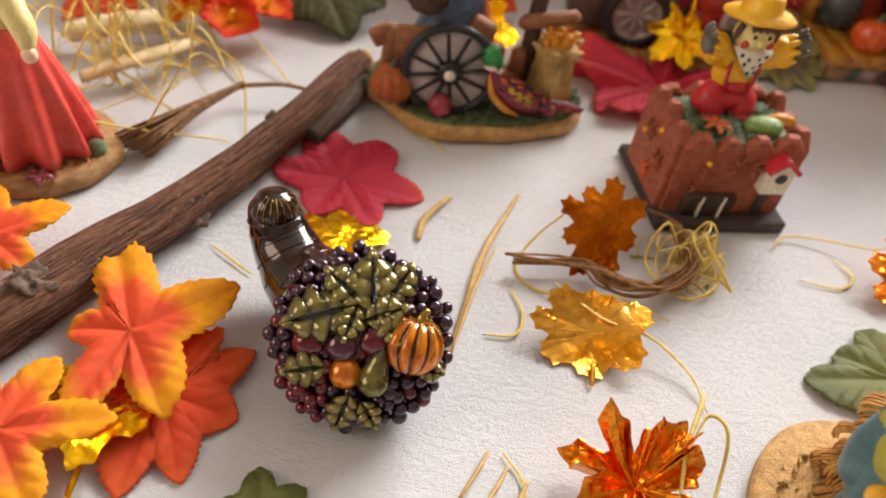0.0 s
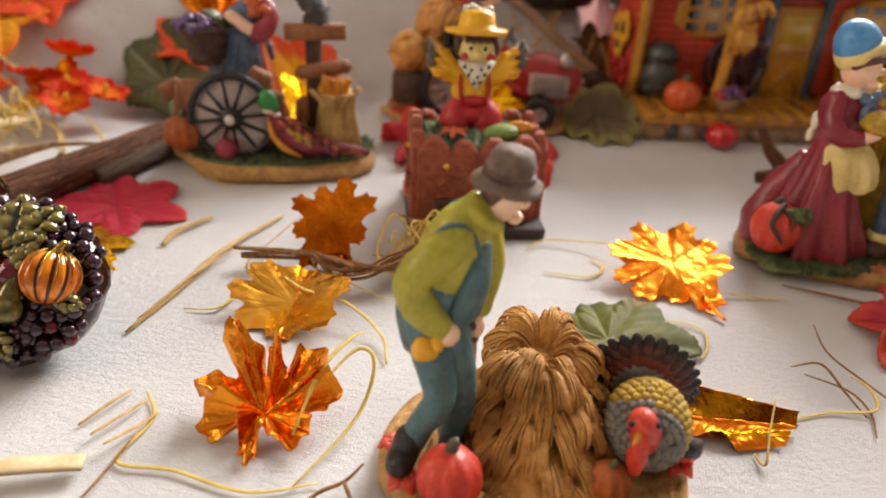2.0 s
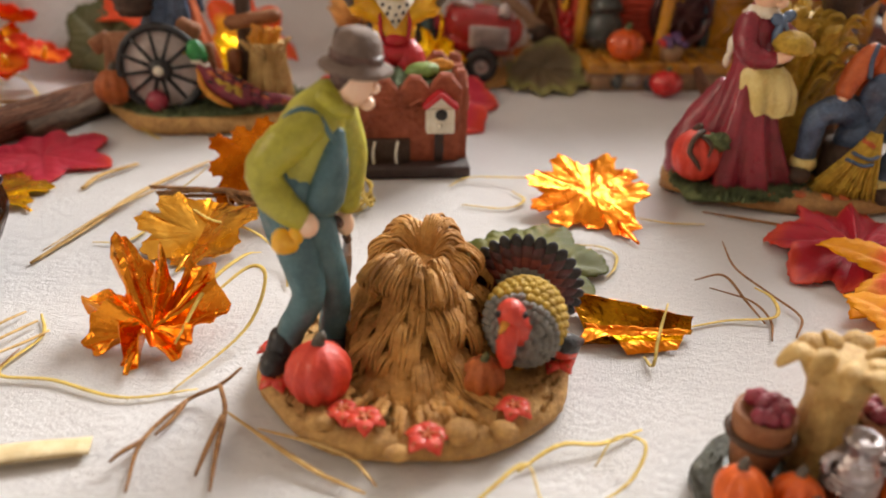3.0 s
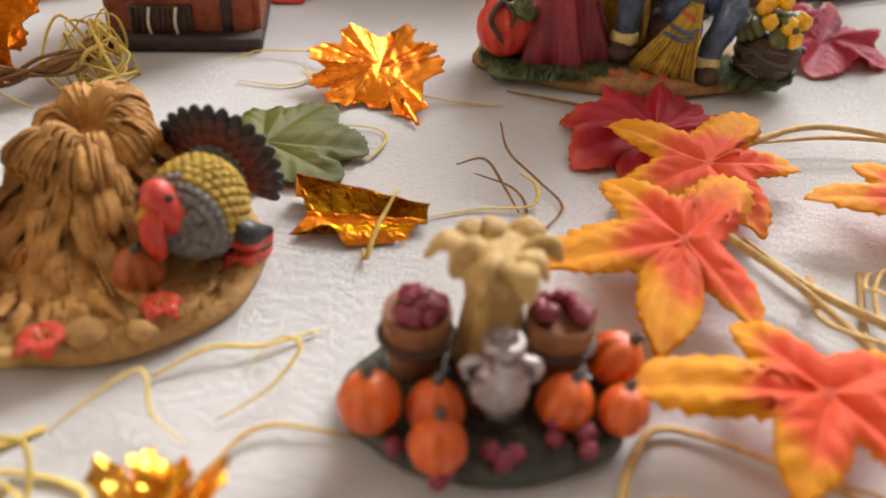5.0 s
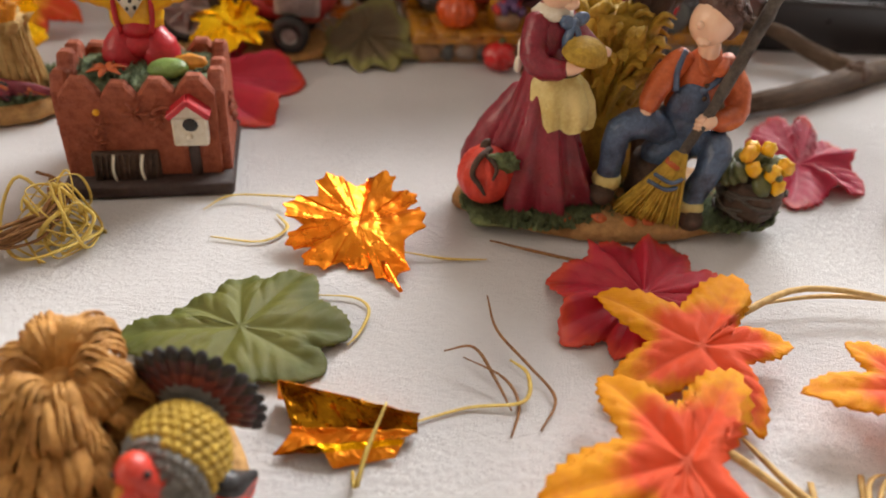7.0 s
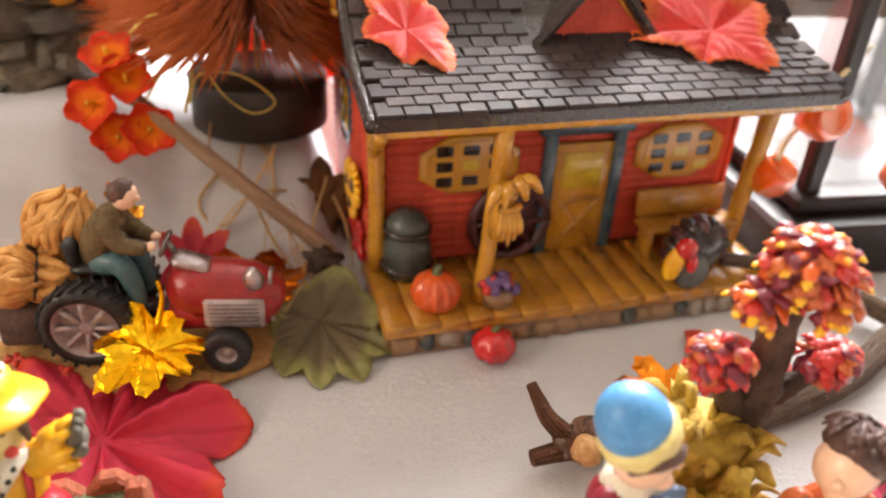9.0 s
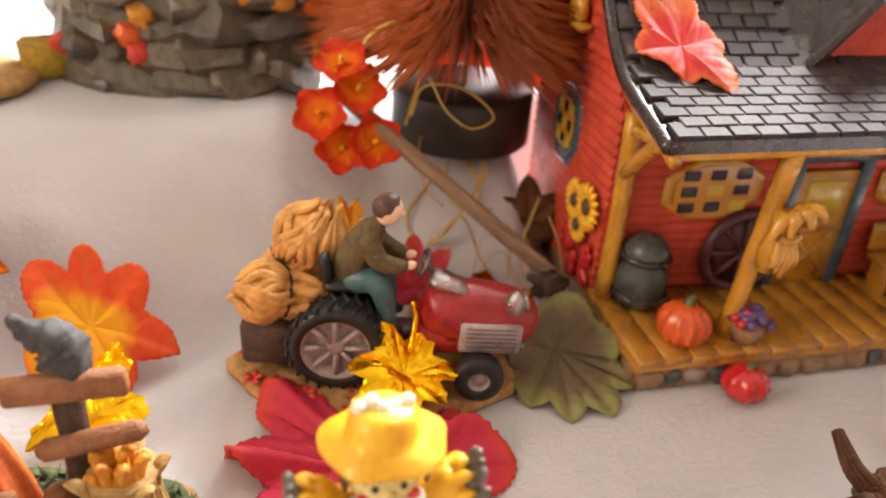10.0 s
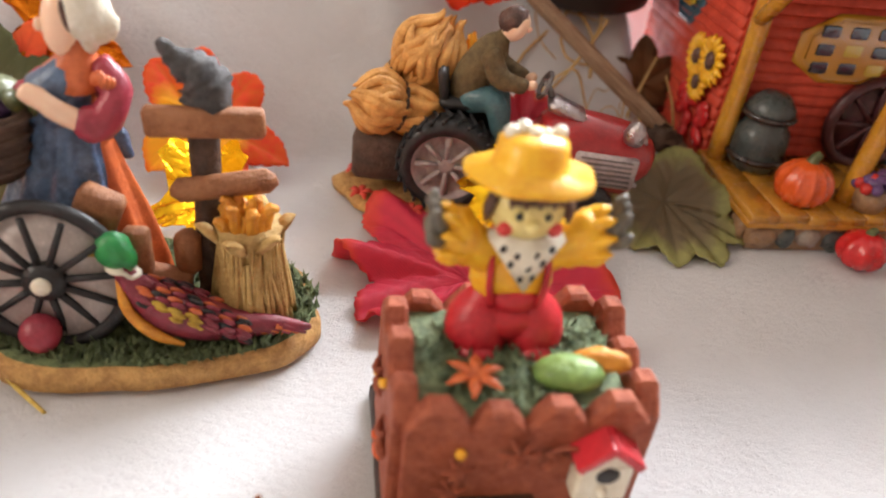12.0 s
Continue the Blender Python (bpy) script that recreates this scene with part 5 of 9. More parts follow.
strand("straw_stalk", "thin straw crossing the twig", [(0.0990, 0.0720, 0.0015), (0.1130, 0.0600, 0.003), (0.1230, 0.0540, 0.002), (0.1320, 0.0500, 0.0015)], 0.0009, "straw", 0.5)
strand("straw_stalk", "second thin straw crossing the first", [(0.1070, 0.0670, 0.0015), (0.1190, 0.0610, 0.004), (0.1280, 0.0580, 0.003), (0.1340, 0.0520, 0.0015)], 0.0008, "straw", 0.5)
tangle("raffia_tangle", "loose heap of bright yellow raffia curls", (0.143, 0.024, 0.0), 0.015, 0.010, 6, 0.0007, "raffia", 77)
strand("corn_husk", "flat pale corn husk strip lying on the cloth", [(0.044, 0.052, 0.0015), (0.058, 0.056, 0.002), (0.074, 0.060, 0.0015)], 0.0044, "pale", 0.2, 0.9)
strand("corn_husk", "pale paper-like birch strip on the cloth", [(0.004, 0.072, 0.003), (0.020, 0.076, 0.004), (0.036, 0.080, 0.003)], 0.0042, "pale", 0.2, 0.95)
for k, (x, y) in enumerate(((0.028, 0.094), (0.033, 0.090), (0.038, 0.086))):
    strand("straw_stalk", "short tan straw piece in a small bunch", [(x, y, 0.001 + 0.001 * k), (x + 0.005, y + 0.008, 0.002), (x + 0.008, y + 0.014, 0.0015)], 0.0008, "straw", 0.5, 0.8)
strand("twig", "fine dark twig beside the birch strip", [(0.036, 0.060, 0.001), (0.041, 0.076, 0.002), (0.044, 0.090, 0.003)], 0.0005, "twig", 1.0)
tangle("raffia_tangle", "loose tangle of yellow raffia loops by the planter", (0.110, 0.184, 0.0), 0.0135, 0.020, 13, 0.00065, seed=4)
tangle("raffia_tangle", "thin raffia tangle among the dry stalks", (0.318, 0.078, 0.0), 0.022, 0.012, 9, 0.0008, "straw", 6, 0.7)
tangle("raffia_tangle", "blurred heap of yellow raffia near the edge", (0.138, 0.014, 0.0), 0.020, 0.012, 12, 0.0008, seed=8, loops=0.8)
tangle("raffia_tangle", "raffia strands scattered at the cloth edge", (0.262, 0.018, 0.0), 0.030, 0.006, 8, 0.0009, "straw", 9, 0.6)
tangle("raffia_tangle", "tangle of pale raffia behind the red-skirted figurine", (-0.100, 0.262, 0.006), 0.042, 0.040, 24, 0.00065, seed=11, loops=0.55)
hung = tangle("raffia_tangle", "dry raffia tangle hanging from the bristle tree", (0.158, 0.420, 0.062), 0.020, 0.030, 3, 0.0007, "straw", 13, 1.0)
for line in ([(0.148, 0.426, 0.103), (0.141, 0.422, 0.091), (0.133, 0.418, 0.080), (0.126, 0.414, 0.070)], [(0.142, 0.420, 0.067), (0.147, 0.423, 0.078), (0.163, 0.424, 0.077), (0.176, 0.424, 0.066), (0.167, 0.423, 0.061), (0.156, 0.422, 0.069), (0.149, 0.422, 0.082)], [(0.140, 0.420, 0.063), (0.145, 0.423, 0.086), (0.137, 0.424, 0.102), (0.123, 0.420, 0.094), (0.126, 0.414, 0.074)]):
    part("strand", Geo(1.0).tube([Vector(p) - hung.location for p in line], 0.0008, 0, 6, 6, 0.5), mats("raffia"), hung)
tangle("raffia_tangle", "dry raffia wisps beside the pale stalk", (0.178, 0.380, 0.016), 0.026, 0.026, 9, 0.0006, "straw", 14, 0.5)
strand("corn_husk", "pale curled birch peel on the cloth", [(-0.115, 0.252, 0.006), (-0.104, 0.258, 0.009), (-0.090, 0.269, 0.010), (-0.078, 0.287, 0.008)], 0.0056, "pale", 0.5, 0.9)
strand("corn_husk", "pale rolled husk beside the raffia", [(-0.128, 0.280, 0.008), (-0.110, 0.284, 0.012), (-0.096, 0.292, 0.012)], 0.0090, "pale", 0.6, 0.9)


def straw_broom():
    ob = thing("straw_broom", "small straw bundle broom lying on the cloth", "broom", (-0.085, 0.216, 0.003))
    g = Geo(1.0)
    rnd = random.Random(4)
    for _ in range(60):
        a, b = rnd.uniform(-1, 1), rnd.uniform(0, 1)
        g.tube([(0.030, 0.042, 0.004 + b * 0.002), (0.016 + a * 0.002, 0.022, 0.003 + b * 0.004), (0.000 + a * 0.007, -0.002 - a * 0.003, b * 0.008)], [0.0004, 0.0005, 0.0003], 0, 4, 3)
    part("bristles", g, mats("broomstraw"), ob)
    part("handle", Geo(1.0).tube([(0.028, 0.040, 0.005), (0.048, 0.044, 0.005), (0.072, 0.038, 0.003)], [0.0010, 0.0008, 0.0006], 0, 7, 5), mats("twig"), ob)


straw_broom()


def wreath():
    ob = thing("twig_wreath", "small wreath of bent brown twigs on the cloth", "wreath", (0.088, 0.186, 0.001))
    rnd = random.Random(3)
    for k in range(12):
        a0, span = rnd.uniform(-2.9, -2.3), rnd.uniform(2.6, 3.6)
        r = rnd.uniform(0.016, 0.021)
        pts = []
        if k < 6:
            pts.append((-0.043 + rnd.uniform(-0.002, 0.004), -0.010 + rnd.uniform(-0.002, 0.003), 0.003 + 0.0006 * k))
        for i in range(7):
            a = a0 + span * i / 6
            pts.append((r * 1.05 * math.cos(a), r * math.sin(a), 0.002 + rnd.uniform(0, 0.006) + 0.004 * (i / 6)))
        part("twig", Geo(1.0).tube(pts, rnd.uniform(0.0004, 0.0008), 0, 5, 4), mats("twig"), ob)


wreath()

# ---- the cornucopia box ----


def cornucopia():
    ob = thing("cornucopia_box", "dark enamelled cornucopia trinket box covered with berries and fruit", "trinket box", (-0.001, 0.128, 0.0))
    line, rads = [(1, 2, 18), (-3, 8, 17), (-11, 17, 15), (-19, 25, 16), (-24.5, 32, 21), (-27, 35, 27), (-27, 35.5, 31)], [18, 17.5, 14, 11, 9, 7.8, 6.6]
    horn = part("horn", Geo().tube(line, rads, 0, 28, 6, nz=0.05, fr=0.25), [E_["horn"]], ob, "glossy dark brown ribbed horn")
    # cast bands that run round the horn and fine gold hatching on its tip
    path = catmull([(*p, r) for p, r in zip(line, rads)], 6)
    for i in range(9, len(path) - 2, 3):
        q, d = Vector(path[i][:3]), (Vector(path[i + 1][:3]) - Vector(path[i - 1][:3])).normalized()
        u = d.orthogonal().normalized()
        v = d.cross(u)
        part("band", Geo().tube([q + (u * math.cos(k * 0.5236) + v * math.sin(k * 0.5236)) * path[i][3] * 0.992 for k in range(13)], 0.26, 0, 6, 3), [E_["horn"]], horn)
    tip = Vector((-27, 35.5, 31))
    for k in range(9):
        a = -2.2 + 0.30 * k
        part("hatching", Geo().tube([tip + Vector((math.cos(a) * r, math.sin(a) * r, z)) for r, z in ((7.15, -2.4), (6.7, 1.2), (5.2, 3.4), (3.0, 4.7))], [0.10, 0.14, 0.14, 0.08], 0, 5, 3), [E_["goldrim"]], horn)
    # the mouth looks towards the viewer and up
    R = rot(46, 0, 4)
    c = Vector((0.6, 1.0, 18.5))
    part("mouth", Geo().ell(c, (23, 22, 11), 0, (46, 0, 4), 30, 14, 0.08, 0.3), [E_["horn"]], ob)
    rnd = random.Random(7)
    berry = Geo().ell((0, 0, 0), 1.0, 0, (0, 0, 0), 14, 9).mesh("berry", [E_["berry"]])
    red = Geo().ell((0, 0, 0), 1.0, 0, (0, 0, 0), 14, 9).mesh("berry", [E_["berryred"]])

    def dome(x, y):
        k = max(0.0, 1 - (x / 25) ** 2 - (y / 24) ** 2)
        return R @ Vector((x, y, 11.0 * math.sqrt(k))) + c

    def on(x, y, up_=0.0):
        return dome(x, y) + R @ Vector((0, 0, up_))

    taken = [(12.8, -0.5, 8.0), (-13, -0.5, 4.2), (-5, -1.0, 4.2), (3.0, 0.6, 4.4), (-4.0, -8.0, 3.8), (3, -9.5, 3.8)]
    for i in range(165):
        q, a = math.sqrt((i + 0.5) / 165), i * 2.39996
        x, y = 23.8 * q * math.cos(a) + rnd.uniform(-0.6, 0.6), 23.4 * q * math.sin(a) + rnd.uniform(-0.6, 0.6)
        if all((x - p) ** 2 + (y - u) ** 2 > w * w for p, u, w in taken):
            r = rnd.uniform(1.7, 2.35)
            lift = 0.2 + (1.2 if x > 4 and y > -4 else 0.0) + rnd.uniform(-0.4, 0.8)
            part("berry", red if rnd.random() < 0.05 or (x < -8 and y < -6) else berry, [], ob, at=Matrix.Translation(on(x, y, lift) * MM) @ Matrix.Scale(r, 4))
    # the pumpkin: amber ribs parted by dark grooves, with fine gold lines beside them
    pc, pr, T = on(12.8, -0.5, 2.6), 7.7, rot(-34, 8, 0)
    g, n, ribs = Geo(), 88, 11
    verts = []
    for j in range(15):
        th = math.pi * j / 14
        for i in range(n):
            a = 2 * math.pi * i / n
            k = 1 - 0.22 * (0.5 + 0.5 * math.cos(a * ribs)) ** 2.2 * math.sin(th) ** 0.6
            verts.append(T @ Vector((math.sin(th) * math.cos(a) * pr * k, math.sin(th) * math.sin(a) * pr * k, math.cos(th) * pr * 0.98 - 1.3 * math.exp(-(th / 0.35) ** 2))) + pc)
    for j in range(14):
        for i in range(n):
            g.f.append((j * n + i, (j + 1) * n + i, (j + 1) * n + (i + 1) % n, j * n + (i + 1) % n))
            g.m.append(1 if i % 8 in (0, 7) else 0)
    g.v = [tuple(p) for p in verts]
    pump = part("pumpkin", g, [E_["amber"], E_["horn"]], ob, "amber enamel pumpkin with dark grooves")
    part("stem", Geo().tube([T @ Vector((0, 0, pr * 0.72)) + pc, T @ Vector((0.6, 0, pr * 1.05)) + pc, T @ Vector((1.6, 0, pr * 1.2)) + pc], [1.8, 1.2, 1.0], 0, 9, 3), [E_["goldrim"]], pump)
    for k in range(ribs):
        a = 2 * math.pi * (k * 8 + 2) / n
        part("gold_line", Geo().tube([T @ Vector((math.sin(th) * math.cos(a) * pr * 0.97, math.sin(th) * math.sin(a) * pr * 0.97, math.cos(th) * pr * 0.99)) + pc for th in (0.35, 0.8, 1.3, 1.8)], [0.12, 0.22, 0.22, 0.1], 0, 5, 4), [E_["goldrim"]], pump)
    g = Geo().ell(on(3, -9.5, 2.2), (4.2, 4.6, 3.8), 0, u=18, v=12).tube([on(3, -8, 2.5), on(4.4, -3.6, 3.2), on(5.0, -2.0, 3.4)], [3.2, 2.2, 1.2], 0, 12, 3)
    part("pear", g, [E_["leaf"]], ob, "olive gold pear")
    for x, y, r, mt in ((-13, -0.5, 4.6, "berryred"), (-5, -1.0, 4.6, "plum"), (3.0, 0.6, 4.8, "berryred"), (-4.0, -8.0, 4.2, "amber"), (-15, -13, 2.2, "berryred"), (-12, -15.5, 2.0, "berryred")):
        part("fruit", Geo().ell(on(x, y, 0.6), (r, r, r * 0.85), 0, (46, 0, 0), 18, 12), [E_[mt]], ob)
    # leaves: swollen lobes either side of a sunken midrib, their ends curling up
    for x, y, a, ln in ((-10, 7, 196, 16), (-4, 13, 140, 12), (2, 13, 92, 15), (8, 14, 55, 11), (4, 7, 20, 11), (-3, 6, 250, 9), (-13, -7, 190, 11), (-4, -17, 250, 10), (6, 5, 300, 9), (2, -18, 300, 8), (17, -7, 350, 7)):
        d = Vector((math.cos(radians(a)), math.sin(radians(a)), 0))
        s = Vector((-d.y, d.x, 0))
        verts, relief, nu, nv = [], [], 22, 13
        for i in range(nu):
            t = i / (nu - 1)
            scallop = abs(math.sin(t * math.pi * 3.5))
            w = ln * 0.40 * math.sin(math.pi * (0.06 + 0.93 * t ** 0.85)) * (0.74 + 0.40 * scallop)
            for j in range(nv):
                q = (j / (nv - 1) - 0.5) * 2
                puff = math.sin(math.pi * min(1.0, abs(q) * 1.02)) * (0.7 + 1.1 * scallop)
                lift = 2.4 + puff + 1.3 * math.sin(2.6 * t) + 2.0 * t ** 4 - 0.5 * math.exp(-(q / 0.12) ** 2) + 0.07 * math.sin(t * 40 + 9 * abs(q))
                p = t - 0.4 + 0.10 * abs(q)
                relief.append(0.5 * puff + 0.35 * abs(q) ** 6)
                verts.append(on((x + d.x * ln * p + s.x * w * q) * 0.98, (y + d.y * ln * p + s.y * w * q) * 0.98, lift))
        g = Geo().add(verts, [(i * nv + j, i * nv + j + 1, (i + 1) * nv + j + 1, (i + 1) * nv + j) for i in range(nu - 1) for j in range(nv - 1)])
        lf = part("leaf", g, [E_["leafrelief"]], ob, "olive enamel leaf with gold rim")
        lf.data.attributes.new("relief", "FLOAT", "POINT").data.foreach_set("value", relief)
        md = lf.modifiers.new("thickness", "SOLIDIFY")
        md.thickness, md.offset = 0.0008, 0
        part("rim", Geo().tube([verts[i * nv] for i in range(nu)] + [verts[i * nv + nv - 1] for i in range(nu - 1, -1, -1)], 0.28, 0, 5, 2), [E_["goldrim"]], lf)
        part("midrib", Geo().tube([verts[i * nv + nv // 2] for i in range(1, nu - 1, 3)], [0.3] * 5 + [0.2, 0.12], 0, 5, 3), [E_["goldrim"]], lf)


cornucopia()

# ---- figurines: shared shapes ----


def oval(rx, ry, h, top=0.94, wob=0.06, seed=0, n=44):
    """A lumpy oval slab with a rounded edge: returns its Geo."""
    g = Geo()
    prof = [(0.0, 0.0), (0.9, 0.0), (1.0, h * 0.25), (1.0, h * 0.7), (top, h), (top * 0.66, h * 1.04), (0.0, h * 1.06)]
    verts = []
    for r, z in prof:
        for i in range(n):
            a = 2 * math.pi * i / n
            k = r * (1 + wob * noise.noise(Vector((math.cos(a) * 2.2 + seed, math.sin(a) * 2.2, 0.4))))
            verts.append((rx * k * math.cos(a), ry * k * math.sin(a), z + 0.5 * noise.noise(Vector((rx * k * math.cos(a) * 0.25, ry * k * math.sin(a) * 0.25, seed))) * (z > 0)))
    g.add(verts, [(j * n + i, j * n + (i + 1) % n, (j + 1) * n + (i + 1) % n, (j + 1) * n + i) for j in range(len(prof) - 1) for i in range(n)])
    return g


def gown(g, rings, m, n, fold, amp, phase=0.0):
    """Cloth hung in pleats, from rings of (height, middle x, middle y, half width, half depth), top first."""
    verts, low, high = [], rings[-1][0], rings[0][0]
    for z, cx, cy, rx, ry in rings:
        k = ((high - z) / (high - low)) ** 0.8
        for i in range(n):
            a = 2 * math.pi * i / n
            w = 1 + amp * k * (math.sin(a * fold + phase + 0.7 * math.sin(a * 2) + 1.2 * k) + 0.35 * math.sin(a * (2 * fold + 1)))
            verts.append((cx + rx * w * math.cos(a), cy + ry * w * math.sin(a), z + 0.8 * k * math.sin(a * fold + phase)))
    g.add(verts, [(j * n + i, (j + 1) * n + i, (j + 1) * n + (i + 1) % n, j * n + (i + 1) % n) for j in range(len(rings) - 1) for i in range(n)], m)


# ---- the scarecrow planter ----


def planter():
    ob = thing("scarecrow_planter", "terracotta picket fence planter with a yellow-hatted scarecrow", "figurine", (0.1255, 0.232, 0.0), 7)
    part("base", Geo().box((-1.4, -0.9, 2.5), (52, 48, 5), bev=0.2, nz=0.3), mats("darkbase"), ob, "dark brown square base")
    part("box", Geo().box((-1.4, 0, 17), (42, 32, 28), bev=0.06), mats("terra"), ob)
    picks = []
    for k in range(4):
        picks.append((-18.4 + 11.2 * k, -15.6, 0, 11.6, 31 + (1.5, 0, 1, 2)[k]))
        picks.append((-18.4 + 11.2 * k, 15.6, 0, 11.6, 32 + (0, 1.5, 0.5, 1)[k]))
    for k in range(3):
        picks.append((-24.2, -10.5 + 10.5 * k, 90, 10.8, 33 + (0, 2, 1)[k]))
        picks.append((21.4, -10.5 + 10.5 * k, 90, 10.8, 32 + (1, 0, 2)[k]))
    for i, (x, y, a, w, h) in enumerate(picks):
        g = Geo()
        prof = [(-w / 2, 4), (w / 2, 4), (w / 2 * 1.04, h), (w * 0.17, h + 5.0), (-w * 0.17, h + 5.2), (-w / 2 * 1.04, h)]
        verts = []
        for s, k in ((-2.4, 0.95), (-1.5, 1.0), (1.5, 1.0), (2.4, 0.95)):
            for px, pz in prof:
                verts.append((px * k, s, (pz - 18) * k + 18))
        n = len(prof)
        faces = [(j * n + q, j * n + (q + 1) % n, (j + 1) * n + (q + 1) % n, (j + 1) * n + q) for j in range(3) for q in range(n)] + [tuple(reversed(range(n))), tuple(3 * n + q for q in range(n))]
        g.add(verts, faces)
        lean = 0.0
        R = pose(x * MM, y * MM, 0, lean if a == 0 and y < 0 else (-lean if a == 0 else 0), (0 if a == 0 else (-lean if x < 0 else lean)), 0) @ pose(0, 0, 0, 0, 0, a)
        part("picket", g, mats("terra"), ob, shade=False, at=R)
    part("moss", Geo().box((-1.4, 0, 32), (41, 30, 4), bev=0.3).tufts((-1.4, 0), 20, 14, 33.5, 620, 3.2, 0, 5), mats("moss"), ob, "grey-green moss filling")
    # things moulded on the front
    g = Geo().box((13, -20.2, 22), (10.5, 5, 10), 1, bev=0.12).add([(7.6, -22.7, 27), (18.4, -22.7, 27), (13, -22.7, 31), (7.6, -17.6, 27), (18.4, -17.6, 27), (13, -17.6, 31)], [(0, 1, 2), (5, 4, 3), (0, 2, 5, 3), (1, 4, 5, 2), (0, 3, 4, 1)], 1)
    bird = part("birdhouse", g, mats("terra", "white"), ob, "small cream birdhouse", shade=False)
    g = Geo().box((10.0, -20.4, 29.6), (1.8, 7.2, 8.2), 0, (0, 50, 0)).box((16.0, -20.4, 29.6), (1.8, 7.2, 8.2), 0, (0, -50, 0))
    part("roof", g, mats("coral"), bird, "red birdhouse roof", shade=False)
    part("hole", Geo().ell((13.3, -22.6, 24.4), (2.4, 0.7, 2.2)), mats("black"), bird, "black round entrance hole")
    part("perch", Geo().ell((12.8, -23.2, 20.4), (1.1, 1.4, 1.0)), mats("white"), bird)
    part("post", Geo().box((13, -18.6, 11.5), (3.4, 2, 14), bev=0.2), mats("darkbase"), ob)
    part("crate", Geo().box((-8, -18.8, 9.5), (20, 3.4, 9), bev=0.12), mats("darkwood"), ob, "dark ribbed crate")
    for k in range(12):
        part("slat", Geo().box((-17 + k * 1.65, -20.8, 9.5), (0.7, 0.8, 8.6), 0, (0, 6, 0)), mats("darkwood"), ob)
    for x in (-11.5, -3):
        part("strap", Geo().tube([(x, -21.2, 4.8), (x - 0.4, -21.6, 9), (x + 0.4, -21.0, 13.8)], 0.55, 0, 6, 3), mats("white"), ob, "white painted strap")
    rnd = random.Random(5)

    def oakleaf(c, r, turn, mt, name="oak_leaf"):
        g = Geo()
        for k in range(6):
            a = k * math.pi / 3
            R = rot(*turn)
            d = R @ Vector((math.cos(a), math.sin(a), 0))
            g.tube([c, Vector(c) + d * r * 0.5 + R @ Vector((0, 0, 0.7)), Vector(c) + d * r], [0.5, r * 0.22, 0.3], 0, 6, 3, 0.5)
        part(name, g, mats(mt), ob, "raised rust leaf")

    for c, r, tr in (((-3, -19.0, 27), 4.2, (90, 0, 0)), ((3.5, -19.2, 25.5), 3.0, (90, 0, 30)), ((-14, -18.8, 23), 3.4, (90, 0, 10)), ((-15, -18.8, 17.5), 3.4, (90, 0, 0)), ((-27.0, -8, 20), 4.5, (90, 0, -90)), ((-27.0, 4, 25), 4.5, (90, 0, -90)), ((-27, -2, 12), 4, (90, 0, -90)), ((24.2, -6, 24), 4, (90, 0, 90)), ((24.2, 4, 17), 4, (90, 0, 90))):
        oakleaf(c, r, tr, "pump" if rnd.random() < 0.3 else "terra")
    part("tendril", Geo().tube([(2, -19, 26.5), (5, -19.8, 29), (8, -19.8, 28), (7, -19.8, 25.6), (5, -19.8, 26.5)], 0.5, 0, 6, 4), mats("terra"), ob)
    for c in ((-14, -19.2, 27.5), (-27, -3, 29.5), (-27, 8, 22)):
        part("bead", Geo().ell(c, 1.1), mats("yellow"), ob, "yellow dot")
    oakleaf(Vector((-11, -9, 37)), 6.0, (0, 0, 20), "rust", "maple_leaf")
    g = Geo().ell((7, -8.5, 37), (7, 4.4, 3.2), 0, (0, -8, -20), nz=0.1)
    ear = part("corn_ear", g, mats("lettuce"), ob, "light green corn husk")
    part("cob", Geo().ell((13.5, -7.0, 38.6), (6, 2.4, 2.4), 0, (0, -6, -15), 14, 10, 0.25, 1.5), mats("corn"), ear, "yellow corn cob")
    # the scarecrow, one mesh
    g = Geo()
    mt = mats("coral", "yellow", "cream", "grey", "white", "black", "hair", "scarlet")
    for s in (-1, 1):
        g.tube([(5.4 * s, -1.5, 33), (5.6 * s, -1.2, 38), (4.6 * s, -0.4, 42), (4.0 * s, 0, 45)], [6.4, 6.4, 5.2, 3.6], 0, 16, 4, nz=0.10, fr=0.5)
        g.ell((6.0 * s, -5.0, 34), (4.6, 4.6, 3.0), 0)
    g.ell((0, -0.2, 40.0), (9.6, 6.6, 5.6), 0, nz=0.05).ell((0, -3.8, 46.0), (5.0, 2.6, 3.0), 0, (-8, 0, 0))
    g.ell((0, 0.5, 50), (8.2, 5.8, 9.4), 1, u=22, v=14, nz=0.10, fr=0.5)
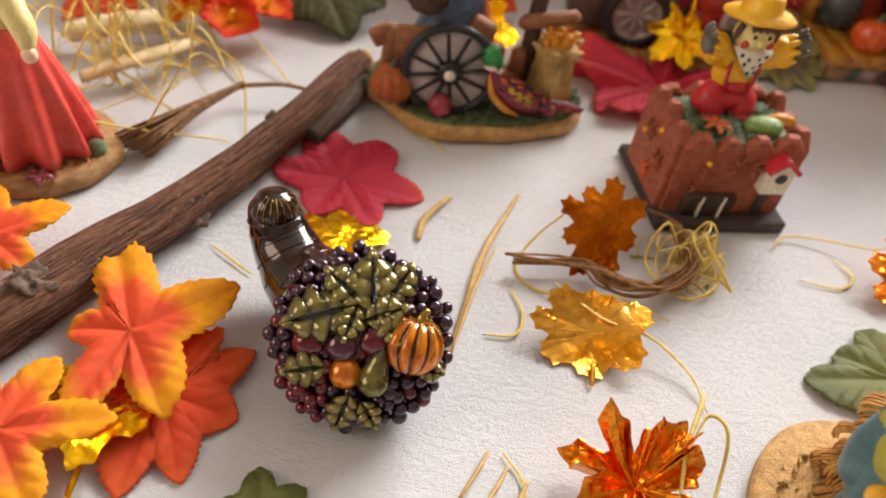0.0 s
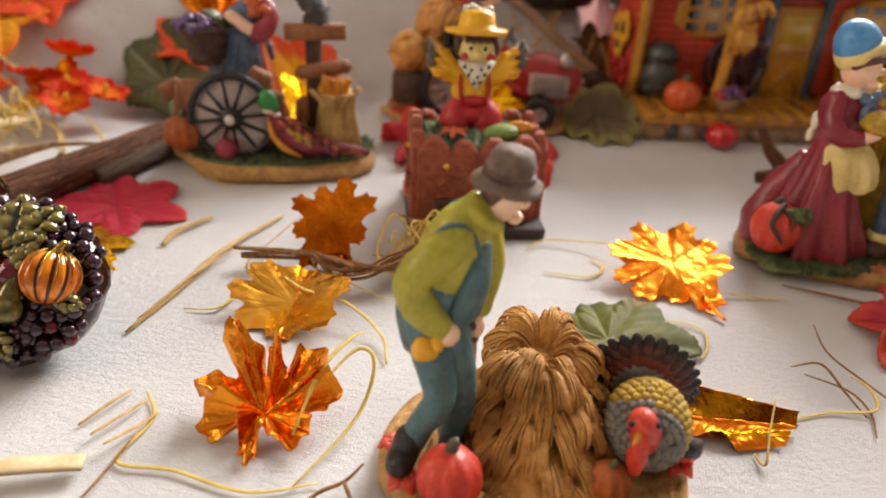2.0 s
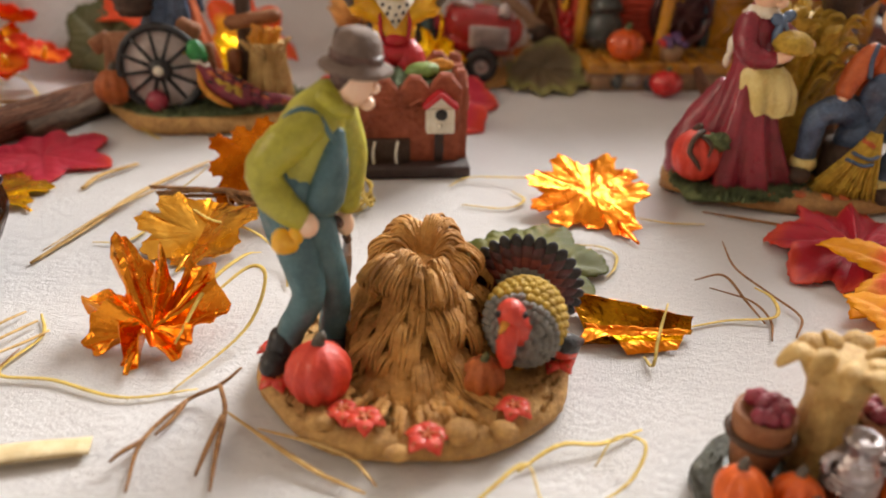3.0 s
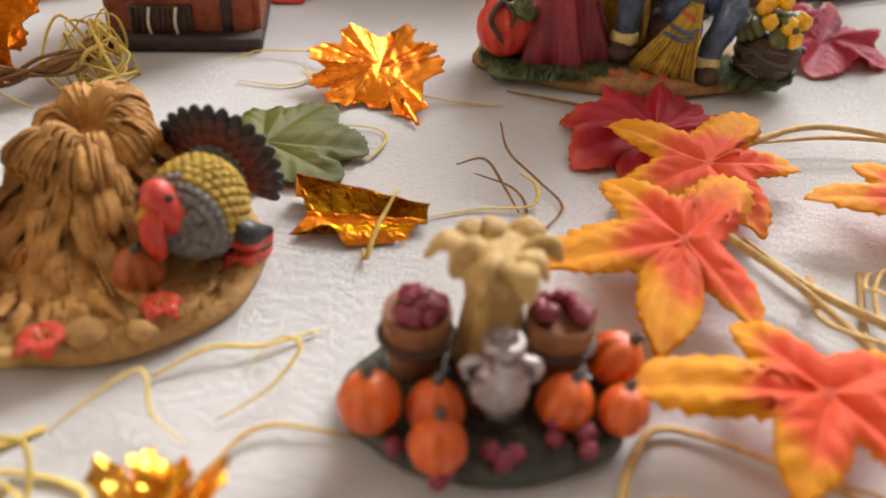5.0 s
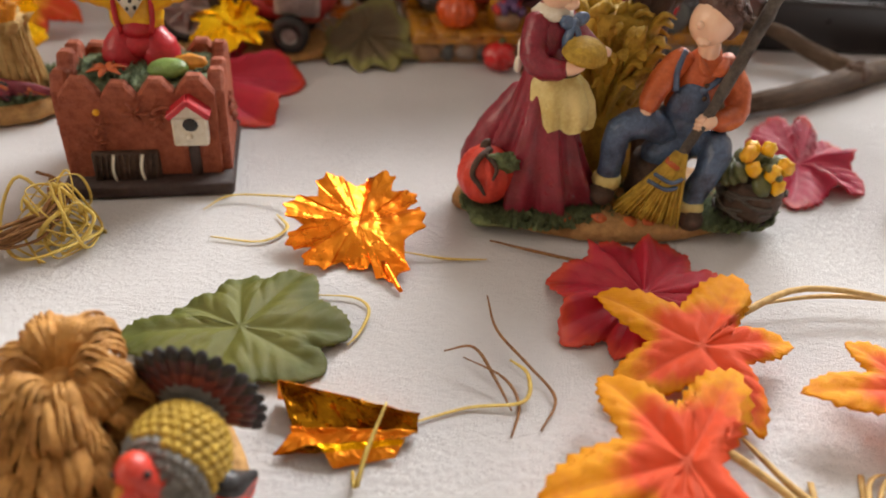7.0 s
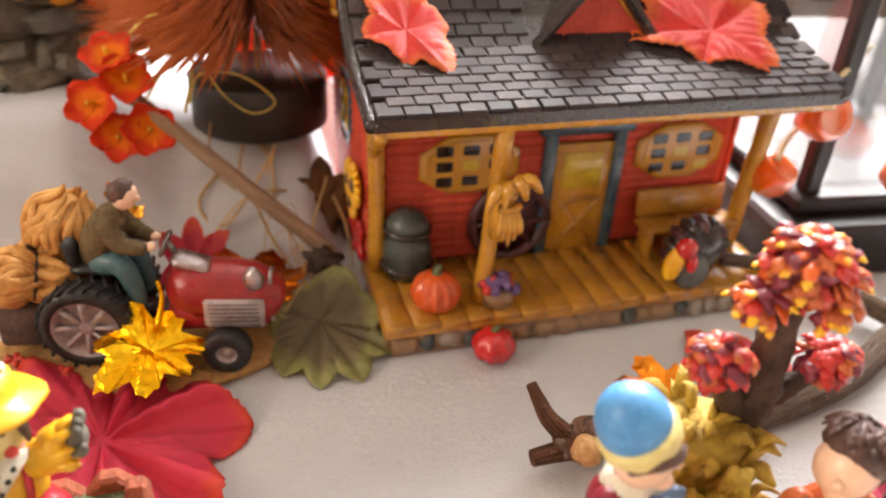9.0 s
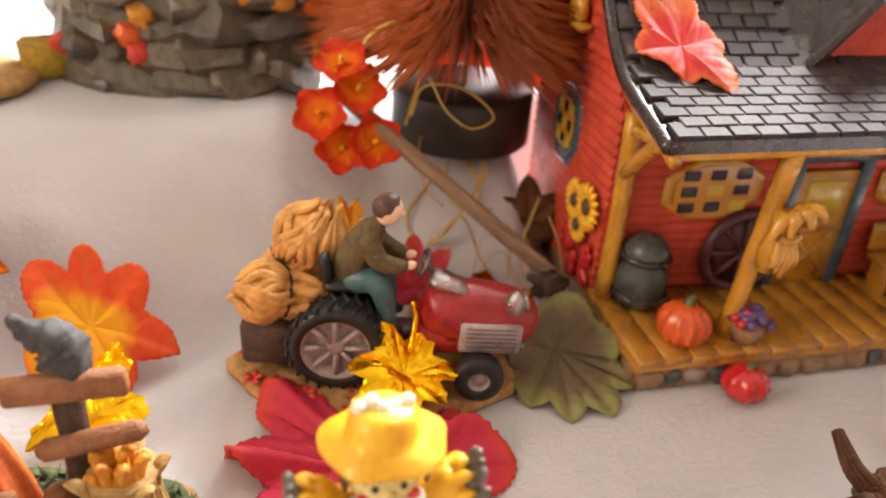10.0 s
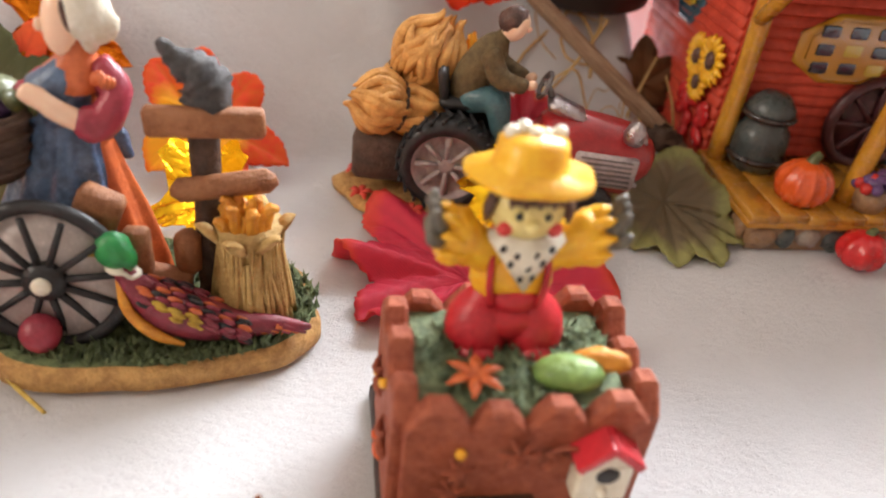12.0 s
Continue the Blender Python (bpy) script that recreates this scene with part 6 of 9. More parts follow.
    for s in (-1, 1):
        g.tube([(4.4 * s, -4.8, 45), (5.4 * s, -5.0, 50), (5.4 * s, -3.4, 56), (4.6 * s, 1.0, 59)], 1.0, 0, 8, 4, 0.6)
        g.tube([(5.5 * s, 0, 54.5), (9.5 * s, -1, 57), (13.4 * s, -2, 60)], [4.2, 4.4, 5.2], 1, 16, 4, nz=0.2, fr=0.6)
        for q in range(9):
            a = q * 0.7
            g.tube([(12.0 * s, -2 + 3.6 * math.cos(a), 59.0 + 4.2 * math.sin(a)), (14.4 * s, -2.4 + 4.4 * math.cos(a), 60 + 5.0 * math.sin(a)), (16.2 * s, -2.8 + 4.6 * math.cos(a), 60.6 + 5.2 * math.sin(a))], [1.5, 1.7, 0.3], 1, 7, 3, 0.6)
        g.ell((16.2 * s, -3, 61.4), (2.6, 3.4, 4.0), 3, (0, 12 * s, 0), nz=0.2)
        for q in range(4):
            g.tube([(16.2 * s, -5.4 + 1.6 * q, 63.0), (17.2 * s, -5.8 + 1.7 * q, 65.2 + 0.5 * (q % 3)), (17.4 * s, -6.4 + 1.8 * q, 66.8 + 0.8 * (q % 3))], [1.3, 1.25, 0.9], 3, 9, 4)
        g.tube([(16.0 * s, -5.6, 60), (17.6 * s, -7.0, 61.4), (18.2 * s, -7.4, 63)], [1.2, 1.2, 0.8], 3, 9, 4)
    g.ell((0, -1, 65.0), (7.2, 6.2, 6.4), 2).ell((0, -7.2, 64.4), (1.4, 1.3, 1.4), 2)
    for s in (-1, 1):
        g.ell((4.6 * s, -5.6, 63.0), (1.5, 0.8, 1.5), 7)
        g.ell((2.6 * s, -6.6, 66.2), (0.7, 0.5, 0.8), 5)
        g.tube([(6.2 * s, -2.6, 69), (7.4 * s, -3.0, 66), (7.6 * s, -3.2, 63)], [1.2, 1.1, 0.4], 6, 6, 3)
    for k in range(8):
        g.tube([(-4.2 + k * 1.2, -5.0, 70.5), (-4.3 + k * 1.25, -6.6, 69.2), (-4.4 + k * 1.28, -6.9, 68.0 + 0.5 * (k % 2))], [0.9, 0.8, 0.3], 6, 5, 3)
    g.add([(-7.2, -5.8, 60.8), (7.2, -5.8, 60.8), (0, -8.6, 51.0), (-7.0, -3, 61.2), (7.0, -3, 61.2), (0, -5.6, 51.2), (0, -8.6, 59.6)], [(0, 2, 6), (6, 2, 1), (0, 6, 4, 3), (6, 1, 4), (3, 5, 2, 0), (1, 2, 5, 4)], 4)
    for x, z in ((-4.6, 59.6), (-2.0, 58.6), (1.4, 58.9), (4.4, 59.6), (-2.9, 56.6), (0.2, 56.2), (2.9, 56.8), (-0.8, 53.8), (1.2, 54.0)):
        g.ell((x, -8.3 + abs(x) * 0.3, z), (0.65, 0.5, 0.85), 5, (0, 20, 0), 8, 6)
    g.lathe((0, 0.4, 71.0), [(0.0, -0.6), (10.6, -1.0), (11.8, -0.4), (11.8, 0.7), (7.2, 1.4), (6.7, 3.4), (6.3, 6.4), (4.6, 7.6), (0.0, 7.8)], 1, 34, 5, 0.05, turn=(-8, 0, 0))
    for k in range(5):
        g.ell((-4.4 + 2.2 * k, 1.0 + 0.8 * math.sin(k * 2.2), 78.8 + 0.5 * math.sin(k * 1.6)), (1.4, 1.4, 1.3), 4, nz=0.3)
    g.v = [(x - 2.6, y + 7, z - 0.5) for x, y, z in g.v]
    part("scarecrow", g, mt, ob, "scarecrow doll with yellow hat and red dungarees")
    return ob


planter()

# ---- the wheel and grape-picker figurine ----


def cart_figurine():
    ob = thing("cart_wheel_figurine", "resin figurine of a grape picker with wheel, signpost and pheasant", "figurine", (0.036, 0.272, 0.0), 3)
    part("base", oval(47.5, 27.5, 8, 0.95, 0.20, 2, 90), mats("sand"), ob, "tan earth edge of the base")
    part("turf", oval(46, 26.2, 8.8, 0.97, 0.18, 2, 90), mats("grass"), ob, "dark green painted turf")
    tagged(part("grass", Geo().tufts((0, -1), 44.5, 24.5, 9.0, 1900, 3.0, 0, 3), mats("grass"), ob), kind="stuff")
    w = part("wheel", Geo().tube([(17 * math.cos(a) - 14, -19 + 2.2 * math.sin(a), 25.5 + 17 * math.sin(a)) for a in np.linspace(0, 2 * math.pi, 33)], 1.7, 0, 8, 1), mats("black"), ob, "black wagon wheel rim")
    part("disc", Geo().lathe((-14, -18.4, 25.5), [(0, -0.6), (16.2, -0.6), (16.2, 0.6), (0, 0.6)], 0, 32, turn=(83, 0, 0)), mats("paledisc"), w, "pale mauve-grey wheel centre")
    for k in range(12):
        a = k * math.pi / 6 + 0.15
        part("spoke", Geo().tube([(-14 + 4 * math.cos(a), -20.4, 25.5 + 4 * math.sin(a)), (-14 + 16 * math.cos(a), -20.0, 25.5 + 16 * math.sin(a))], [0.9, 0.8], 0, 6, 2), mats("black"), w)
    part("hub", Geo().lathe((-14, -20.5, 25.5), [(0, 2.2), (1.0, 2.2), (2.2, 1.6), (4.6, 1.0), (4.8, -1)], 0, 18, turn=(88, 0, 0)), mats("black"), w)
    part("hub_cap", Geo().ell((-14, -22.6, 25.5), (2.2, 1.6, 2.2)), mats("white"), w, "pale hub cap")
    part("pumpkin", Geo().pumpkin((-35, -17, 17), 8.6, 0, 1, 0.9, 10, (0, 0, 20), 0.3), mats("pumpbrown", "stem"), ob, "dull orange pumpkin")
    part("apple", Geo().ell((-16, -23.5, 13), 4.6, 0, ribs=3, rib=0.05, u=18), mats("wine"), ob, "dark red apple")
    for c, s, tr in (((-36, -8, 26), (7, 5, 24), (0, 6, 10)), ((-40, -8, 34), (9, 4, 7), (0, -30, 0)), ((-4, -8, 38), (10, 6, 12), (0, 24, 0)), ((4, -9, 26), (6, 5, 18), (0, 0, 0)), ((8, -7, 20), (14, 6, 6), (0, 12, 0)), ((-20, -9, 30), (30, 4, 18), (0, 0, 0))):
        part("plank", Geo().box(c, s, 0, tr, 0.2, 0.5, 0.3), mats("plank"), ob)
    # the figure of the picker, one mesh
    g = Geo()
    mt = mats("denim", "rust", "wine", "skin", "white", "hair")
    gown(g, [(52, -10, 3, 7.2, 5.8), (44, -10, 3, 9.5, 7.6), (32, -9.5, 3, 12.5, 10), (20, -9, 3, 14.6, 11.6), (8, -8.5, 3, 15.4, 12.2)], 1, 90, 8, 0.12)
    gown(g, [(56, -13, 0, 8.8, 7.4), (50, -13.2, 0, 9.2, 7.8), (42, -13.6, 0, 11.4, 9.6), (34, -14, 0, 13.6, 11.4), (27, -14.4, 0, 14.6, 12.2), (22, -14.6, 0, 14.2, 12)], 0, 120, 9, 0.13, 1.0)
    g.tube([(-5, 5, 53), (-2, 7, 50), (0, 7, 45)], [2.0, 2.6, 1.6], 0, 10, 4, nz=0.3).ell((-4, 6, 54), (3, 2.4, 2.6), 0, nz=0.3)
    for k in range(9):
        g.ell((-6.0 + 1.1 * k, -6.2 + 0.8 * abs(k - 4), 66.5 - 0.45 * abs(k - 3)), (1.2, 1.6, 1.5), 1, nz=0.3)
    g.ell((-11, 3, 53), (9, 7, 11), 1, nz=0.08).ell((-14.0, -1.2, 60), (8.2, 6.6, 9.5), 0)
    g.tube([(-4, 0, 66), (1.0, -2, 62.5), (-1.5, -6, 57.5), (-6.0, -7.8, 57.5)], [4.2, 4.4, 4.2, 3.6], 2, 12, 4, nz=0.15, fr=0.4)
    g.tube([(-5.5, -7.8, 57.5), (-12.5, -9.5, 60.5), (-19, -9.5, 64)], [2.5, 2.3, 1.8], 3, 10, 4)
    g.tube([(-15, 4, 65), (-19, 0, 61), (-21, -3, 62)], [4.2, 4, 2.4], 2, 10, 4)
    g.lathe((-11.5, 1.0, 63.0), [(8.6, 0), (7.4, 3), (5.0, 7), (4.0, 11)], 1, 20, 5, 0.12)
    g.ell((-15.0, -0.5, 76.0), (6.0, 5.8, 7.0), 3).ell((-21.2, -2.2, 75.5), (1.5, 1.3, 1.4), 3)
    g.tube([(-18.0, -1.0, 82.5), (-13.0, 0.0, 81.0), (-8.0, 0.8, 78), (-4.0, 1.4, 76.2), (-0.5, 1.6, 75.2)], [1.6, 5.6, 6.8, 5.4, 2.6], 4, 16, 5, nz=0.2, fr=0.4)
    g.tube([(-11.0, 0.8, 71), (-8.5, 1.0, 73), (-7.0, 1.0, 77)], [2.4, 4.2, 4.4], 4, 14, 4, nz=0.15, fr=0.4)
    g.ell((-12.2, -4.4, 78.0), (1.6, 1.8, 3.4), 5, (0, -24, 0))
    lean = ((8, 0.0), (30, 0.8), (60, 3.5), (70, 6.5), (90, 8.5))
    slim = ((8, 1.0), (34, 0.95), (50, 0.80), (64, 0.76), (70, 0.66), (90, 0.66))
    g.v = [(-13 + (x + 13) * (lerp_table(slim, z) if x > -17 or z > 66 else 1.0) + lerp_table(lean, z), y * lerp_table(slim, z), z + 0.05 * max(0.0, z - 30)) for x, y, z in g.v]
    part("picker_figure", g, mt, ob, "woman figure in blue apron and white kerchief")
    b = part("basket", Geo().lathe((-24.5, -6, 45.5), [(6, 0), (7.4, 4), (8.5, 10), (9.4, 15.5), (8.6, 15.7), (7, 13)], 0, 30, 15, 0.05), mats("darkwood"), ob, "dark woven grape basket")
    for k in range(4):
        part("hoop", Geo().tube([(-24.5 + (7.2 + k * 0.8) * math.cos(a), -6 + (7.2 + k * 0.8) * math.sin(a), 48.5 + 3.8 * k) for a in np.linspace(0, 2 * math.pi, 25)], 0.8, 0, 6, 1), mats("darkwood"), b)
    rnd = random.Random(2)
    for k in range(46):
        a, q = rnd.uniform(0, 6.28), math.sqrt(rnd.random())
        part("grape", Geo().ell((-27.5 + 7.6 * q * math.cos(a), -8 + 8.0 * q * math.sin(a), 60.5 + 4.5 * (1 - q) + rnd.uniform(-1, 1)), rnd.uniform(1.5, 2.0), 0, u=10, v=7), mats("plum"), b)
    for k in range(5):
        part("vine_leaf", Geo().ell((-22.5 + 2.6 * k, -3.5 + 2 * math.sin(k * 2), 63 + 1.5 * math.cos(k)), (4, 3, 1.2), 0, (30 * k, 25, 40 * k), nz=0.3), mats("greenstem"), b)
    # signpost with a crow-like stump
    p = part("signpost", Geo().tube([(18, 0, 8), (18.5, 0, 34), (19, 0.5, 62)], [3.6, 3.4, 3.2], 0, 10, 4, nz=0.25, fr=0.4), mats("darkwood"), ob, "dark wooden signpost")
    part("cap", Geo().tube([(19, 0.5, 58), (20.4, 0.5, 65), (18.6, 0.5, 69), (14.6, 0, 72), (11.6, 0, 75.5)], [4.4, 5.2, 4.8, 2.8, 1.2], 0, 16, 7, nz=0.4, fr=0.8), mats("slatecap"), p, "rough dark pointed post top")
    part("board", Geo().box((20.0, -3, 59.5), (25.5, 4, 6.6), 0, (0, -2, 2), 0.2, 0.5, 0.25), mats("plank"), p, "blank brown sign board")
    part("rail", Geo().box((23, -3, 44), (24, 5, 6), 0, (0, -10, 2), 0.4, 0.8, 0.3), mats("plank"), p)
    part("block", Geo().box((14, -4, 26), (6, 6, 12), 0, (0, 0, 0), 0.3, 0.6, 0.3), mats("plank"), p)
    s = part("corn_sheaf", Geo().lathe((28.5, -4, 8), [(10, 0), (8.6, 8), (6.6, 18), (6.4, 22), (8.0, 27)], 0, 60, 17, 0.12), mats("palehay"), ob, "tied pale corn sheaf")
    g = Geo()
    for k in range(150):
        a, q, z = rnd.uniform(0, 6.28), rnd.uniform(0.94, 1.06), rnd.uniform(0, 9)
        da = a + rnd.uniform(-0.15, 0.15)
        g.tube([(28.5 + math.cos(b) * r * q, -4 + math.sin(b) * r * q, 8 + z + h) for b, r, h in ((da, lerp_table(((0, 10.2), (8, 8.9), (18, 7.0)), z), 0), (a, lerp_table(((0, 8.9), (8, 7.4), (18, 6.7)), z), 9), (a, lerp_table(((0, 7.0), (8, 7.4), (10, 8.2)), z), 18))], [0.6, 0.6, 0.4], 0, 4, 3)
    tagged(part("straw", g, mats("palehay"), s, "pale straw stems of the sheaf"), kind="stuff")
    for k in range(15):
        a, q = k * 2.4, 1.2 + 4.6 * math.sqrt(k / 15)
        part("ear", Geo().tube([(28 + q * 0.7 * math.cos(a), -5 + q * 0.6 * math.sin(a), 32), (28 + q * math.cos(a), -5 + q * 0.9 * math.sin(a), 38 + 2.0 * math.sin(k * 2)), (28 + q * 1.35 * math.cos(a), -5 + q * 1.2 * math.sin(a), 42 - 0.5 * q + 2.0 * math.sin(k * 2))], [1.3, 1.6, 0.9], 0, 10, 4, nz=0.5, fr=1.3), mats("corn"), s, "yellow corn ear")
    for k in range(6):
        a = k * 1.05 + 0.3
        part("husk", Geo().tube([(28 + 5 * math.cos(a), -5 + 5 * math.sin(a), 30), (28 + 9 * math.cos(a), -5 + 9 * math.sin(a), 35), (28 + 11.5 * math.cos(a), -5 + 11.5 * math.sin(a), 36.5)], [2.2, 2.4, 0.4], 0, 7, 4, 0.5), mats("palehay"), s)
    # the pheasant, one mesh
    g = Geo()
    g.tube([(3, -19, 29), (6, -19, 24), (12, -19, 18.5), (20, -18, 15), (27, -17, 13.5), (36, -15, 12.5), (43, -14, 11.5)], [3.0, 4.0, 6.0, 5.6, 3.8, 2.4, 0.9], 0, 14, 5)
    g.tube([(1.5, -20.5, 27), (3.5, -23.0, 20), (9, -24.5, 14.5), (15, -24.2, 11.5)], [0.6, 1.4, 1.5, 0.6], 3, 10, 4)
    g.ell((1.5, -18.6, 34), (4.6, 4.0, 4.6), 1).ell((2.6, -18.6, 29.6), (4.0, 3.8, 1.4), 2).tube([(-2, -19, 33.5), (-4.4, -19.4, 32.6)], [1.2, 0.3], 4, 6, 2)
    rnd = random.Random(9)
    for j in range(7):
        for k in range(11):
            t = j / 6
            cx, cz, rr = 7 + 21 * t, 23.5 - 10.0 * t, lerp_table(((0, 4.8), (0.35, 6.2), (0.7, 4.8), (1.0, 3.6)), t)
            a = radians(150 + k * 16)
            g.ell((cx + 0.8 * (k % 2), -18.4 + rr * math.cos(a) * -1.0 * (1 if a else 1), cz - rr * math.sin(a) * 0.2 + rr * 0.55 * math.sin(a * 0.5 + 0.8)), (2.0, 0.5, 0.8), rnd.choice((0, 5, 6, 0)), (0, 28, 0), 7, 5)
            g.ell((cx + 0.8 * (k % 2), -19 - rr * 0.90 * math.cos(radians(-70 + 15 * k)), cz + rr * 0.90 * math.sin(radians(-70 + 15 * k))), (1.9, 0.6, 0.9), 4 if 1 <= j <= 3 and k < 7 and (j + k) % 5 else rnd.choice((0, 6, 5, 0)), (0, 28, 0), 7, 5)
    for k in range(9):
        g.tube([(24 + k * 1.6, -19.6 + 0.4 * k, 14.5 - 0.2 * k), (28 + k * 1.8, -20 + 0.6 * k, 12.0 - 0.2 * k)], [1.2, 0.4], 6 if k % 2 else 0, 6, 2)
    g.v = [(x, -19 + (y + 19) * 0.80, z - 0.5 - 0.12 * max(0.0, z - 16) * (1 if x > 4 else 0)) for x, y, z in g.v]
    part("pheasant_figure", g, mats("mulberry", "emerald", "white", "corn", "ochre", "black", "rust"), ob, "pheasant figure with green head")

    for ch in ob.children:
        if ch.name.split(".")[0] in ("wheel", "pheasant_figure", "apple", "pumpkin"):
            ch.location.y += 0.003


cart_figurine()

# ---- the haystack, farmer and turkey figurine ----


def haystack_figurine():
    ob = thing("haystack_figurine", "resin figurine of a farmer, haystack, turkey and pumpkins", "figurine", (0.1395, 0.0905, 0.0))
    part("base", oval(37, 33, 6, 0.93, 0.08, 5), mats("sand"), ob, "sandy straw-strewn base")
    tagged(part("straw_litter", Geo().tufts((0, -4), 34, 28, 6, 420, 2.8, 0, 8), mats("sand"), ob), kind="stuff")
    body = Geo().lathe((0.5, 10, 4), [(11, 0), (9.5, 8), (8.5, 15), (8, 19), (9, 20.5), (8, 22), (0, 21)], 0, 40, 9, 0.04, sy=1.05).ell((0, -5, 6), (11, 16, 7), 0, (0, 0, 0), 20, 12, 0.15, 0.2)
    h = part("haystack", body, mats("hay"), ob, "golden layered haystack")
    rnd = random.Random(5)
    # shaggy tiers of straw: locks of loose fibres that hang out over the tier below
    g = Geo()
    for j in range(5):
        z, cy = 23.0 - 3.9 * j, 10.5 - 2.4 * j
        rx, ry = 8.4 + 1.2 * j, 8.2 + 2.75 * j
        cnt = int(2 * math.pi * 0.5 * (rx + ry + 6) / 4.6)
        for k in range(cnt):
            a = 2 * math.pi * (k + 0.5 * (j % 2)) / cnt + rnd.uniform(-0.10, 0.10)
            ca, sa = math.cos(a), math.sin(a)
            if sa > 0.75:
                continue
            ln, sway, bend = rnd.uniform(5.5, 8.5), rnd.uniform(-2.4, 2.4), rnd.uniform(-1.2, 1.2)
            drop, out = rnd.uniform(-1.6, 1.0), rnd.uniform(-1.6, 2.0)
            for w in range(8):
                t = (w - 3.5) / 3.5
                y, lift = t * 1.9, rnd.uniform(-0.3, 0.3) + 0.9 * (1 - t * t)
                e, wave = ln * (1 - 0.12 * t * t) * rnd.uniform(0.86, 1.08), rnd.uniform(-0.25, 0.25)
                fib = ((-2.0, 0.7, 0, 2.0), (1.4 + lift, 0.9, 0.1, 1.6), (4.4 + out + lift, 1.0, 0.4, -0.14 * e), (6.0 + 1.2 * out + lift, 1.05, 0.9 + 0.2 * bend, -0.58 * e), (5.6 + 1.2 * out + lift, 0.85, 1.0 + 0.3 * bend, -e))
                g.tube([(0.5 + ca * (rx + o) - sa * (y * f + wave + sway * w2), cy + sa * (ry + o) + ca * (y * f + wave + sway * w2), max(5.4, z + drop + dz)) for o, f, w2, dz in fib], [0.22, 0.30, 0.34, 0.34, 0.24], 0, 5, 2)
    tagged(part("straw_thatch", g, mats("hay"), h, "overlapping moulded straw locks"), kind="stuff")
    # the crown: fibres that rise out of a hollow and fall over the edge in lobes
    g = Geo()
    lobes = [(i * 2 * math.pi / 9 + rnd.uniform(-0.26, 0.26), rnd.uniform(0.74, 1.12), rnd.uniform(-2.8, 1.8)) for i in range(9)]
    for a0, size, up_ in lobes:
        for layer in range(2):
            for w in range(21):
                t = (w - 10) / 10 + rnd.uniform(-0.04, 0.04)
                a = a0 + 0.46 * t + rnd.uniform(-0.015, 0.015) + 0.16 * layer
                dome = math.sqrt(max(0.05, 1 - 0.9 * t * t))
                q = (12.0 + 4.6 * dome) * size * (1.0 - 0.26 * layer) * rnd.uniform(0.97, 1.03)
                top = 26.0 + 4.2 * dome + up_ + 1.2 * layer + 1.2 * math.sin(a) + rnd.uniform(-0.7, 0.7)
                ca, sa = math.cos(a), math.sin(a)
                tw = -1.2 * t * dome
                line = ((1.5, 0, 23.0), (q * 0.32, 0, top - 2.6), (q * 0.62, 0.3 * tw, top), (q * 0.88, tw, top - 1.8), (q * 0.99, 1.4 * tw, top - 4.4), (q * 0.90, 1.8 * tw, top - 6.6 * (1 - 0.4 * layer)))
                g.tube([(1.0 + ca * x - sa * y, 12.0 + sa * x + ca * y, z) for x, y, z in line], [0.24, 0.32, 0.37, 0.37, 0.36, 0.24], 0, 5, 3)
    tagged(part("straw_crown", g, mats("hay"), h, "flared straw top in soft lobes"), kind="stuff")
    g = Geo()
    for k in range(90):
        a = rnd.uniform(-2.6, -0.6)
        q = rnd.uniform(14, 27)
        g.tube([(-1 + math.cos(a) * q * 0.8, 0 + math.sin(a) * q * 0.9, 10 - q * 0.10), (-1 + math.cos(a) * (q + 5), math.sin(a) * (q + 4), 8.4 - q * 0.10)], [1.1, 0.5], 0, 5, 2, 0.7)
    tagged(part("loose_straw", g, mats("hay"), h, "straw spilling down the front"), kind="stuff")
    part("pumpkin", Geo().pumpkin((-20, -17, 12), 7.4, 0, 1, 0.98, 10, (-8, 0, 0), 0.3), mats("pumpred", "stem"), ob, "tall red pumpkin")
    part("pumpkin", Geo().pumpkin((15.5, -12.5, 9.0), 5.2, 0, 1, 0.95, 9, (0, 0, 0), 0.25), mats("pumpbrown", "greenstem"), ob, "small orange pumpkin")
    for c, r in (((-30, -14, 7), 4.4), ((-14, -24, 7), 4.0), ((-9, -26.5, 7.2), 4.4), ((4, -30, 6.2), 5.0), ((22, -21, 7.2), 4.2), ((-33, -3, 7), 4.0), ((33, -4, 7), 4.4)):
        g = Geo()
        for k in range(5):
            a = k * 1.257 + c[0]
            d, s = Vector((math.cos(a), math.sin(a), 0)), Vector((-math.sin(a), math.cos(a), 0))
            m = Vector(c)
            g.tube([m + Vector((0, 0, 0.6)), m + d * r * 0.55 + Vector((0, 0, 1.3)), m + d * r], [0.7, r * 0.46, 0.3], 0, 9, 3, 0.3)
            g.tube([m + Vector((0, 0, 1.6)), m + d * r * 0.85 + Vector((0, 0, 1.4))], [0.5, 0.25], 1, 5, 3)
        part("fallen_leaf", g, mats("pumpred", "rust"), ob, "moulded red leaf")
    for c, r in (((-18, -26, 6.4), 3.2), ((11, -28, 6.4), 3.6), ((-2, -33, 5), 2.6), ((20, -26, 6), 2.8)):
        part("pebble", Geo().ell(c, (r, r * 0.8, r * 0.7), 0, nz=0.3), mats("sand"), ob, "tan pebble")
    # the farmer, one mesh: he bends forward over a sickle
    g = Geo()
    mt = mats("teal", "lime", "skin", "felt", "black", "yellow", "silver", "hair")
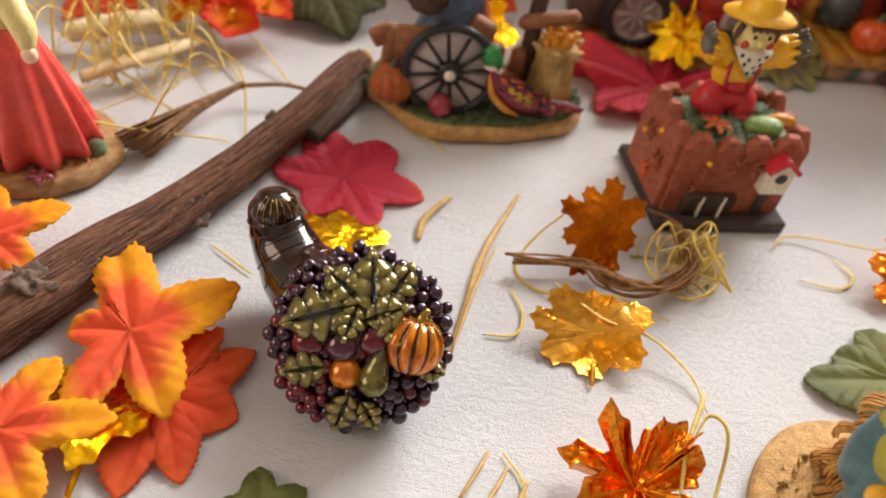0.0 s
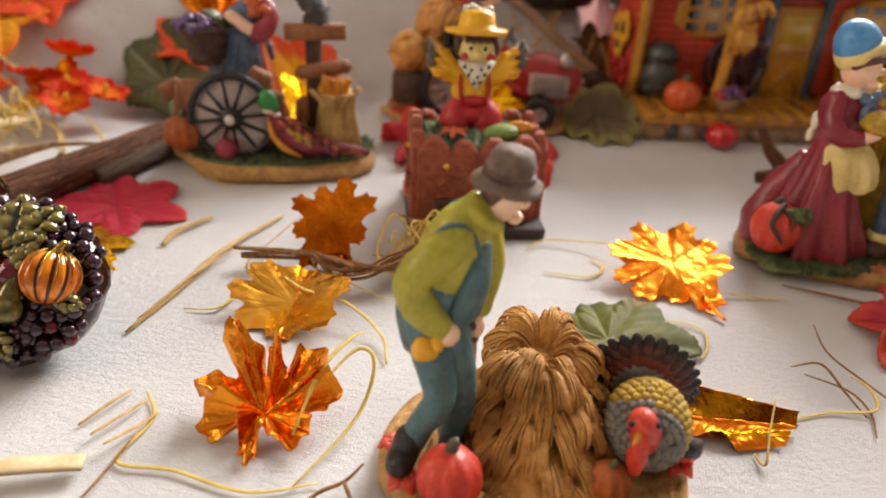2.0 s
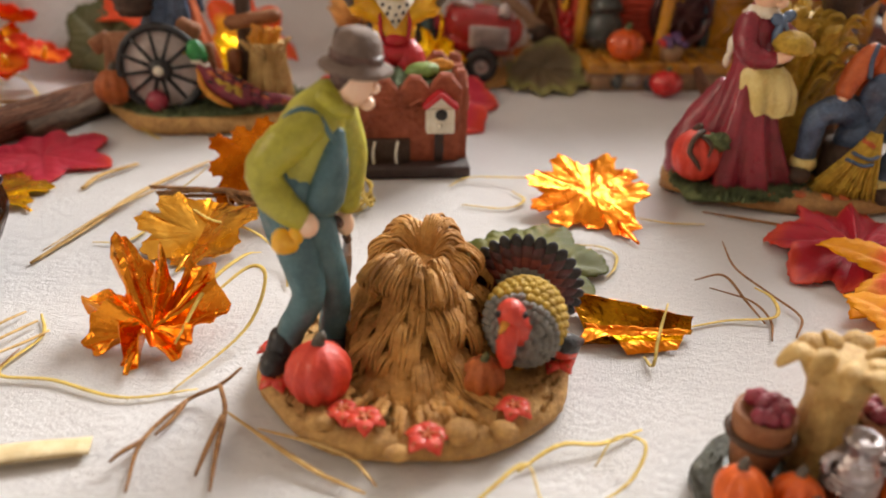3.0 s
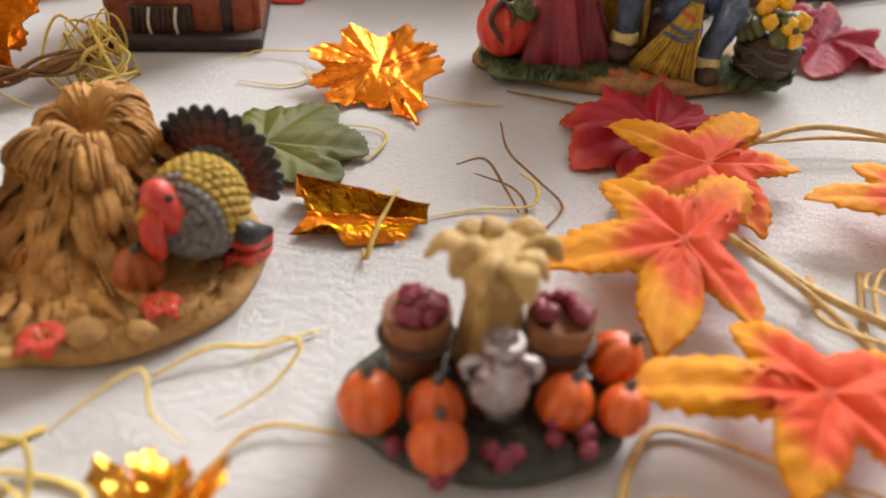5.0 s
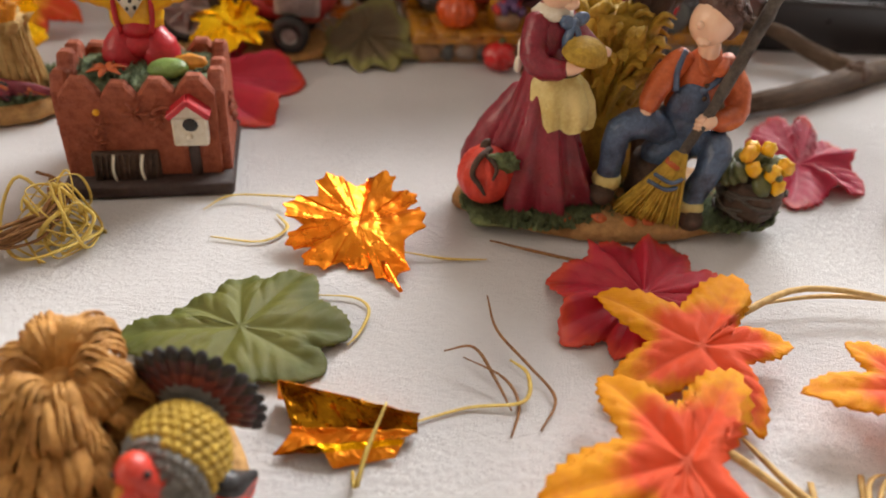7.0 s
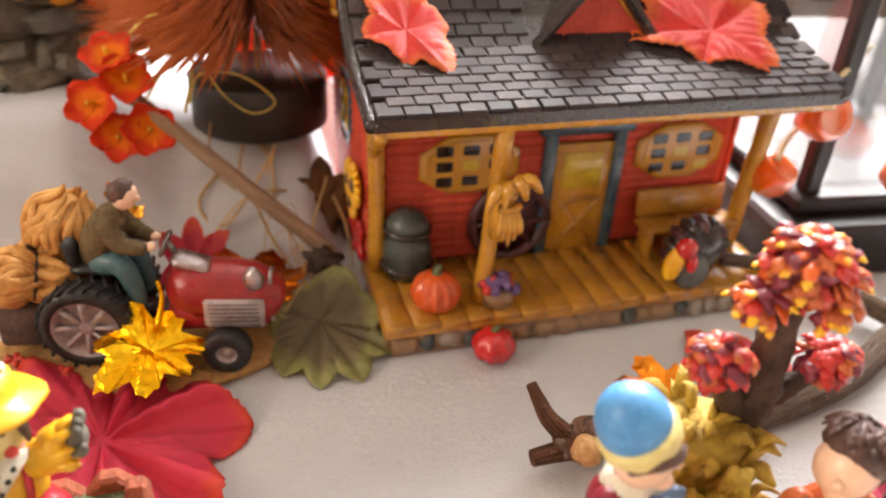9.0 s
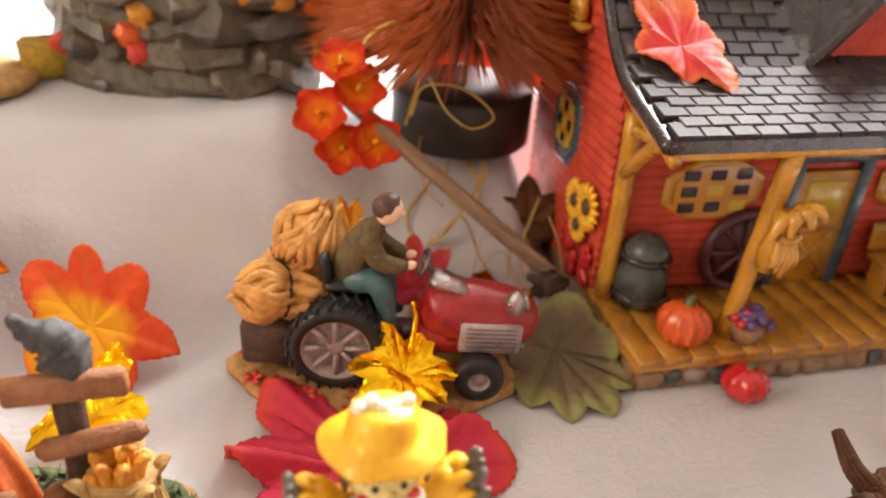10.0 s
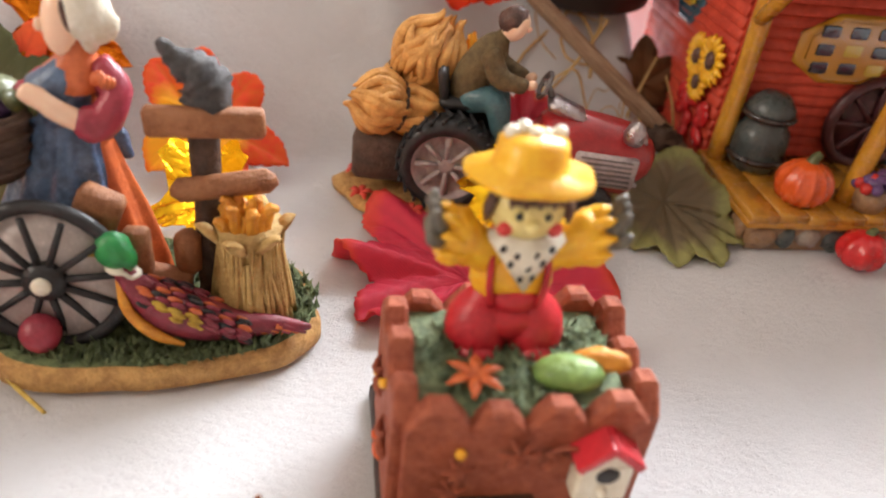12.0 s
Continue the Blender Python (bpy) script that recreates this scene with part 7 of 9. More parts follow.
    g.tube([(-29.5, -8, 11), (-26.5, -8, 18), (-22.6, -7.5, 25.5), (-24.5, -5.5, 35), (-26, -4, 44)], [3.7, 3.7, 4.3, 5.4, 6.6], 0, 18, 6, nz=0.10, fr=0.35)
    g.tube([(-18, 1, 9), (-17, 0, 20), (-19, -1, 31), (-22, -2, 43)], [3.6, 4.2, 5.0, 5.8], 0, 16, 6, nz=0.10, fr=0.35)
    k0 = len(g.v)
    g.tube([(-26.0, -3, 39), (-25.5, -3, 46), (-23.4, -2, 54), (-20.6, -1, 62), (-17.2, 0, 67.5)], [6.8, 8.0, 8.4, 7.8, 5.0], 1, 20, 6, nz=0.06, fr=0.3)
    g.v[k0:] = [(x, -2 + (y + 2) * 0.78, z) for x, y, z in g.v[k0:]]
    k0 = len(g.v)
    g.tube([(-26.4, -3, 38), (-26, -3, 45), (-25.0, -2.8, 51)], [6.8, 8.4, 8.5], 0, 20, 5)
    g.v[k0:] = [(x, -2 + (y + 2) * 0.80, z) for x, y, z in g.v[k0:]]
    g.tube([(-17.5, -5.0, 47), (-15.6, -5.0, 54), (-14.6, -4.0, 61)], [5.6, 4.6, 2.2], 0, 14, 4, 0.55)
    g.tube([(-32.2, -4, 49), (-30.0, -6.0, 58), (-25.0, -7.0, 66), (-19.5, -6.6, 66), (-15.0, -5.8, 60)], 0.95, 0, 7, 5, 0.7)
    g.tube([(-31.0, 0, 52), (-27.5, 3.4, 61), (-21.5, 4.4, 67.5), (-16.0, 3.6, 64), (-13.4, 2.0, 58)], 0.95, 0, 7, 5, 0.7)
    g.tube([(-20.5, -5.0, 63.5), (-25.5, -8.2, 60.5), (-30.4, -9.2, 56.0), (-30.0, -9.6, 51.5), (-25.8, -9.6, 47.0), (-22.6, -9.2, 44.8)], [4.2, 4.7, 4.4, 4.3, 3.8, 3.0], 1, 16, 6, nz=0.12, fr=0.4)
    g.tube([(-15.5, 4.0, 63.5), (-12.6, 5.0, 54), (-13.6, 4.4, 43)], [4.2, 4.2, 3.4], 1, 14, 5, nz=0.08)
    g.ell((-21.0, -9.4, 43.2), (2.8, 2.4, 2.9), 2, nz=0.1).ell((-14.2, 3.4, 38.5), (2.5, 2.4, 3.0), 2)
    g.ell((-26.6, -10.4, 39.4), (3.4, 2.0, 3.2), 5, (0, 25, 0), nz=0.3).ell((-23.6, -10.6, 41.4), (1.6, 1.4, 2.2), 5, (0, -20, 0))
    g.tube([(-15.6, -1, 41), (-14.6, 3.5, 37.5), (-14.2, 6.5, 33)], [1.1, 1.2, 1.2], 7, 8, 3)
    g.tube([(-14.2, 6.5, 34), (-14.6, 6.0, 28), (-14.8, 2.6, 20.5), (-12.6, -1.6, 15.8)], [1.2, 1.7, 1.4, 0.4], 6, 8, 6, 0.4)
    g.ell((-11.6, 0, 71.0), (4.5, 4.2, 5.4), 2, (0, 16, 0), 18, 12).ell((-7.0, -0.4, 69.8), (1.3, 1.0, 1.2), 2).ell((-8.6, -0.2, 66.6), (1.9, 1.9, 1.4), 2)
    g.ell((-13.8, 0.2, 72.4), (3.9, 4.3, 4.2), 7)
    g.tube([(-19.0, -3.0, 68.5), (-15.2, -4.2, 66.6), (-11.8, -3.0, 65.4)], [1.8, 2.0, 1.2], 1, 9, 4).tube([(-19.0, 3.0, 69.0), (-15.2, 4.4, 67.2), (-11.8, 3.0, 65.8)], [1.8, 2.0, 1.2], 1, 9, 4)
    g.lathe((-11.6, 0, 74.6), [(0.0, -1), (7.6, -1.4), (8.5, -1.0), (8.4, -0.2), (6.2, 0.7), (5.9, 2.2), (5.5, 4.4), (4.4, 6.2), (2.4, 6.9), (0, 6.8)], 3, 34, 4, 0.05, turn=(0, 7, 0))
    g.lathe((-11.6, 0, 75.2), [(6.3, 0.2), (6.25, 1.6), (5.9, 1.9)], 7, 30, turn=(0, 7, 0))
    g.ell((-31.0, -11.5, 9.6), (3.9, 5.2, 3.5), 4).tube([(-30.6, -9, 9), (-29.0, -8.4, 14.5)], [3.9, 4.0], 4, 14, 3).ell((-17.6, -2.0, 8.6), (3.8, 5.0, 3.0), 4)
    line = ((0, -30.5, -8), (25, -22.5, -6), (45, -25.5, -3), (62, -20.0, -1), (72, -13.5, 0), (85, -11.6, 0))
    mid = [(lerp_table([(a, b) for a, b, _ in line], z), lerp_table([(a, b) for a, _, b in line], z)) for _, _, z in g.v]
    g.v = [(cx + (x - cx) * 0.86 - 0.6, cy + (y - cy) * 0.86, z) for (x, y, z), (cx, cy) in zip(g.v, mid)]
    part("farmer_figure", g, mt, ob, "farmer figure in teal overalls and felt hat")
    # the turkey, one mesh, its breast towards the front
    g = Geo()
    mt = mats("greyfeather", "ochre", "pumpred", "maroon", "tailbrown", "black", "corn")
    c, ahead = Vector((25.0, -1.0, 16.8)), Vector((-0.2, -0.98, 0.0))
    g.ell(c, (9.0, 10.0, 9.6), 0, (0, 0, 0), 20, 14)
    for j in range(15):
        for k in range(28):
            th, a = 0.22 + j * 0.185, 2 * math.pi * (k + 0.5 * (j % 2)) / 28
            d = rot(90, 0, -11.5) @ Vector((math.sin(th) * math.cos(a), math.sin(th) * math.sin(a), math.cos(th)))
            if math.sin(th) < (k % 3) * 0.34:
                continue
            back = d.dot(ahead)
            mid = 1 if -0.72 < back < 0.42 - 0.25 * max(0.0, -d.x) and d.z + 0.35 * d.x > 0.02 else 0
            out = Vector((d.x * 9.0, d.y * 10.0, d.z * 9.6))
            g.ell(c + out * 1.02, (1.15, 1.15, 0.75), mid, (math.degrees(math.acos(max(-1, min(1, d.z)))) * 0.6, 0, math.degrees(math.atan2(d.y, d.x)) + 90), 7, 5)
    g.tube([(23, -8.0, 19), (21.6, -10.0, 22.0), (21.0, -10.2, 24)], [4.0, 3.2, 3.0], 2, 12, 3)
    g.ell((20.8, -10.2, 24.4), (3.2, 3.5, 3.4), 2).tube([(19.6, -13.0, 23.6), (18.2, -15.0, 22.4)], [1.2, 0.3], 6, 7, 2)
    g.tube([(20.4, -12.8, 22.6), (20.0, -13.6, 18), (20.4, -12.8, 13.4)], [1.9, 2.2, 1.4], 2, 12, 4, nz=0.35, fr=1.0)
    for s in (-1, 1):
        g.ell((20.8 + 2.7 * s, -11.6, 25.2), (0.8, 0.8, 0.8), 5, u=9, v=7)
    fan = rot(0, 0, -11.5)
    for ring, (r0, width, length, mid, lift) in enumerate(((12.0, 1.55, 2.4, 5, 0.0), (9.8, 1.7, 3.0, 3, -0.7), (7.2, 1.6, 3.2, 4, -1.4), (4.6, 1.5, 2.8, 0, -2.2))):
        n = (19, 17, 15, 13)[ring]
        for k in range(n):
            a = radians(-28 + 236 * k / (n - 1))
            q = fan @ Vector((math.cos(a) * r0, lift - 0.10 * r0 * math.sin(a), math.sin(a) * r0))
            g.ell(Vector((25.8, 12.8, 18.2)) + q, (width, 1.0, length), mid, (-8, 90 - math.degrees(a), -11.5), 9, 8)
    for k in range(6):
        z = 14.5 - 1.5 * k
        g.tube([(31.2, -4.5 + 0.5 * k, z), (35.0, -4.0 + 0.8 * k, z - 1.6), (38.4 - 0.3 * k, -0.5 + 0.8 * k, z - 3.2)], [2.3, 2.6, 1.0], 2 if k % 3 else 5, 10, 4, nz=0.2)
    g.tube([(24, -4, 8.5), (24, -5, 6)], 1.2, 6, 6, 2).tube([(28, -3, 8.5), (28.4, -4, 6)], 1.2, 6, 6, 2)
    part("turkey_figure", g, mt, ob, "turkey figure with fanned dark tail")


haystack_figurine()

# ---- the pumpkin and milk can figurine ----


def harvest_figurine():
    ob = thing("harvest_figurine", "resin figurine of pumpkins, berry baskets and a milk can", "figurine", (0.221, 0.054, 0.0))
    part("base", oval(25.5, 17, 5, 0.95, 0.07, 9), mats("darkgrass"), ob, "dark grey-green base")
    tagged(part("grass", Geo().tufts((0, -2), 24.5, 16, 4.8, 620, 1.7, 0, 9), mats("darkgrass"), ob), kind="stuff")
    for c, r, tr in (((-19.5, -8.5, 10.2), 5.3, (-12, -6, 0)), ((-9.0, -8.0, 8.8), 4.9, (-14, 0, 0)), ((-8.6, -15.0, 8.2), 4.7, (-24, 0, 0)), ((12.0, -6.0, 9.0), 4.9, (-10, 16, 0)), ((21.5, -7.0, 8.4), 4.3, (-18, 8, 0)), ((21.5, 3.0, 10.5), 5.0, (0, 30, 0))):
        part("pumpkin", Geo().pumpkin(c, r, 0, 1, 1.0, 9, tr, 0.32), mats("pump", "stem"), ob, "orange pumpkin with grey stem")
    for x in (-12.5, 11.5):
        b = part("basket", Geo().lathe((x, 4.5, 4.5), [(4.2, 0), (5.1, 6), (6.0, 12.5), (5.7, 14.5), (4.6, 13.5)], 0, 24, 12, 0.04), mats("plank"), ob, "brown berry basket")
        part("hoop", Geo().tube([(x + 6.1 * math.cos(a), 4.5 + 6.1 * math.sin(a), 13.5) for a in np.linspace(0, 2 * math.pi, 21)], 0.8, 0, 6, 1), mats("darkwood"), b)
        rnd = random.Random(int(x + 40))
        for k in range(16):
            a, q = rnd.uniform(0, 6.28), math.sqrt(rnd.random())
            part("berry", Geo().ell((x + 4.4 * q * math.cos(a), 4.5 + 4.4 * q * math.sin(a), 19.0 + 2.4 * (1 - q)), 1.7, 0, nz=0.3, fr=0.9, u=9, v=6), mats("mulberry"), b)
    can = part("milk_can", Geo().lathe((1, -5.5, 4), [(3.8, 0), (4.5, 1.4), (4.7, 5), (4.7, 9), (4.3, 10.4), (4.2, 12), (3.0, 14.0), (2.7, 15.8), (3.4, 16.4), (3.4, 17.6), (2.0, 18.2), (1.6, 17.0), (0, 17.0)], 0, 26), mats("silver"), ob, "silver painted milk can")
    for k in range(3):
        part("ring", Geo().tube([(1 + 4.6 * math.cos(a), -5.5 + 4.6 * math.sin(a), 11.0 + 1.4 * k) for a in np.linspace(0, 2 * math.pi, 21)], 0.5, 0, 6, 1), mats("silver"), can)
    for s in (-1, 1):
        part("handle", Geo().tube([(1 + s * 2.8, -5.5, 17.6), (1 + s * 5.6, -6, 17.2), (1 + s * 5.6, -6, 14.6), (1 + s * 3.8, -5.5, 13.2)], 0.95, 0, 8, 4), mats("silver"), can)
    tuft = Geo().lathe((0.2, 6, 4), [(6.4, 0), (5.4, 10), (4.8, 16), (5.6, 21), (8.0, 25), (5, 27)], 0, 40, 13, 0.10)
    sheaf = part("corn_sheaf", tuft, mats("palehay"), ob, "pale tied corn sheaf")
    for k in range(9):
        a = k * 0.698 + 0.2
        ca, sa, r = math.cos(a), math.sin(a), 8.6 + 1.6 * math.sin(k * 2.1)
        part("husk", Geo().tube([(0.2 + ca * 2.5, 6 + sa * 2.5, 22), (0.2 + ca * r * 0.55, 6 + sa * r * 0.5, 29), (0.2 + ca * r * 0.9, 6 + sa * r * 0.8, 31), (0.2 + ca * r * 1.15, 6 + sa * r * 1.0, 28)], [2.0, 3.0, 2.7, 1.2], 0, 12, 4, 0.5, nz=0.2, fr=0.5), mats("palehay"), sheaf)
    for c in ((-15.5, -13.5, 5.8), (-8.4, -18.6, 4.4), (1.5, -16.0, 5.8), (3.6, -14.8, 6.2), (-0.4, -14.4, 6.4), (10.2, -11.5, 6.2), (10.4, -9.0, 7.6), (15.4, -13.2, 6.0), (15.2, -11.0, 7.4), (-7.2, -17.4, 5.6)):
        part("berry", Geo().ell(c, 1.7, 0, nz=0.15, u=10, v=7), mats("mulberry"), ob, "dark red berry")


harvest_figurine()

# ---- the girl and boy figurine ----


def pair_figurine():
    ob = thing("harvest_pair_figurine", "resin figurine of a standing girl and seated boy under a tree", "figurine", (0.277, 0.211, 0.0))
    part("base", oval(51, 25, 6, 0.94, 0.10, 11), mats("earth"), ob, "brown earth base")
    part("turf", Geo().box((-28, -9, 4.6), (42, 25, 4.6), bev=0.45), mats("grass"), ob, "dark green turf")
    part("turf", Geo().box((32, -12, 4.4), (30, 17, 4.4), bev=0.45), mats("grass"), ob, "dark green turf")
    tagged(part("grass", Geo().tufts((-28, -10), 23, 15, 5.4, 1500, 3.0, 0, 4).tufts((33, -12), 18, 12, 5.2, 1000, 3.0, 0, 5).tufts((4, -16), 12, 4, 5.0, 120, 2.2, 0, 7).tufts((4, -4), 16, 12, 6, 160, 2.4, 0, 6), mats("grass"), ob, "tufted dark green grass"), kind="stuff")
    tr = part("tree", Geo().tube([(9, 18, 5), (8.5, 18, 30), (7.6, 18, 54), (9, 17.6, 72), (10, 17, 90)], [7.2, 6.0, 5.6, 4.8, 3.2], 0, 16, 6, nz=0.35, fr=0.4), mats("darkwood"), ob, "dark brown tree trunk")
    part("branch", Geo().tube([(8, 18, 58), (2, 17, 66), (-4, 15, 76)], [4.2, 3.4, 2.2], 0, 10, 5, nz=0.3, fr=0.4), mats("darkwood"), tr)
    part("branch", Geo().tube([(8.6, 18, 62), (15, 17, 67), (20, 15, 74)], [3.8, 2.8, 1.8], 0, 10, 5, nz=0.3, fr=0.4), mats("darkwood"), tr)
    rnd = random.Random(8)
    for c, r, cnt in (((10, 16, 101), (8.6, 8, 8), 110), ((1.6, 15, 93.5), (4.6, 4.6, 4.4), 42), ((17, 14, 95), (5.2, 5, 7.0), 60), ((-4.8, 14, 79.5), (5.8, 5.4, 5.0), 64), ((21, 14, 78), (6.4, 5.4, 3.8), 64)):
        cl = part("crown", Geo().ell(c, tuple(q * 0.72 for q in r), 0, (0, 0, 0), 16, 11, 0.4, 0.35), mats("mulberry"), tr, "clump of red and yellow foliage")
        g = Geo()
        for k in range(cnt):
            d = Vector((rnd.gauss(0, 1), rnd.gauss(0, 1), rnd.gauss(0, 1))).normalized()
            bump = 1 + 0.16 * noise.noise(d * 2.6 + Vector(c))
            q = Vector((d.x * r[0], d.y * r[1], d.z * r[2])) * rnd.uniform(0.80, 0.98) * bump
            hang = (d * 0.9 + Vector((rnd.uniform(-0.5, 0.5), rnd.uniform(-0.5, 0.5), -0.75))).normalized() * rnd.uniform(3.6, 5.6)
            p = Vector(c) + q - hang * 0.4
            mid = rnd.choice((0, 0, 3, 3, 2, 4) if c[2] > 80 else (0, 0, 2, 3))
            tip = c[2] > 80 and rnd.random() < 0.38
            g.tube([p, p + hang * 0.45 + d * 0.8, p + hang], [0.5, 1.9, 0.6 if tip else 0.2], mid, 7, 4, 0.35, nz=0.4, fr=0.9)
            if tip:
                g.tube([p + hang * 0.7 + d * 0.5, p + hang * 0.95 + d * 0.35, p + hang * 1.25], [0.5, 1.25, 0.2], 1, 6, 3, 0.4)
        tagged(part("leaves", g, mats("scarlet", "yellow", "mulberry", "rust", "pump"), cl, "small moulded leaves"), kind="stuff")
    sh = part("corn_shock", Geo().lathe((-3, 14, 5), [(12, 0), (10, 16), (8, 32), (7.5, 46), (9.5, 56)], 0, 26, 11, 0.10), mats("ochre"), ob, "ochre corn shock")
    for k in range(48):
        a, z = k * 2.4, rnd.uniform(26, 58)
        ca, sa, q, ln = math.cos(a), math.sin(a), rnd.uniform(7.5, 9.5), rnd.uniform(10, 16)
        tw = rnd.uniform(-3, 3)
        husk = Geo().tube([(-3 + ca * q * 0.8, 14 + sa * q * 0.8, z - 8), (-3 + ca * q * 1.1, 14 + sa * q * 1.1, z), (-3 + ca * (q + 4) - sa * tw, 14 + sa * (q + 4) + ca * tw, z + ln * 0.6), (-3 + ca * (q + 8) - sa * tw * 2, 14 + sa * (q + 8) + ca * tw * 2, z + ln * 0.55)], [1.4, 3.0, 2.6, 0.5], 0, 8, 4, 0.4, nz=0.3, fr=0.5)
        part("husk", husk, mats("ochre"), sh, "bent ochre corn husk")
    for k in range(44):
        a, up_ = k * 2.4, rnd.uniform(48, 60)
        ca, sa, q, ln = math.cos(a), math.sin(a), rnd.uniform(1.0, 8.0), rnd.uniform(5, 10)
        tw = rnd.uniform(-2.5, 2.5)
        husk = Geo().tube([(-2 + ca * q * 0.9, 14 + sa * q * 0.8, up_ - 4), (-2 + ca * q * 1.2, 14 + sa * q, up_ + 0.3 * ln), (-2 + ca * (q * 1.3 + 2.2) - sa * tw, 14 + sa * (q + 2) + ca * tw, up_ + 0.7 * ln), (-2 + ca * (q * 1.4 + 5) - sa * tw * 1.6, 14 + sa * (q + 4) + ca * tw, up_ + 0.5 * ln)], [1.0, 2.4, 2.2, 0.6], 0, 8, 4, 0.42, nz=0.45, fr=0.6)
        part("husk", husk, mats("ochre"), sh, "crinkled ochre corn husk")
    # the girl, one mesh
    g = Geo()
    mt = mats("burgundy", "cream", "skin", "white", "skyblue", "denim", "ochre", "hair")
    gown(g, [(50, -28.5, -2, 6.2, 5.6), (46, -28.3, -2, 6.6, 6.0), (40, -28.2, -2.2, 8.2, 7.4), (34, -28.2, -2.6, 10.0, 9.0), (26, -28.4, -3.0, 12.6, 11.2), (18, -28.0, -3.2, 15.0, 13.2), (11, -27.0, -3.4, 17.0, 14.6), (6, -26.5, -3.4, 17.6, 15.0)], 0, 110, 9, 0.13)
    g.tube([(-34, 3, 38), (-39, 3.5, 29), (-43.5, 3.5, 19), (-45, 3, 7)], [4.0, 5.2, 6.0, 6.4], 0, 16, 5, nz=0.2, fr=0.25)
    k0 = len(g.v)
    g.tube([(-28.4, -2, 46), (-28.8, -2, 52), (-29.4, -2, 60), (-29.0, -2, 66)], [6.0, 6.8, 7.4, 4.0], 0, 20, 6, nz=0.05)
    g.v[k0:] = [(x, -2 + (y + 2) * 0.85, z) for x, y, z in g.v[k0:]]
    gown(g, [(48, -25.5, -4.5, 6.6, 5.6), (45, -24.5, -5.2, 8.6, 6.6), (40, -23.0, -6.0, 9.6, 7.0), (35, -22.2, -6.4, 9.4, 7.0), (32, -22.0, -6.4, 8.6, 6.4)], 1, 90, 7, 0.13, 2.0)
    g.tube([(-33.0, -4.5, 63), (-34.0, -8.0, 56), (-32.0, -11, 52.0), (-26.5, -12.5, 51.5)], [3.6, 4.0, 3.7, 3.0], 0, 15, 6, nz=0.14, fr=0.45)
    g.tube([(-25.0, 2.0, 63), (-20.0, -3, 58), (-15.5, -8, 56)], [3.4, 3.6, 2.6], 0, 13, 5, nz=0.1)
    for wx, wy, wz in ((-26.2, -12.5, 51.6), (-15.4, -8.4, 56.0)):
        g.ell((wx, wy, wz), (1.6, 2.8, 2.8), 0, (0, 10, 20))
    g.tube([(-26.0, -12.8, 51.8), (-22.6, -13.4, 52.8), (-19.6, -13.4, 54.4)], [1.9, 2.1, 1.3], 2, 10, 4).ell((-14.2, -9.8, 56.4), (2.4, 2.2, 1.7), 2)
    g.lathe((-20.0, -11.6, 54.6), [(0, -0.6), (5.4, 0.0), (6.5, 1.0), (6.4, 2.2), (5.4, 4.4), (3.2, 5.8), (0, 6.3)], 6, 30, 9, 0.03, turn=(6, 4, 0))
    g.lathe((-28.6, -2.4, 64.4), [(5.6, -0.6), (6.0, 0.6), (4.2, 2.6), (3.2, 3.4)], 3, 26, 7, 0.1)
    g.ell((-25.2, -7.6, 63.6), (2.7, 1.6, 2.0), 5, (0, 30, 0)).ell((-21.4, -6.8, 64.6), (2.6, 1.6, 2.0), 5, (0, -30, 0)).ell((-23.3, -8.0, 64.0), (1.3, 1.2, 1.3), 5)
    g.tube([(-23.8, -8.0, 63), (-25.0, -9.2, 59.5), (-25.2, -9.2, 56.5)], [1.2, 1.6, 1.2], 5, 9, 4, 0.5).tube([(-22.6, -8.0, 63), (-21.6, -9.0, 60), (-21.2, -9.0, 58.5)], [1.0, 1.3, 0.9], 5, 9, 4, 0.5)
    g.ell((-28.0, -3.6, 73.2), (6.1, 6.0, 6.9), 2, (0, 10, 0), 20, 14).ell((-22.2, -6.0, 72.4), (1.2, 1.1, 1.2), 2).ell((-24.6, -6.0, 68.6), (2.4, 2.4, 1.8), 2)
    g.ell((-29.0, -3.0, 75.0), (6.3, 6.2, 5.4), 7)
    g.tube([(-32.6, -8.2, 74.0), (-29.0, -9.6, 76.6), (-24.6, -9.0, 77.6), (-21.8, -6.4, 77.0)], [0.9, 1.4, 1.4, 0.8], 7, 9, 4, nz=0.2)
    g.ell((-30.6, -2.0, 80.2), (7.4, 7.2, 8.4), 4, (-6, -28, 0), 24, 16)
    g.lathe((-29.4, -2.6, 78.0), [(6.4, -2.6), (7.4, -2.4), (8.1, -0.8), (8.0, 1.4), (7.2, 2.2)], 1, 34, 6, 0.025, turn=(3, -30, 0))
    g.ell((-36.0, 0, 53), (1.4, 2.6, 3.2), 3, nz=0.3).ell((-36.4, 0.5, 48), (1.2, 1.6, 3.0), 3, nz=0.3)
    part("girl_figure", g, mt, ob, "girl figure in burgundy dress and blue cap")
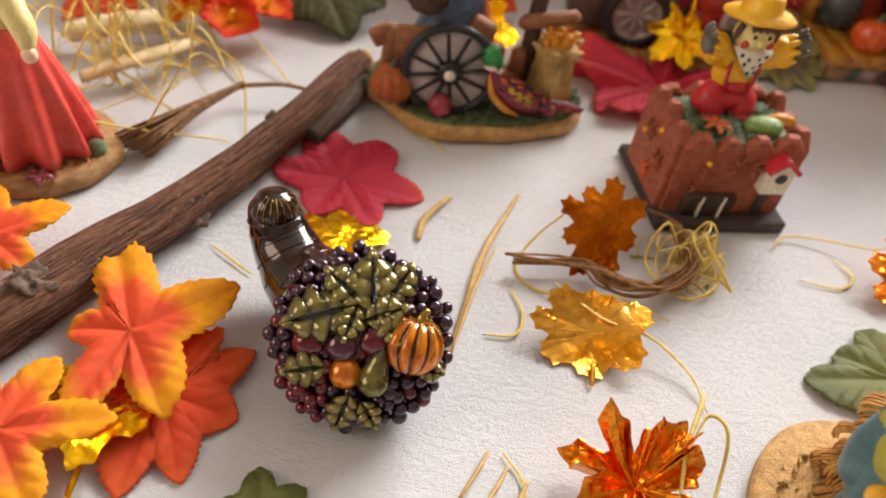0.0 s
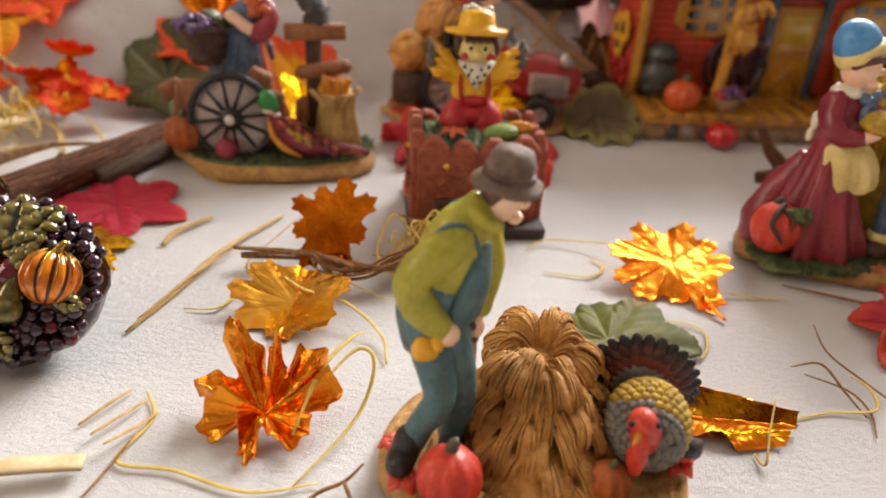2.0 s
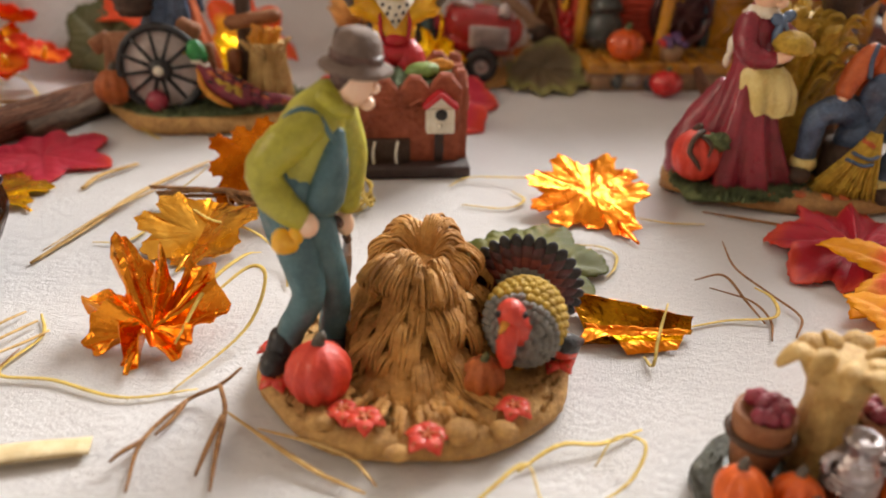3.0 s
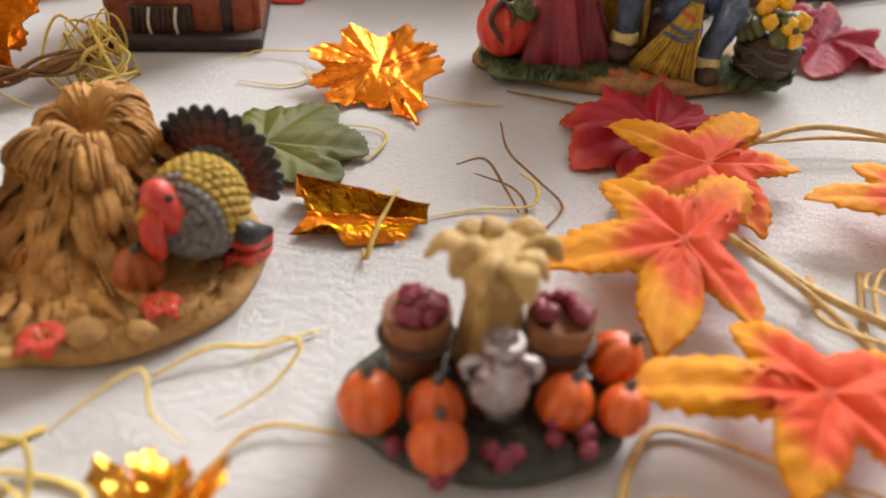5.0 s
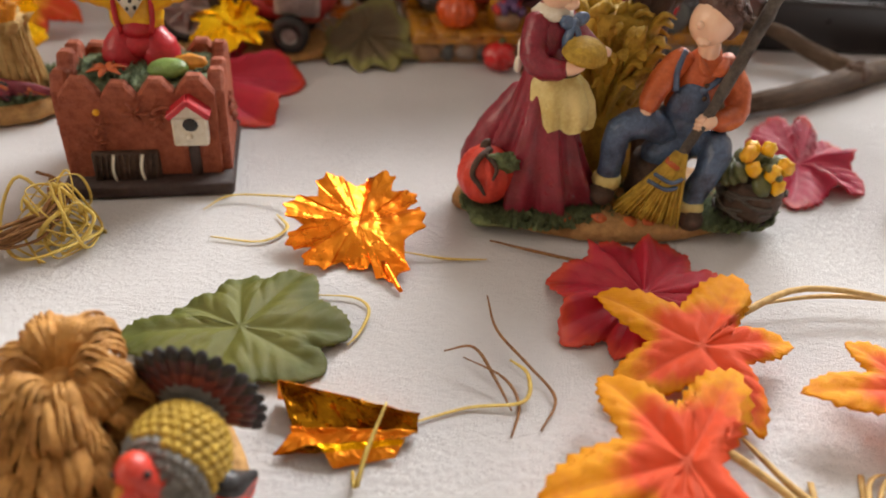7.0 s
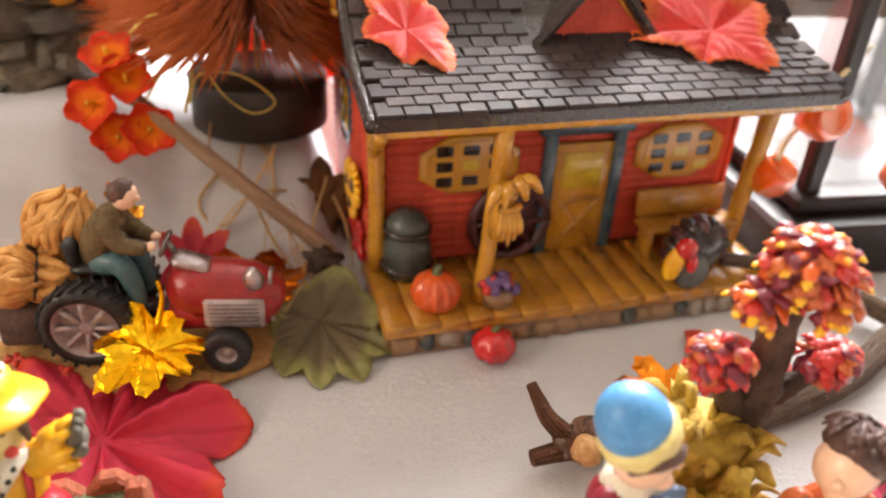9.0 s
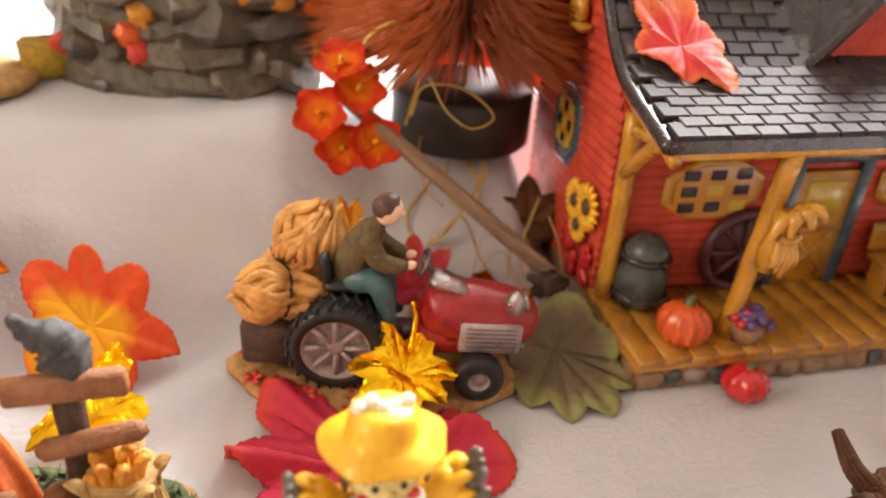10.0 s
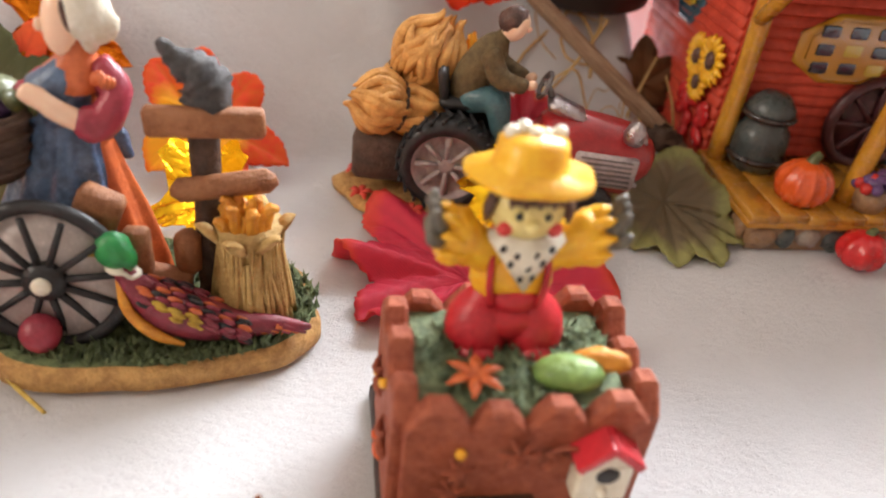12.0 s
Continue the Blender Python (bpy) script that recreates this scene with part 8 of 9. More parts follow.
    part("pumpkin", Geo().pumpkin((-44.6, -12, 17.0), 8.9, 0, 1, 1.05, 11, (-8, -6, 0), 0.1).tube([(-44, -13, 26), (-48, -17.5, 25), (-49.6, -19.5, 21), (-47.4, -21.0, 18), (-45.4, -21.6, 15)], [1.2, 1.0, 0.9, 0.8, 0.4], 1, 8, 6).tube([(-46, -15, 26), (-42.6, -19.5, 23.4), (-43.6, -21.4, 20)], [0.8, 0.7, 0.4], 1, 7, 5).ell((-39.6, -17.0, 24.0), (4.2, 2.6, 3.4), 2, (20, 20, 0), 16, 12, 0.6, 0.9), mats("pumpred", "darkwood", "grass"), ob, "red-orange pumpkin with vine and leaf")
    # Added dark block that hides the pale base between leg and broom.
    part("gap_filler", Geo().lathe((12, -4, 4), [(9.5, 0), (8.6, 6), (8.8, 14), (8.0, 17), (0, 17.4)], 0, 30, 8, 0.10), mats("darkwood"), ob, "added dark block filling the gap under the boy")
    # the boy, one mesh: he sits leaning back and looks up
    g = Geo()
    mt = mats("rust", "denim", "skin", "hair", "darkwood", "cream")
    k0 = len(g.v)
    g.tube([(17, -2, 24), (17.0, -2.5, 32), (18.0, -2.5, 42), (19.2, -2.5, 50), (19.8, -2.5, 55)], [6.6, 7.2, 7.5, 7.0, 4.0], 0, 22, 6, nz=0.06)
    g.v[k0:] = [(x, -2.5 + (y + 2.5) * 0.82, z) for x, y, z in g.v[k0:]]
    k0 = len(g.v)
    g.tube([(16.6, -3, 23), (16.4, -3.2, 29), (16.4, -3.6, 35)], [7.0, 7.7, 7.8], 1, 22, 5)
    g.v[k0:] = [(x, -2.5 + (y + 2.5) * 0.84, z) for x, y, z in g.v[k0:]]
    g.ell((13.0, -6.0, 24.5), (8.4, 5.6, 6.6), 1, (0, -20, 0), 18, 12)
    g.ell((15.6, -7.2, 39.0), (6.4, 2.8, 8.2), 1, (4, 6, -8), 20, 14)
    g.tube([(10.2, -8.4, 45), (9.6, -7.6, 51), (12.2, -4, 55.5)], 1.2, 1, 8, 5, 0.7).tube([(17.4, -9.2, 45), (22.6, -8.2, 49), (26.0, -4, 53)], 1.2, 1, 8, 5, 0.7)
    g.tube([(14, -4, 27), (4, -8, 34.0), (-4.0, -9, 31.5), (-5.0, -8.5, 22), (-5.0, -8, 15)], [5.0, 4.7, 4.5, 3.8, 3.5], 1, 18, 6, nz=0.16, fr=0.35)
    g.tube([(21, -4, 26), (25.0, -11, 29.0), (25.0, -14.5, 25), (21.6, -16.0, 16), (20.0, -16.5, 11)], [5.2, 4.9, 4.6, 3.9, 3.6], 1, 18, 6, nz=0.16, fr=0.35)
    g.lathe((-5.0, -8, 12.4), [(4.2, 0), (4.7, 1.4), (4.4, 3.2), (3.8, 4)], 5, 22, 9, 0.05).lathe((20, -16.5, 8.6), [(4.3, 0), (4.8, 1.4), (4.4, 3.2), (3.8, 4)], 5, 22, 9, 0.05)
    g.ell((-6.8, -10.5, 10.4), (4.4, 5.4, 3.4), 4, (0, 0, -20), 16, 11).ell((20, -19.0, 7.2), (4.4, 5.6, 3.6), 4, (0, 0, 6), 16, 11)
    g.tube([(12.5, -2.5, 53), (8.0, -4.5, 49), (4.4, -6.5, 43), (2.8, -8.4, 39.5)], [3.6, 3.9, 3.6, 2.8], 0, 15, 6, nz=0.14, fr=0.4).ell((1.6, -9.4, 36.0), (2.6, 2.2, 3.6), 2, (0, 10, 0), nz=0.12)
    g.tube([(25.5, -2.5, 52), (30.4, -4.0, 45), (31.0, -7.5, 38.5), (26.0, -11, 36.8), (23.0, -12, 37.2)], [3.6, 3.9, 3.8, 3.4, 2.9], 0, 15, 6, nz=0.14, fr=0.4).ell((20.0, -13.4, 37.6), (3.2, 2.8, 2.8), 2, nz=0.12)
    for q in range(3):
        g.tube([(18.6, -14.6, 39.2 - 1.4 * q), (17.0, -15.6, 38.8 - 1.4 * q), (16.6, -13.8, 38.2 - 1.4 * q)], 0.75, 2, 7, 3)
    g.tube([(15.6, -7.0, 55), (17.0, -8.4, 52.0), (19.4, -8.2, 50.4)], [0.6, 2.2, 1.0], 0, 9, 4, 0.45).tube([(24.5, -5.5, 54.5), (22.6, -7.8, 51.6), (20.0, -8.2, 50.2)], [0.6, 2.2, 1.0], 0, 9, 4, 0.45)
    g.tube([(19.4, -3, 53), (19.0, -3.6, 58)], [3.4, 3.2], 2, 12, 3)
    g.ell((17.6, -4.6, 65.0), (6.4, 6.3, 7.2), 2, (0, 24, 0), 22, 15).ell((12.2, -9.2, 65.0), (1.2, 1.2, 1.2), 2).ell((14.8, -8.0, 60.2), (2.2, 2.2, 1.7), 2).ell((23.4, -6.4, 62.8), (1.4, 1.0, 1.8), 2)
    g.ell((20.0, -3.2, 68.4), (7.2, 7.4, 5.8), 3, (0, 28, 0), 24, 16, 0.06, 0.6).ell((23.6, -3.6, 64.6), (2.6, 5.2, 5.0), 3, (0, 0, 0), 14, 10, 0.1, 0.8)
    rh = random.Random(17)
    for k in range(120):
        a, q = rh.uniform(0, 6.28), math.sqrt(rh.random())
        p = rot(0, 28, 0) @ Vector((7.3 * q * math.cos(a), 7.5 * q * math.sin(a), 5.9 * math.sqrt(1 - q * q * 0.96))) + Vector((20.0, -3.2, 68.4))
        d = Vector((p.x - 22.5, p.y + 1.5, -2.5)).normalized()
        g.tube([p - d * 1.2 + Vector((0, 0, -0.3)), p + Vector((0, 0, 0.25)), p + d * 1.7 + Vector((0, 0, -0.6))], [0.5, 0.85, 0.3], 3, 6, 3, 0.6)
    for bz, by in ((43.6, -10.6), (47.4, -9.8)):
        g.ell((18.6, by, bz), (0.8, 0.5, 0.8), 4, (0, 0, 0), 8, 6)
    part("boy_figure", g, mt, ob, "boy figure in denim overalls and orange shirt")
    br = part("broom", Geo().tube([(34.6, -4.5, 73), (26.5, -9.5, 54), (19, -14, 38), (13, -17, 28)], [2.0, 1.9, 1.6, 1.4], 0, 10, 7, nz=0.25, fr=0.9), mats("driedwood"), ob, "grey-brown broom handle")
    g = Geo()
    for k in range(150):
        a, b = rnd.uniform(-1, 1), rnd.uniform(-1, 1)
        g.tube([(13 + a * 1.4, -17.2 + b, 29), (9.8 + a * 4.6, -18.6 + 1.8 * b - 1.2 * a, 20), (6.0 + a * 9.2, -18.0 + 2.4 * b - 4.6 * a, 6.2 + 1.2 * rnd.random())], [0.5, 0.62, 0.35], 0, 4, 4)
    tagged(part("brush", g, mats("ochre"), br, "ochre straw brush"), kind="stuff")
    for z, x0, x1 in ((22.0, 5.8, 14.8), (19.6, 4.2, 14.6)):
        part("binding", Geo().tube([(x0, -18.6, z + 0.4), ((x0 + x1) / 2, -22.0, z - 0.8), (x1, -20.4, z + 0.2)], 0.7, 0, 6, 4), mats("denim"), br, "dark twine binding")
    bk = part("flower_basket", Geo().lathe((38.5, -13, 4), [(7.0, 0), (9.0, 5), (9.8, 11), (9.0, 14)], 0, 26, 13, 0.06, turn=(0, 14, 0)), mats("darkwood"), ob, "dark woven flower basket")
    for k in range(40):
        a, z = rnd.uniform(0, 6.28), rnd.uniform(5.5, 16)
        r = lerp_table(((4, 7.6), (9, 9.4), (16, 10.2)), z)
        part("weave", Geo().tube([(38.5 + 0.22 * (z - 4) + r * math.cos(a + d), -13 + r * math.sin(a + d), z + 1.2 * math.sin(3 * d + k)) for d in (0, 0.3, 0.6, 0.9)], 0.55, 0, 5, 3), mats("driedwood"), bk)
    for k in range(26):
        a, q = rnd.uniform(0, 6.28), math.sqrt(rnd.random())
        part("leaf", Geo().ell((40 + 10.5 * q * math.cos(a), -13 + 8 * q * math.sin(a), 21 + 6 * (1 - q) + rnd.uniform(-1.5, 1.5)), (4.2, 3.0, 1.9), 0, (rnd.uniform(-50, 50), rnd.uniform(-50, 50), rnd.uniform(0, 180)), 9, 6), mats("greenstem"), bk)
    for c in ((35, -19, 23), (41, -20, 22), (40, -15, 28), (46, -17, 23), (36, -13, 27), (33, -17, 27), (43, -21, 18)):
        part("bloom", Geo().ell((c[0] + 1, c[1], c[2] + 2), (2.4, 2.2, 2.8), 0, (rnd.uniform(-25, 25), rnd.uniform(-25, 25), 0), nz=0.35, fr=0.8), mats("yellow"), bk, "yellow flower")
    for c in ((11.5, -17.5, 25.5), (-17, -20, 5.5), (2, -20.5, 5.5), (8, -20, 5.5), (-8, -19, 6)):
        part("fallen_leaf", Geo().ell(c, (3.2, 2.6, 1.2), 0, (20, 15, 30), nz=0.4, fr=0.8), mats("rust"), ob, "small orange leaf")


pair_figurine()

# ---- the tractor figurine ----


def tyre(parent, c, r, wid, turn, spokes, rim_r=0.66):
    w = part("wheel", Geo().lathe(c, [(r * rim_r * 0.95, -wid / 2), (r * 0.93, -wid / 2), (r, -wid * 0.3), (r, wid * 0.3), (r * 0.93, wid / 2), (r * rim_r * 0.95, wid / 2), (r * rim_r * 0.9, 0)], 0, 40, 20, 0.02, turn=turn), mats("black"), parent, "black treaded tyre")
    R = rot(*turn)
    rim = part("rim", Geo().lathe(c, [(0, wid * 0.32), (r * 0.18, wid * 0.36), (r * 0.20, wid * 0.22), (r * rim_r * 0.80, wid * 0.16), (r * rim_r * 0.9, wid * 0.45), (r * rim_r, wid * 0.5), (r * rim_r, -wid * 0.4), (0, -wid * 0.4)], 0, 36, turn=turn), mats("rimpaint"), w, "dull silver rim")
    for k in range(spokes):
        a = 2 * math.pi * k / spokes
        p, q = (Vector(c) + R @ Vector((r * f * math.cos(a), r * f * math.sin(a), wid * 0.31)) for f in (0.16, rim_r * 0.86))
        part("spoke", Geo().tube([p, q], [r * 0.06, r * 0.10], 0, 8, 2, 0.7), mats("rimpaint"), rim)
    return w


def treads(parent, c, r, wid, turn):
    R = rot(*turn)
    g = Geo()
    for k in range(24):
        a = k * 2 * math.pi / 24
        for s in (-1, 1):
            pts = [Vector(c) + R @ Vector((r * 1.01 * math.cos(a + d), r * 1.01 * math.sin(a + d), s * z * wid)) for d, z in ((0, 0.02), (0.10, 0.26), (0.16, 0.5))]
            g.tube(pts, r * 0.045, 0, 5, 2)
    part("tread", g, mats("black"), parent)


def tractor_figurine():
    ob = thing("tractor_figurine", "resin figurine of a farmer driving a red tractor with hay", "figurine", (0.127, 0.346, 0.0), -5)
    part("base", oval(50, 28, 5, 0.94, 0.08, 14), mats("sand"), ob, "sandy gravel base")
    tagged(part("gravel", Geo().tufts((0, -2), 48, 25, 5, 1100, 1.4, 0, 2), mats("sand"), ob), kind="stuff")
    for y, f in ((-10.5, 1), (16, -1)):
        w = tyre(ob, (-13, y, 20.5), 15.5, 11, (90 if f > 0 else -90, 0, 0), 8, 0.76)
        treads(w, (-13, y, 20.5), 15.5, 11, (90, 0, 0))
    for y, f in ((-17, 1), (10, -1)):
        tyre(ob, (33, y, 13), 8.2, 6.5, (90 if f > 0 else -90, 0, 0), 0, 0.46)
    part("axle", Geo().tube([(33, -14, 13), (33, 8, 13)], 2, 0, 8, 2).tube([(-13, -12, 23), (-13, 12, 23)], 3, 0, 8, 2).box((8, 0, 17), (50, 10, 8)), mats("maroon"), ob)
    hood = part("hood", Geo().tube([(19, -4, 29), (22, -4, 30), (33, -4, 29.5), (42, -4, 28), (46.5, -4, 27)], [9.2, 10.6, 10.6, 10.2, 8.4], 0, 24, 5).box((30, -4, 22), (34, 16, 12), 0, bev=0.25), mats("tractor"), ob, "red rounded tractor hood")
    part("grille", Geo().box((36, -14.0, 26), (20, 2.6, 11.5), 0, (4, 2, 2), 0.35), mats("rimpaint"), hood, "silver side grille")
    for k in range(6):
        part("grille_bar", Geo().box((36, -15.4, 21.9 + 1.7 * k), (16.5, 0.8, 0.8), 0, (4, 2, 2), 0.3), mats("pewter"), hood)
    part("nose_trim", Geo().tube([(47.5, -4 + 8.4 * math.cos(a), 27 + 9.0 * math.sin(a)) for a in np.linspace(-2.2, 2.2, 15)], 0.9, 0, 7, 1), mats("silver"), hood, "silver nose trim")
    part("headlight", Geo().lathe((43, -12, 37), [(0, -2), (3.0, -1), (3.6, 1.5), (2.6, 4.5), (1.2, 6), (0, 6.4)], 0, 18, turn=(10, 0, 0)), mats("silver"), hood, "silver headlight")
    part("cowl", Geo().box((22, -5, 41.0), (13, 9, 4), 0, (0, 18, 0), 0.35), mats("silver"), hood, "silver dashboard")
    part("steering_wheel", Geo().tube([(14.0 + 1.5 * math.cos(a), -4 + 5 * math.sin(a), 47.5 + 3.6 * math.cos(a)) for a in np.linspace(0, 2 * math.pi, 17)], 0.8, 0, 6, 1), mats("pewter"), ob)
    part("steering_column", Geo().tube([(18, -4, 42), (14, -4, 49)], 1.2, 0, 6, 2), mats("pewter"), ob)
    part("seat", Geo().box((-12, 0, 38), (12, 14, 4), 0, bev=0.4).box((-17, 0, 44), (3, 14, 10), 0, (0, -10, 0), 0.4), mats("black"), ob)
    g = Geo()
    g.tube([(-10, 0, 40), (-9, -1, 50), (-5.5, -1, 59), (-3.5, -1, 63)], [7.0, 7.4, 6.4, 3.4], 0, 16, 5, nz=0.05)
    for s in (-1, 1):
        g.tube([(-6, s * 6.5, 58), (0.0, s * 8, 50.5), (9.0, s * 5.5 - 3, 48.5)], [3.8, 3.6, 2.8], 0, 12, 4, nz=0.06)
        g.ell((12.0, s * 4.2 - 3.4, 49.0), (2.2, 1.8, 1.9), 2)
        g.tube([(-9, s * 4, 40), (0, s * 8, 41), (4, s * 8, 32), (5, s * 8, 24)], [5, 4.6, 3.8, 3.0], 1, 12, 4, nz=0.05)
        g.ell((7, s * 8, 23), (4, 2.4, 2.2), 4)
    g.ell((-0.5, -1, 67.5), (5.0, 4.6, 5.6), 2).ell((4.4, -1.2, 66.8), (1.2, 1.0, 1.1), 2)
    g.ell((-2.0, -0.8, 69.6), (5.4, 5.0, 5.0), 3, (0, 14, 0), 16, 11, 0.12, 0.8)
    g.v = [(-6 + (x + 6) * 0.84, y * 0.80, 38 + (z - 38) * 0.86 if z > 38 else z) for x, y, z in g.v]
    g.v = [(x + 0.20 * max(0.0, z - 44), y, z) for x, y, z in g.v]
    part("driver_figure", g, mats("tweed", "teal", "skin", "hair", "black"), ob, "driver figure in brown jacket")
    part("trailer", Geo().box((-33, 3, 18), (22, 28, 16), 0, bev=0.1, nz=0.4), mats("darkwood"), ob, "dark wooden trailer box")
    rnd = random.Random(3)
    for a, b, r in (((-35, 8, 26), (-18, 9, 58), 11.0), ((-20, 0, 31), (-44, -9, 38), 9.4)):
        a, b = Vector(a), Vector(b)
        ax = (b - a).normalized()
        u = ax.cross(Vector((0, 1, 0.2))).normalized()
        v = ax.cross(u)
        def spot(t, w, k):
            rr = r * lerp_table(((0, 0.85), (0.25, 0.9), (0.42, 0.62), (0.62, 1.0), (0.84, 0.92), (1.0, 0.35)), t) * k
            return a + (b - a) * t + u * math.cos(w) * rr + v * math.sin(w) * rr
        core = Geo().tube([a, a.lerp(b, 0.25), a.lerp(b, 0.42), a.lerp(b, 0.62), a.lerp(b, 0.84), a.lerp(b, 0.95)], [r * q for q in (0.75, 0.8, 0.55, 0.88, 0.8, 0.3)], 0, 16, 4)
        sheaf = part("hay_bale", core, mats("goldhay"), ob, "golden tied hay sheaf")
        g = Geo()
        for k in range(44):
            w, tw = k * 2.4, rnd.uniform(-0.5, 0.5)
            t0, t1 = (0.0, 0.55) if k % 3 == 0 else (rnd.uniform(0.36, 0.5), rnd.uniform(0.86, 1.12))
            g.tube([spot(t0 + (t1 - t0) * s_, w + tw * s_ + 0.25 * math.sin(5 * s_ + k), 0.98) for s_ in (0, 0.3, 0.6, 0.85, 1.0)], [0.8, 1.7, 1.8, 1.3, 0.3], 0, 6, 3)
        tagged(part("straw", g, mats("goldhay"), sheaf), kind="stuff")
        part("band", Geo().tube([spot(0.43, w, 1.25) for w in np.linspace(0, 2 * math.pi, 17)], 0.7, 0, 5, 1), mats("darkwood"), sheaf, "dark twine band")
    for c in ((-40, -13, 6), (-22, -20, 6), (-44, 2, 6), (-30, -17, 5.6)):
        g = Geo()
        for k in range(5):
            a = k * 1.257 + c[0]
            g.tube([c, (c[0] + math.cos(a) * 2.4, c[1] + math.sin(a) * 2.4, c[2] + 1.2), (c[0] + math.cos(a) * 4.2, c[1] + math.sin(a) * 4.2, c[2])], [0.6, 1.2, 0.3], 0, 6, 3, 0.5)
        part("fallen_leaf", g, mats("pumpred"), ob, "moulded red leaf")


tractor_figurine()

# ---- the ceramic house ----
ROOF = ((0, 92.2), (8, 94.5), (25, 99), (36, 103), (46, 111), (54, 120), (66, 134), (84, 155), (104, 134), (134, 98))


def roof_z(y):
    return lerp_table(ROOF, y)


def house():
    ob = thing("ceramic_house", "glazed red ceramic cottage with mustard porch and dark shingle roof", "house", (0.2145, 0.331, 0.0), 6)
    f = part("foundation", Geo().box((81, 63, 5), (160, 126, 10), bev=0.06), [GLAZE["stone"]], ob, "tan stone foundation")
    rnd = random.Random(6)
    x = 1.0
    while x < 160:
        w, h = rnd.uniform(5.5, 11.5), rnd.uniform(3.6, 4.6)
        part("stone", Geo().ell((x + w / 2, 0.6, 4.8 + rnd.uniform(-0.5, 0.5)), (w * 0.53, 2.6, h), 0, (0, rnd.uniform(-12, 12), 0), 14, 9, 0.35, 0.35), [GLAZE[rnd.choice(("stone", "stone", "slate", "greystone", "umber"))]], f)
        x += w
    for k in range(4):
        part("stone", Geo().box((0.2, 7 + 10 * k, 5), (3, 9, 8.4), 0, (0, 0, 0), 0.35, 0.5, 0.4), [GLAZE["slate" if k == 2 else "stone"]], f)
    d = part("deck", Geo().box((81, 22, 11), (166, 48, 3), bev=0.2), [GLAZE["deck"]], ob, "honey-brown plank porch deck")
    plank = Geo().box((0, 0, 0), (10.0, 47, 3.0), 0, (0, 0, 0), 0.12, 0.3, 0.2).mesh("plank", [GLAZE["deck"]])
    for k in range(16):
        part("plank", plank, [], d, at=pose((3.4 + 10.34 * k) * MM, (21.2 + 0.5 * math.sin(k * 2.3)) * MM, (13.4 + 0.15 * math.sin(k * 1.7)) * MM))
    # walls
    body = part("wall", Geo().box((81, 84, 50), (156, 82, 84), bev=0.02), [GLAZE["brick"]], ob, "brick-red clapboard wall")
    for x in (2.5, 159.5):
        g = Geo().add([(x - 1, 43, 84), (x - 1, 84, 148), (x - 1, 126, 94), (x + 1, 43, 84), (x + 1, 84, 148), (x + 1, 126, 94), (x - 1, 43, 8), (x - 1, 126, 8), (x + 1, 43, 8), (x + 1, 126, 8)], [(0, 1, 2, 7, 6), (3, 8, 9, 5, 4), (0, 3, 4, 1), (1, 4, 5, 2), (0, 6, 8, 3), (2, 5, 9, 7)])
        part("gable_wall", g, [GLAZE["brick"]], ob, "brick-red gable end", shade=False)
    board = Geo().box((0, 0, 0), (148, 1.6, 4.0), 0, (-14, 0, 0), 0.25).mesh("clapboard", [GLAZE["brick"]])
    for k in range(18):
        part("clapboard", board, [], body, at=pose(0.081, 0.0422, (17 + 4.0 * k) * MM))
    for k in range(31):
        z = 12 + 4.2 * k
        y0, y1 = 44.0, 125.0
        if z > 84:
            y0, y1 = 43 + (z - 84) * 41 / 64 + 1, 126 - (z - 94) * 42 / 54 - 1 if z > 94 else 125.0
        if y1 - y0 > 4:
            part("clapboard", Geo().box((1.0, (y0 + y1) / 2, z), (1.8, y1 - y0, 4.2), 0, (0, 14, 0), 0.25), [GLAZE["brick"]], body)
    # roof
    g = Geo()
    xs = (-6, 168)
    verts = []
    for y, z in ROOF:
        for x in xs:
            verts += [(x, y, z + 1.0), (x, y, z - 3.4)]
    faces = []
    for j in range(len(ROOF) - 1):
        a, b = 4 * j, 4 * j + 4
        faces += [(a, a + 2, b + 2, b), (a + 1, b + 1, b + 3, a + 3), (a, b, b + 1, a + 1), (a + 2, a + 3, b + 3, b + 2)]
    e = 4 * (len(ROOF) - 1)
    faces += [(0, 1, 3, 2), (e, e + 2, e + 3, e + 1)]
    g.add(verts, faces)
    roof = part("roof", g, [GLAZE["dark"]], ob, "dark brown glazed shingle roof", shade=False)
    part("eave_trim", Geo().box((81, 2.0, 88.0), (172, 3.2, 4.0), bev=0.3), [GLAZE["mustard"]], roof, "mustard eave board")
    for x in (-6.2, 168.2):
        part("rake_trim", Geo().tube([(x, y, z - 1.5) for y, z in ROOF], 2.4, 0, 8, 4), [GLAZE["dark"]], roof, "dark rolled roof edge")
    part("rake_board", Geo().tube([(-3.4, y, z - 6.0) for y, z in ROOF[:8]], 2.2, 0, 8, 4), [GLAZE["mustard"]], roof, "mustard rake board")
    meshes = [Geo().box((0, 0, 0), (8.9, 8.4, 2.0), 0, (0, 0, 0), 0.24, 0.15, 0.35).mesh("shingle", [SHINGLE]), Geo().box((0, 0, 0), (8.6, 8.3, 2.1), 0, (0, 0, 0), 0.24, 0.2, 0.35).mesh("shingle", [SHINGLE]), Geo().box((0, 0, 0), (9.0, 8.4, 1.9), 0, (0, 0, 0), 0.24, 0.15, 0.35).mesh("shingle", [SHINGLE])]
    for me in meshes:
        me.polygons.foreach_set("use_smooth", [False] * len(me.polygons))
    s, row = 0.6, 0
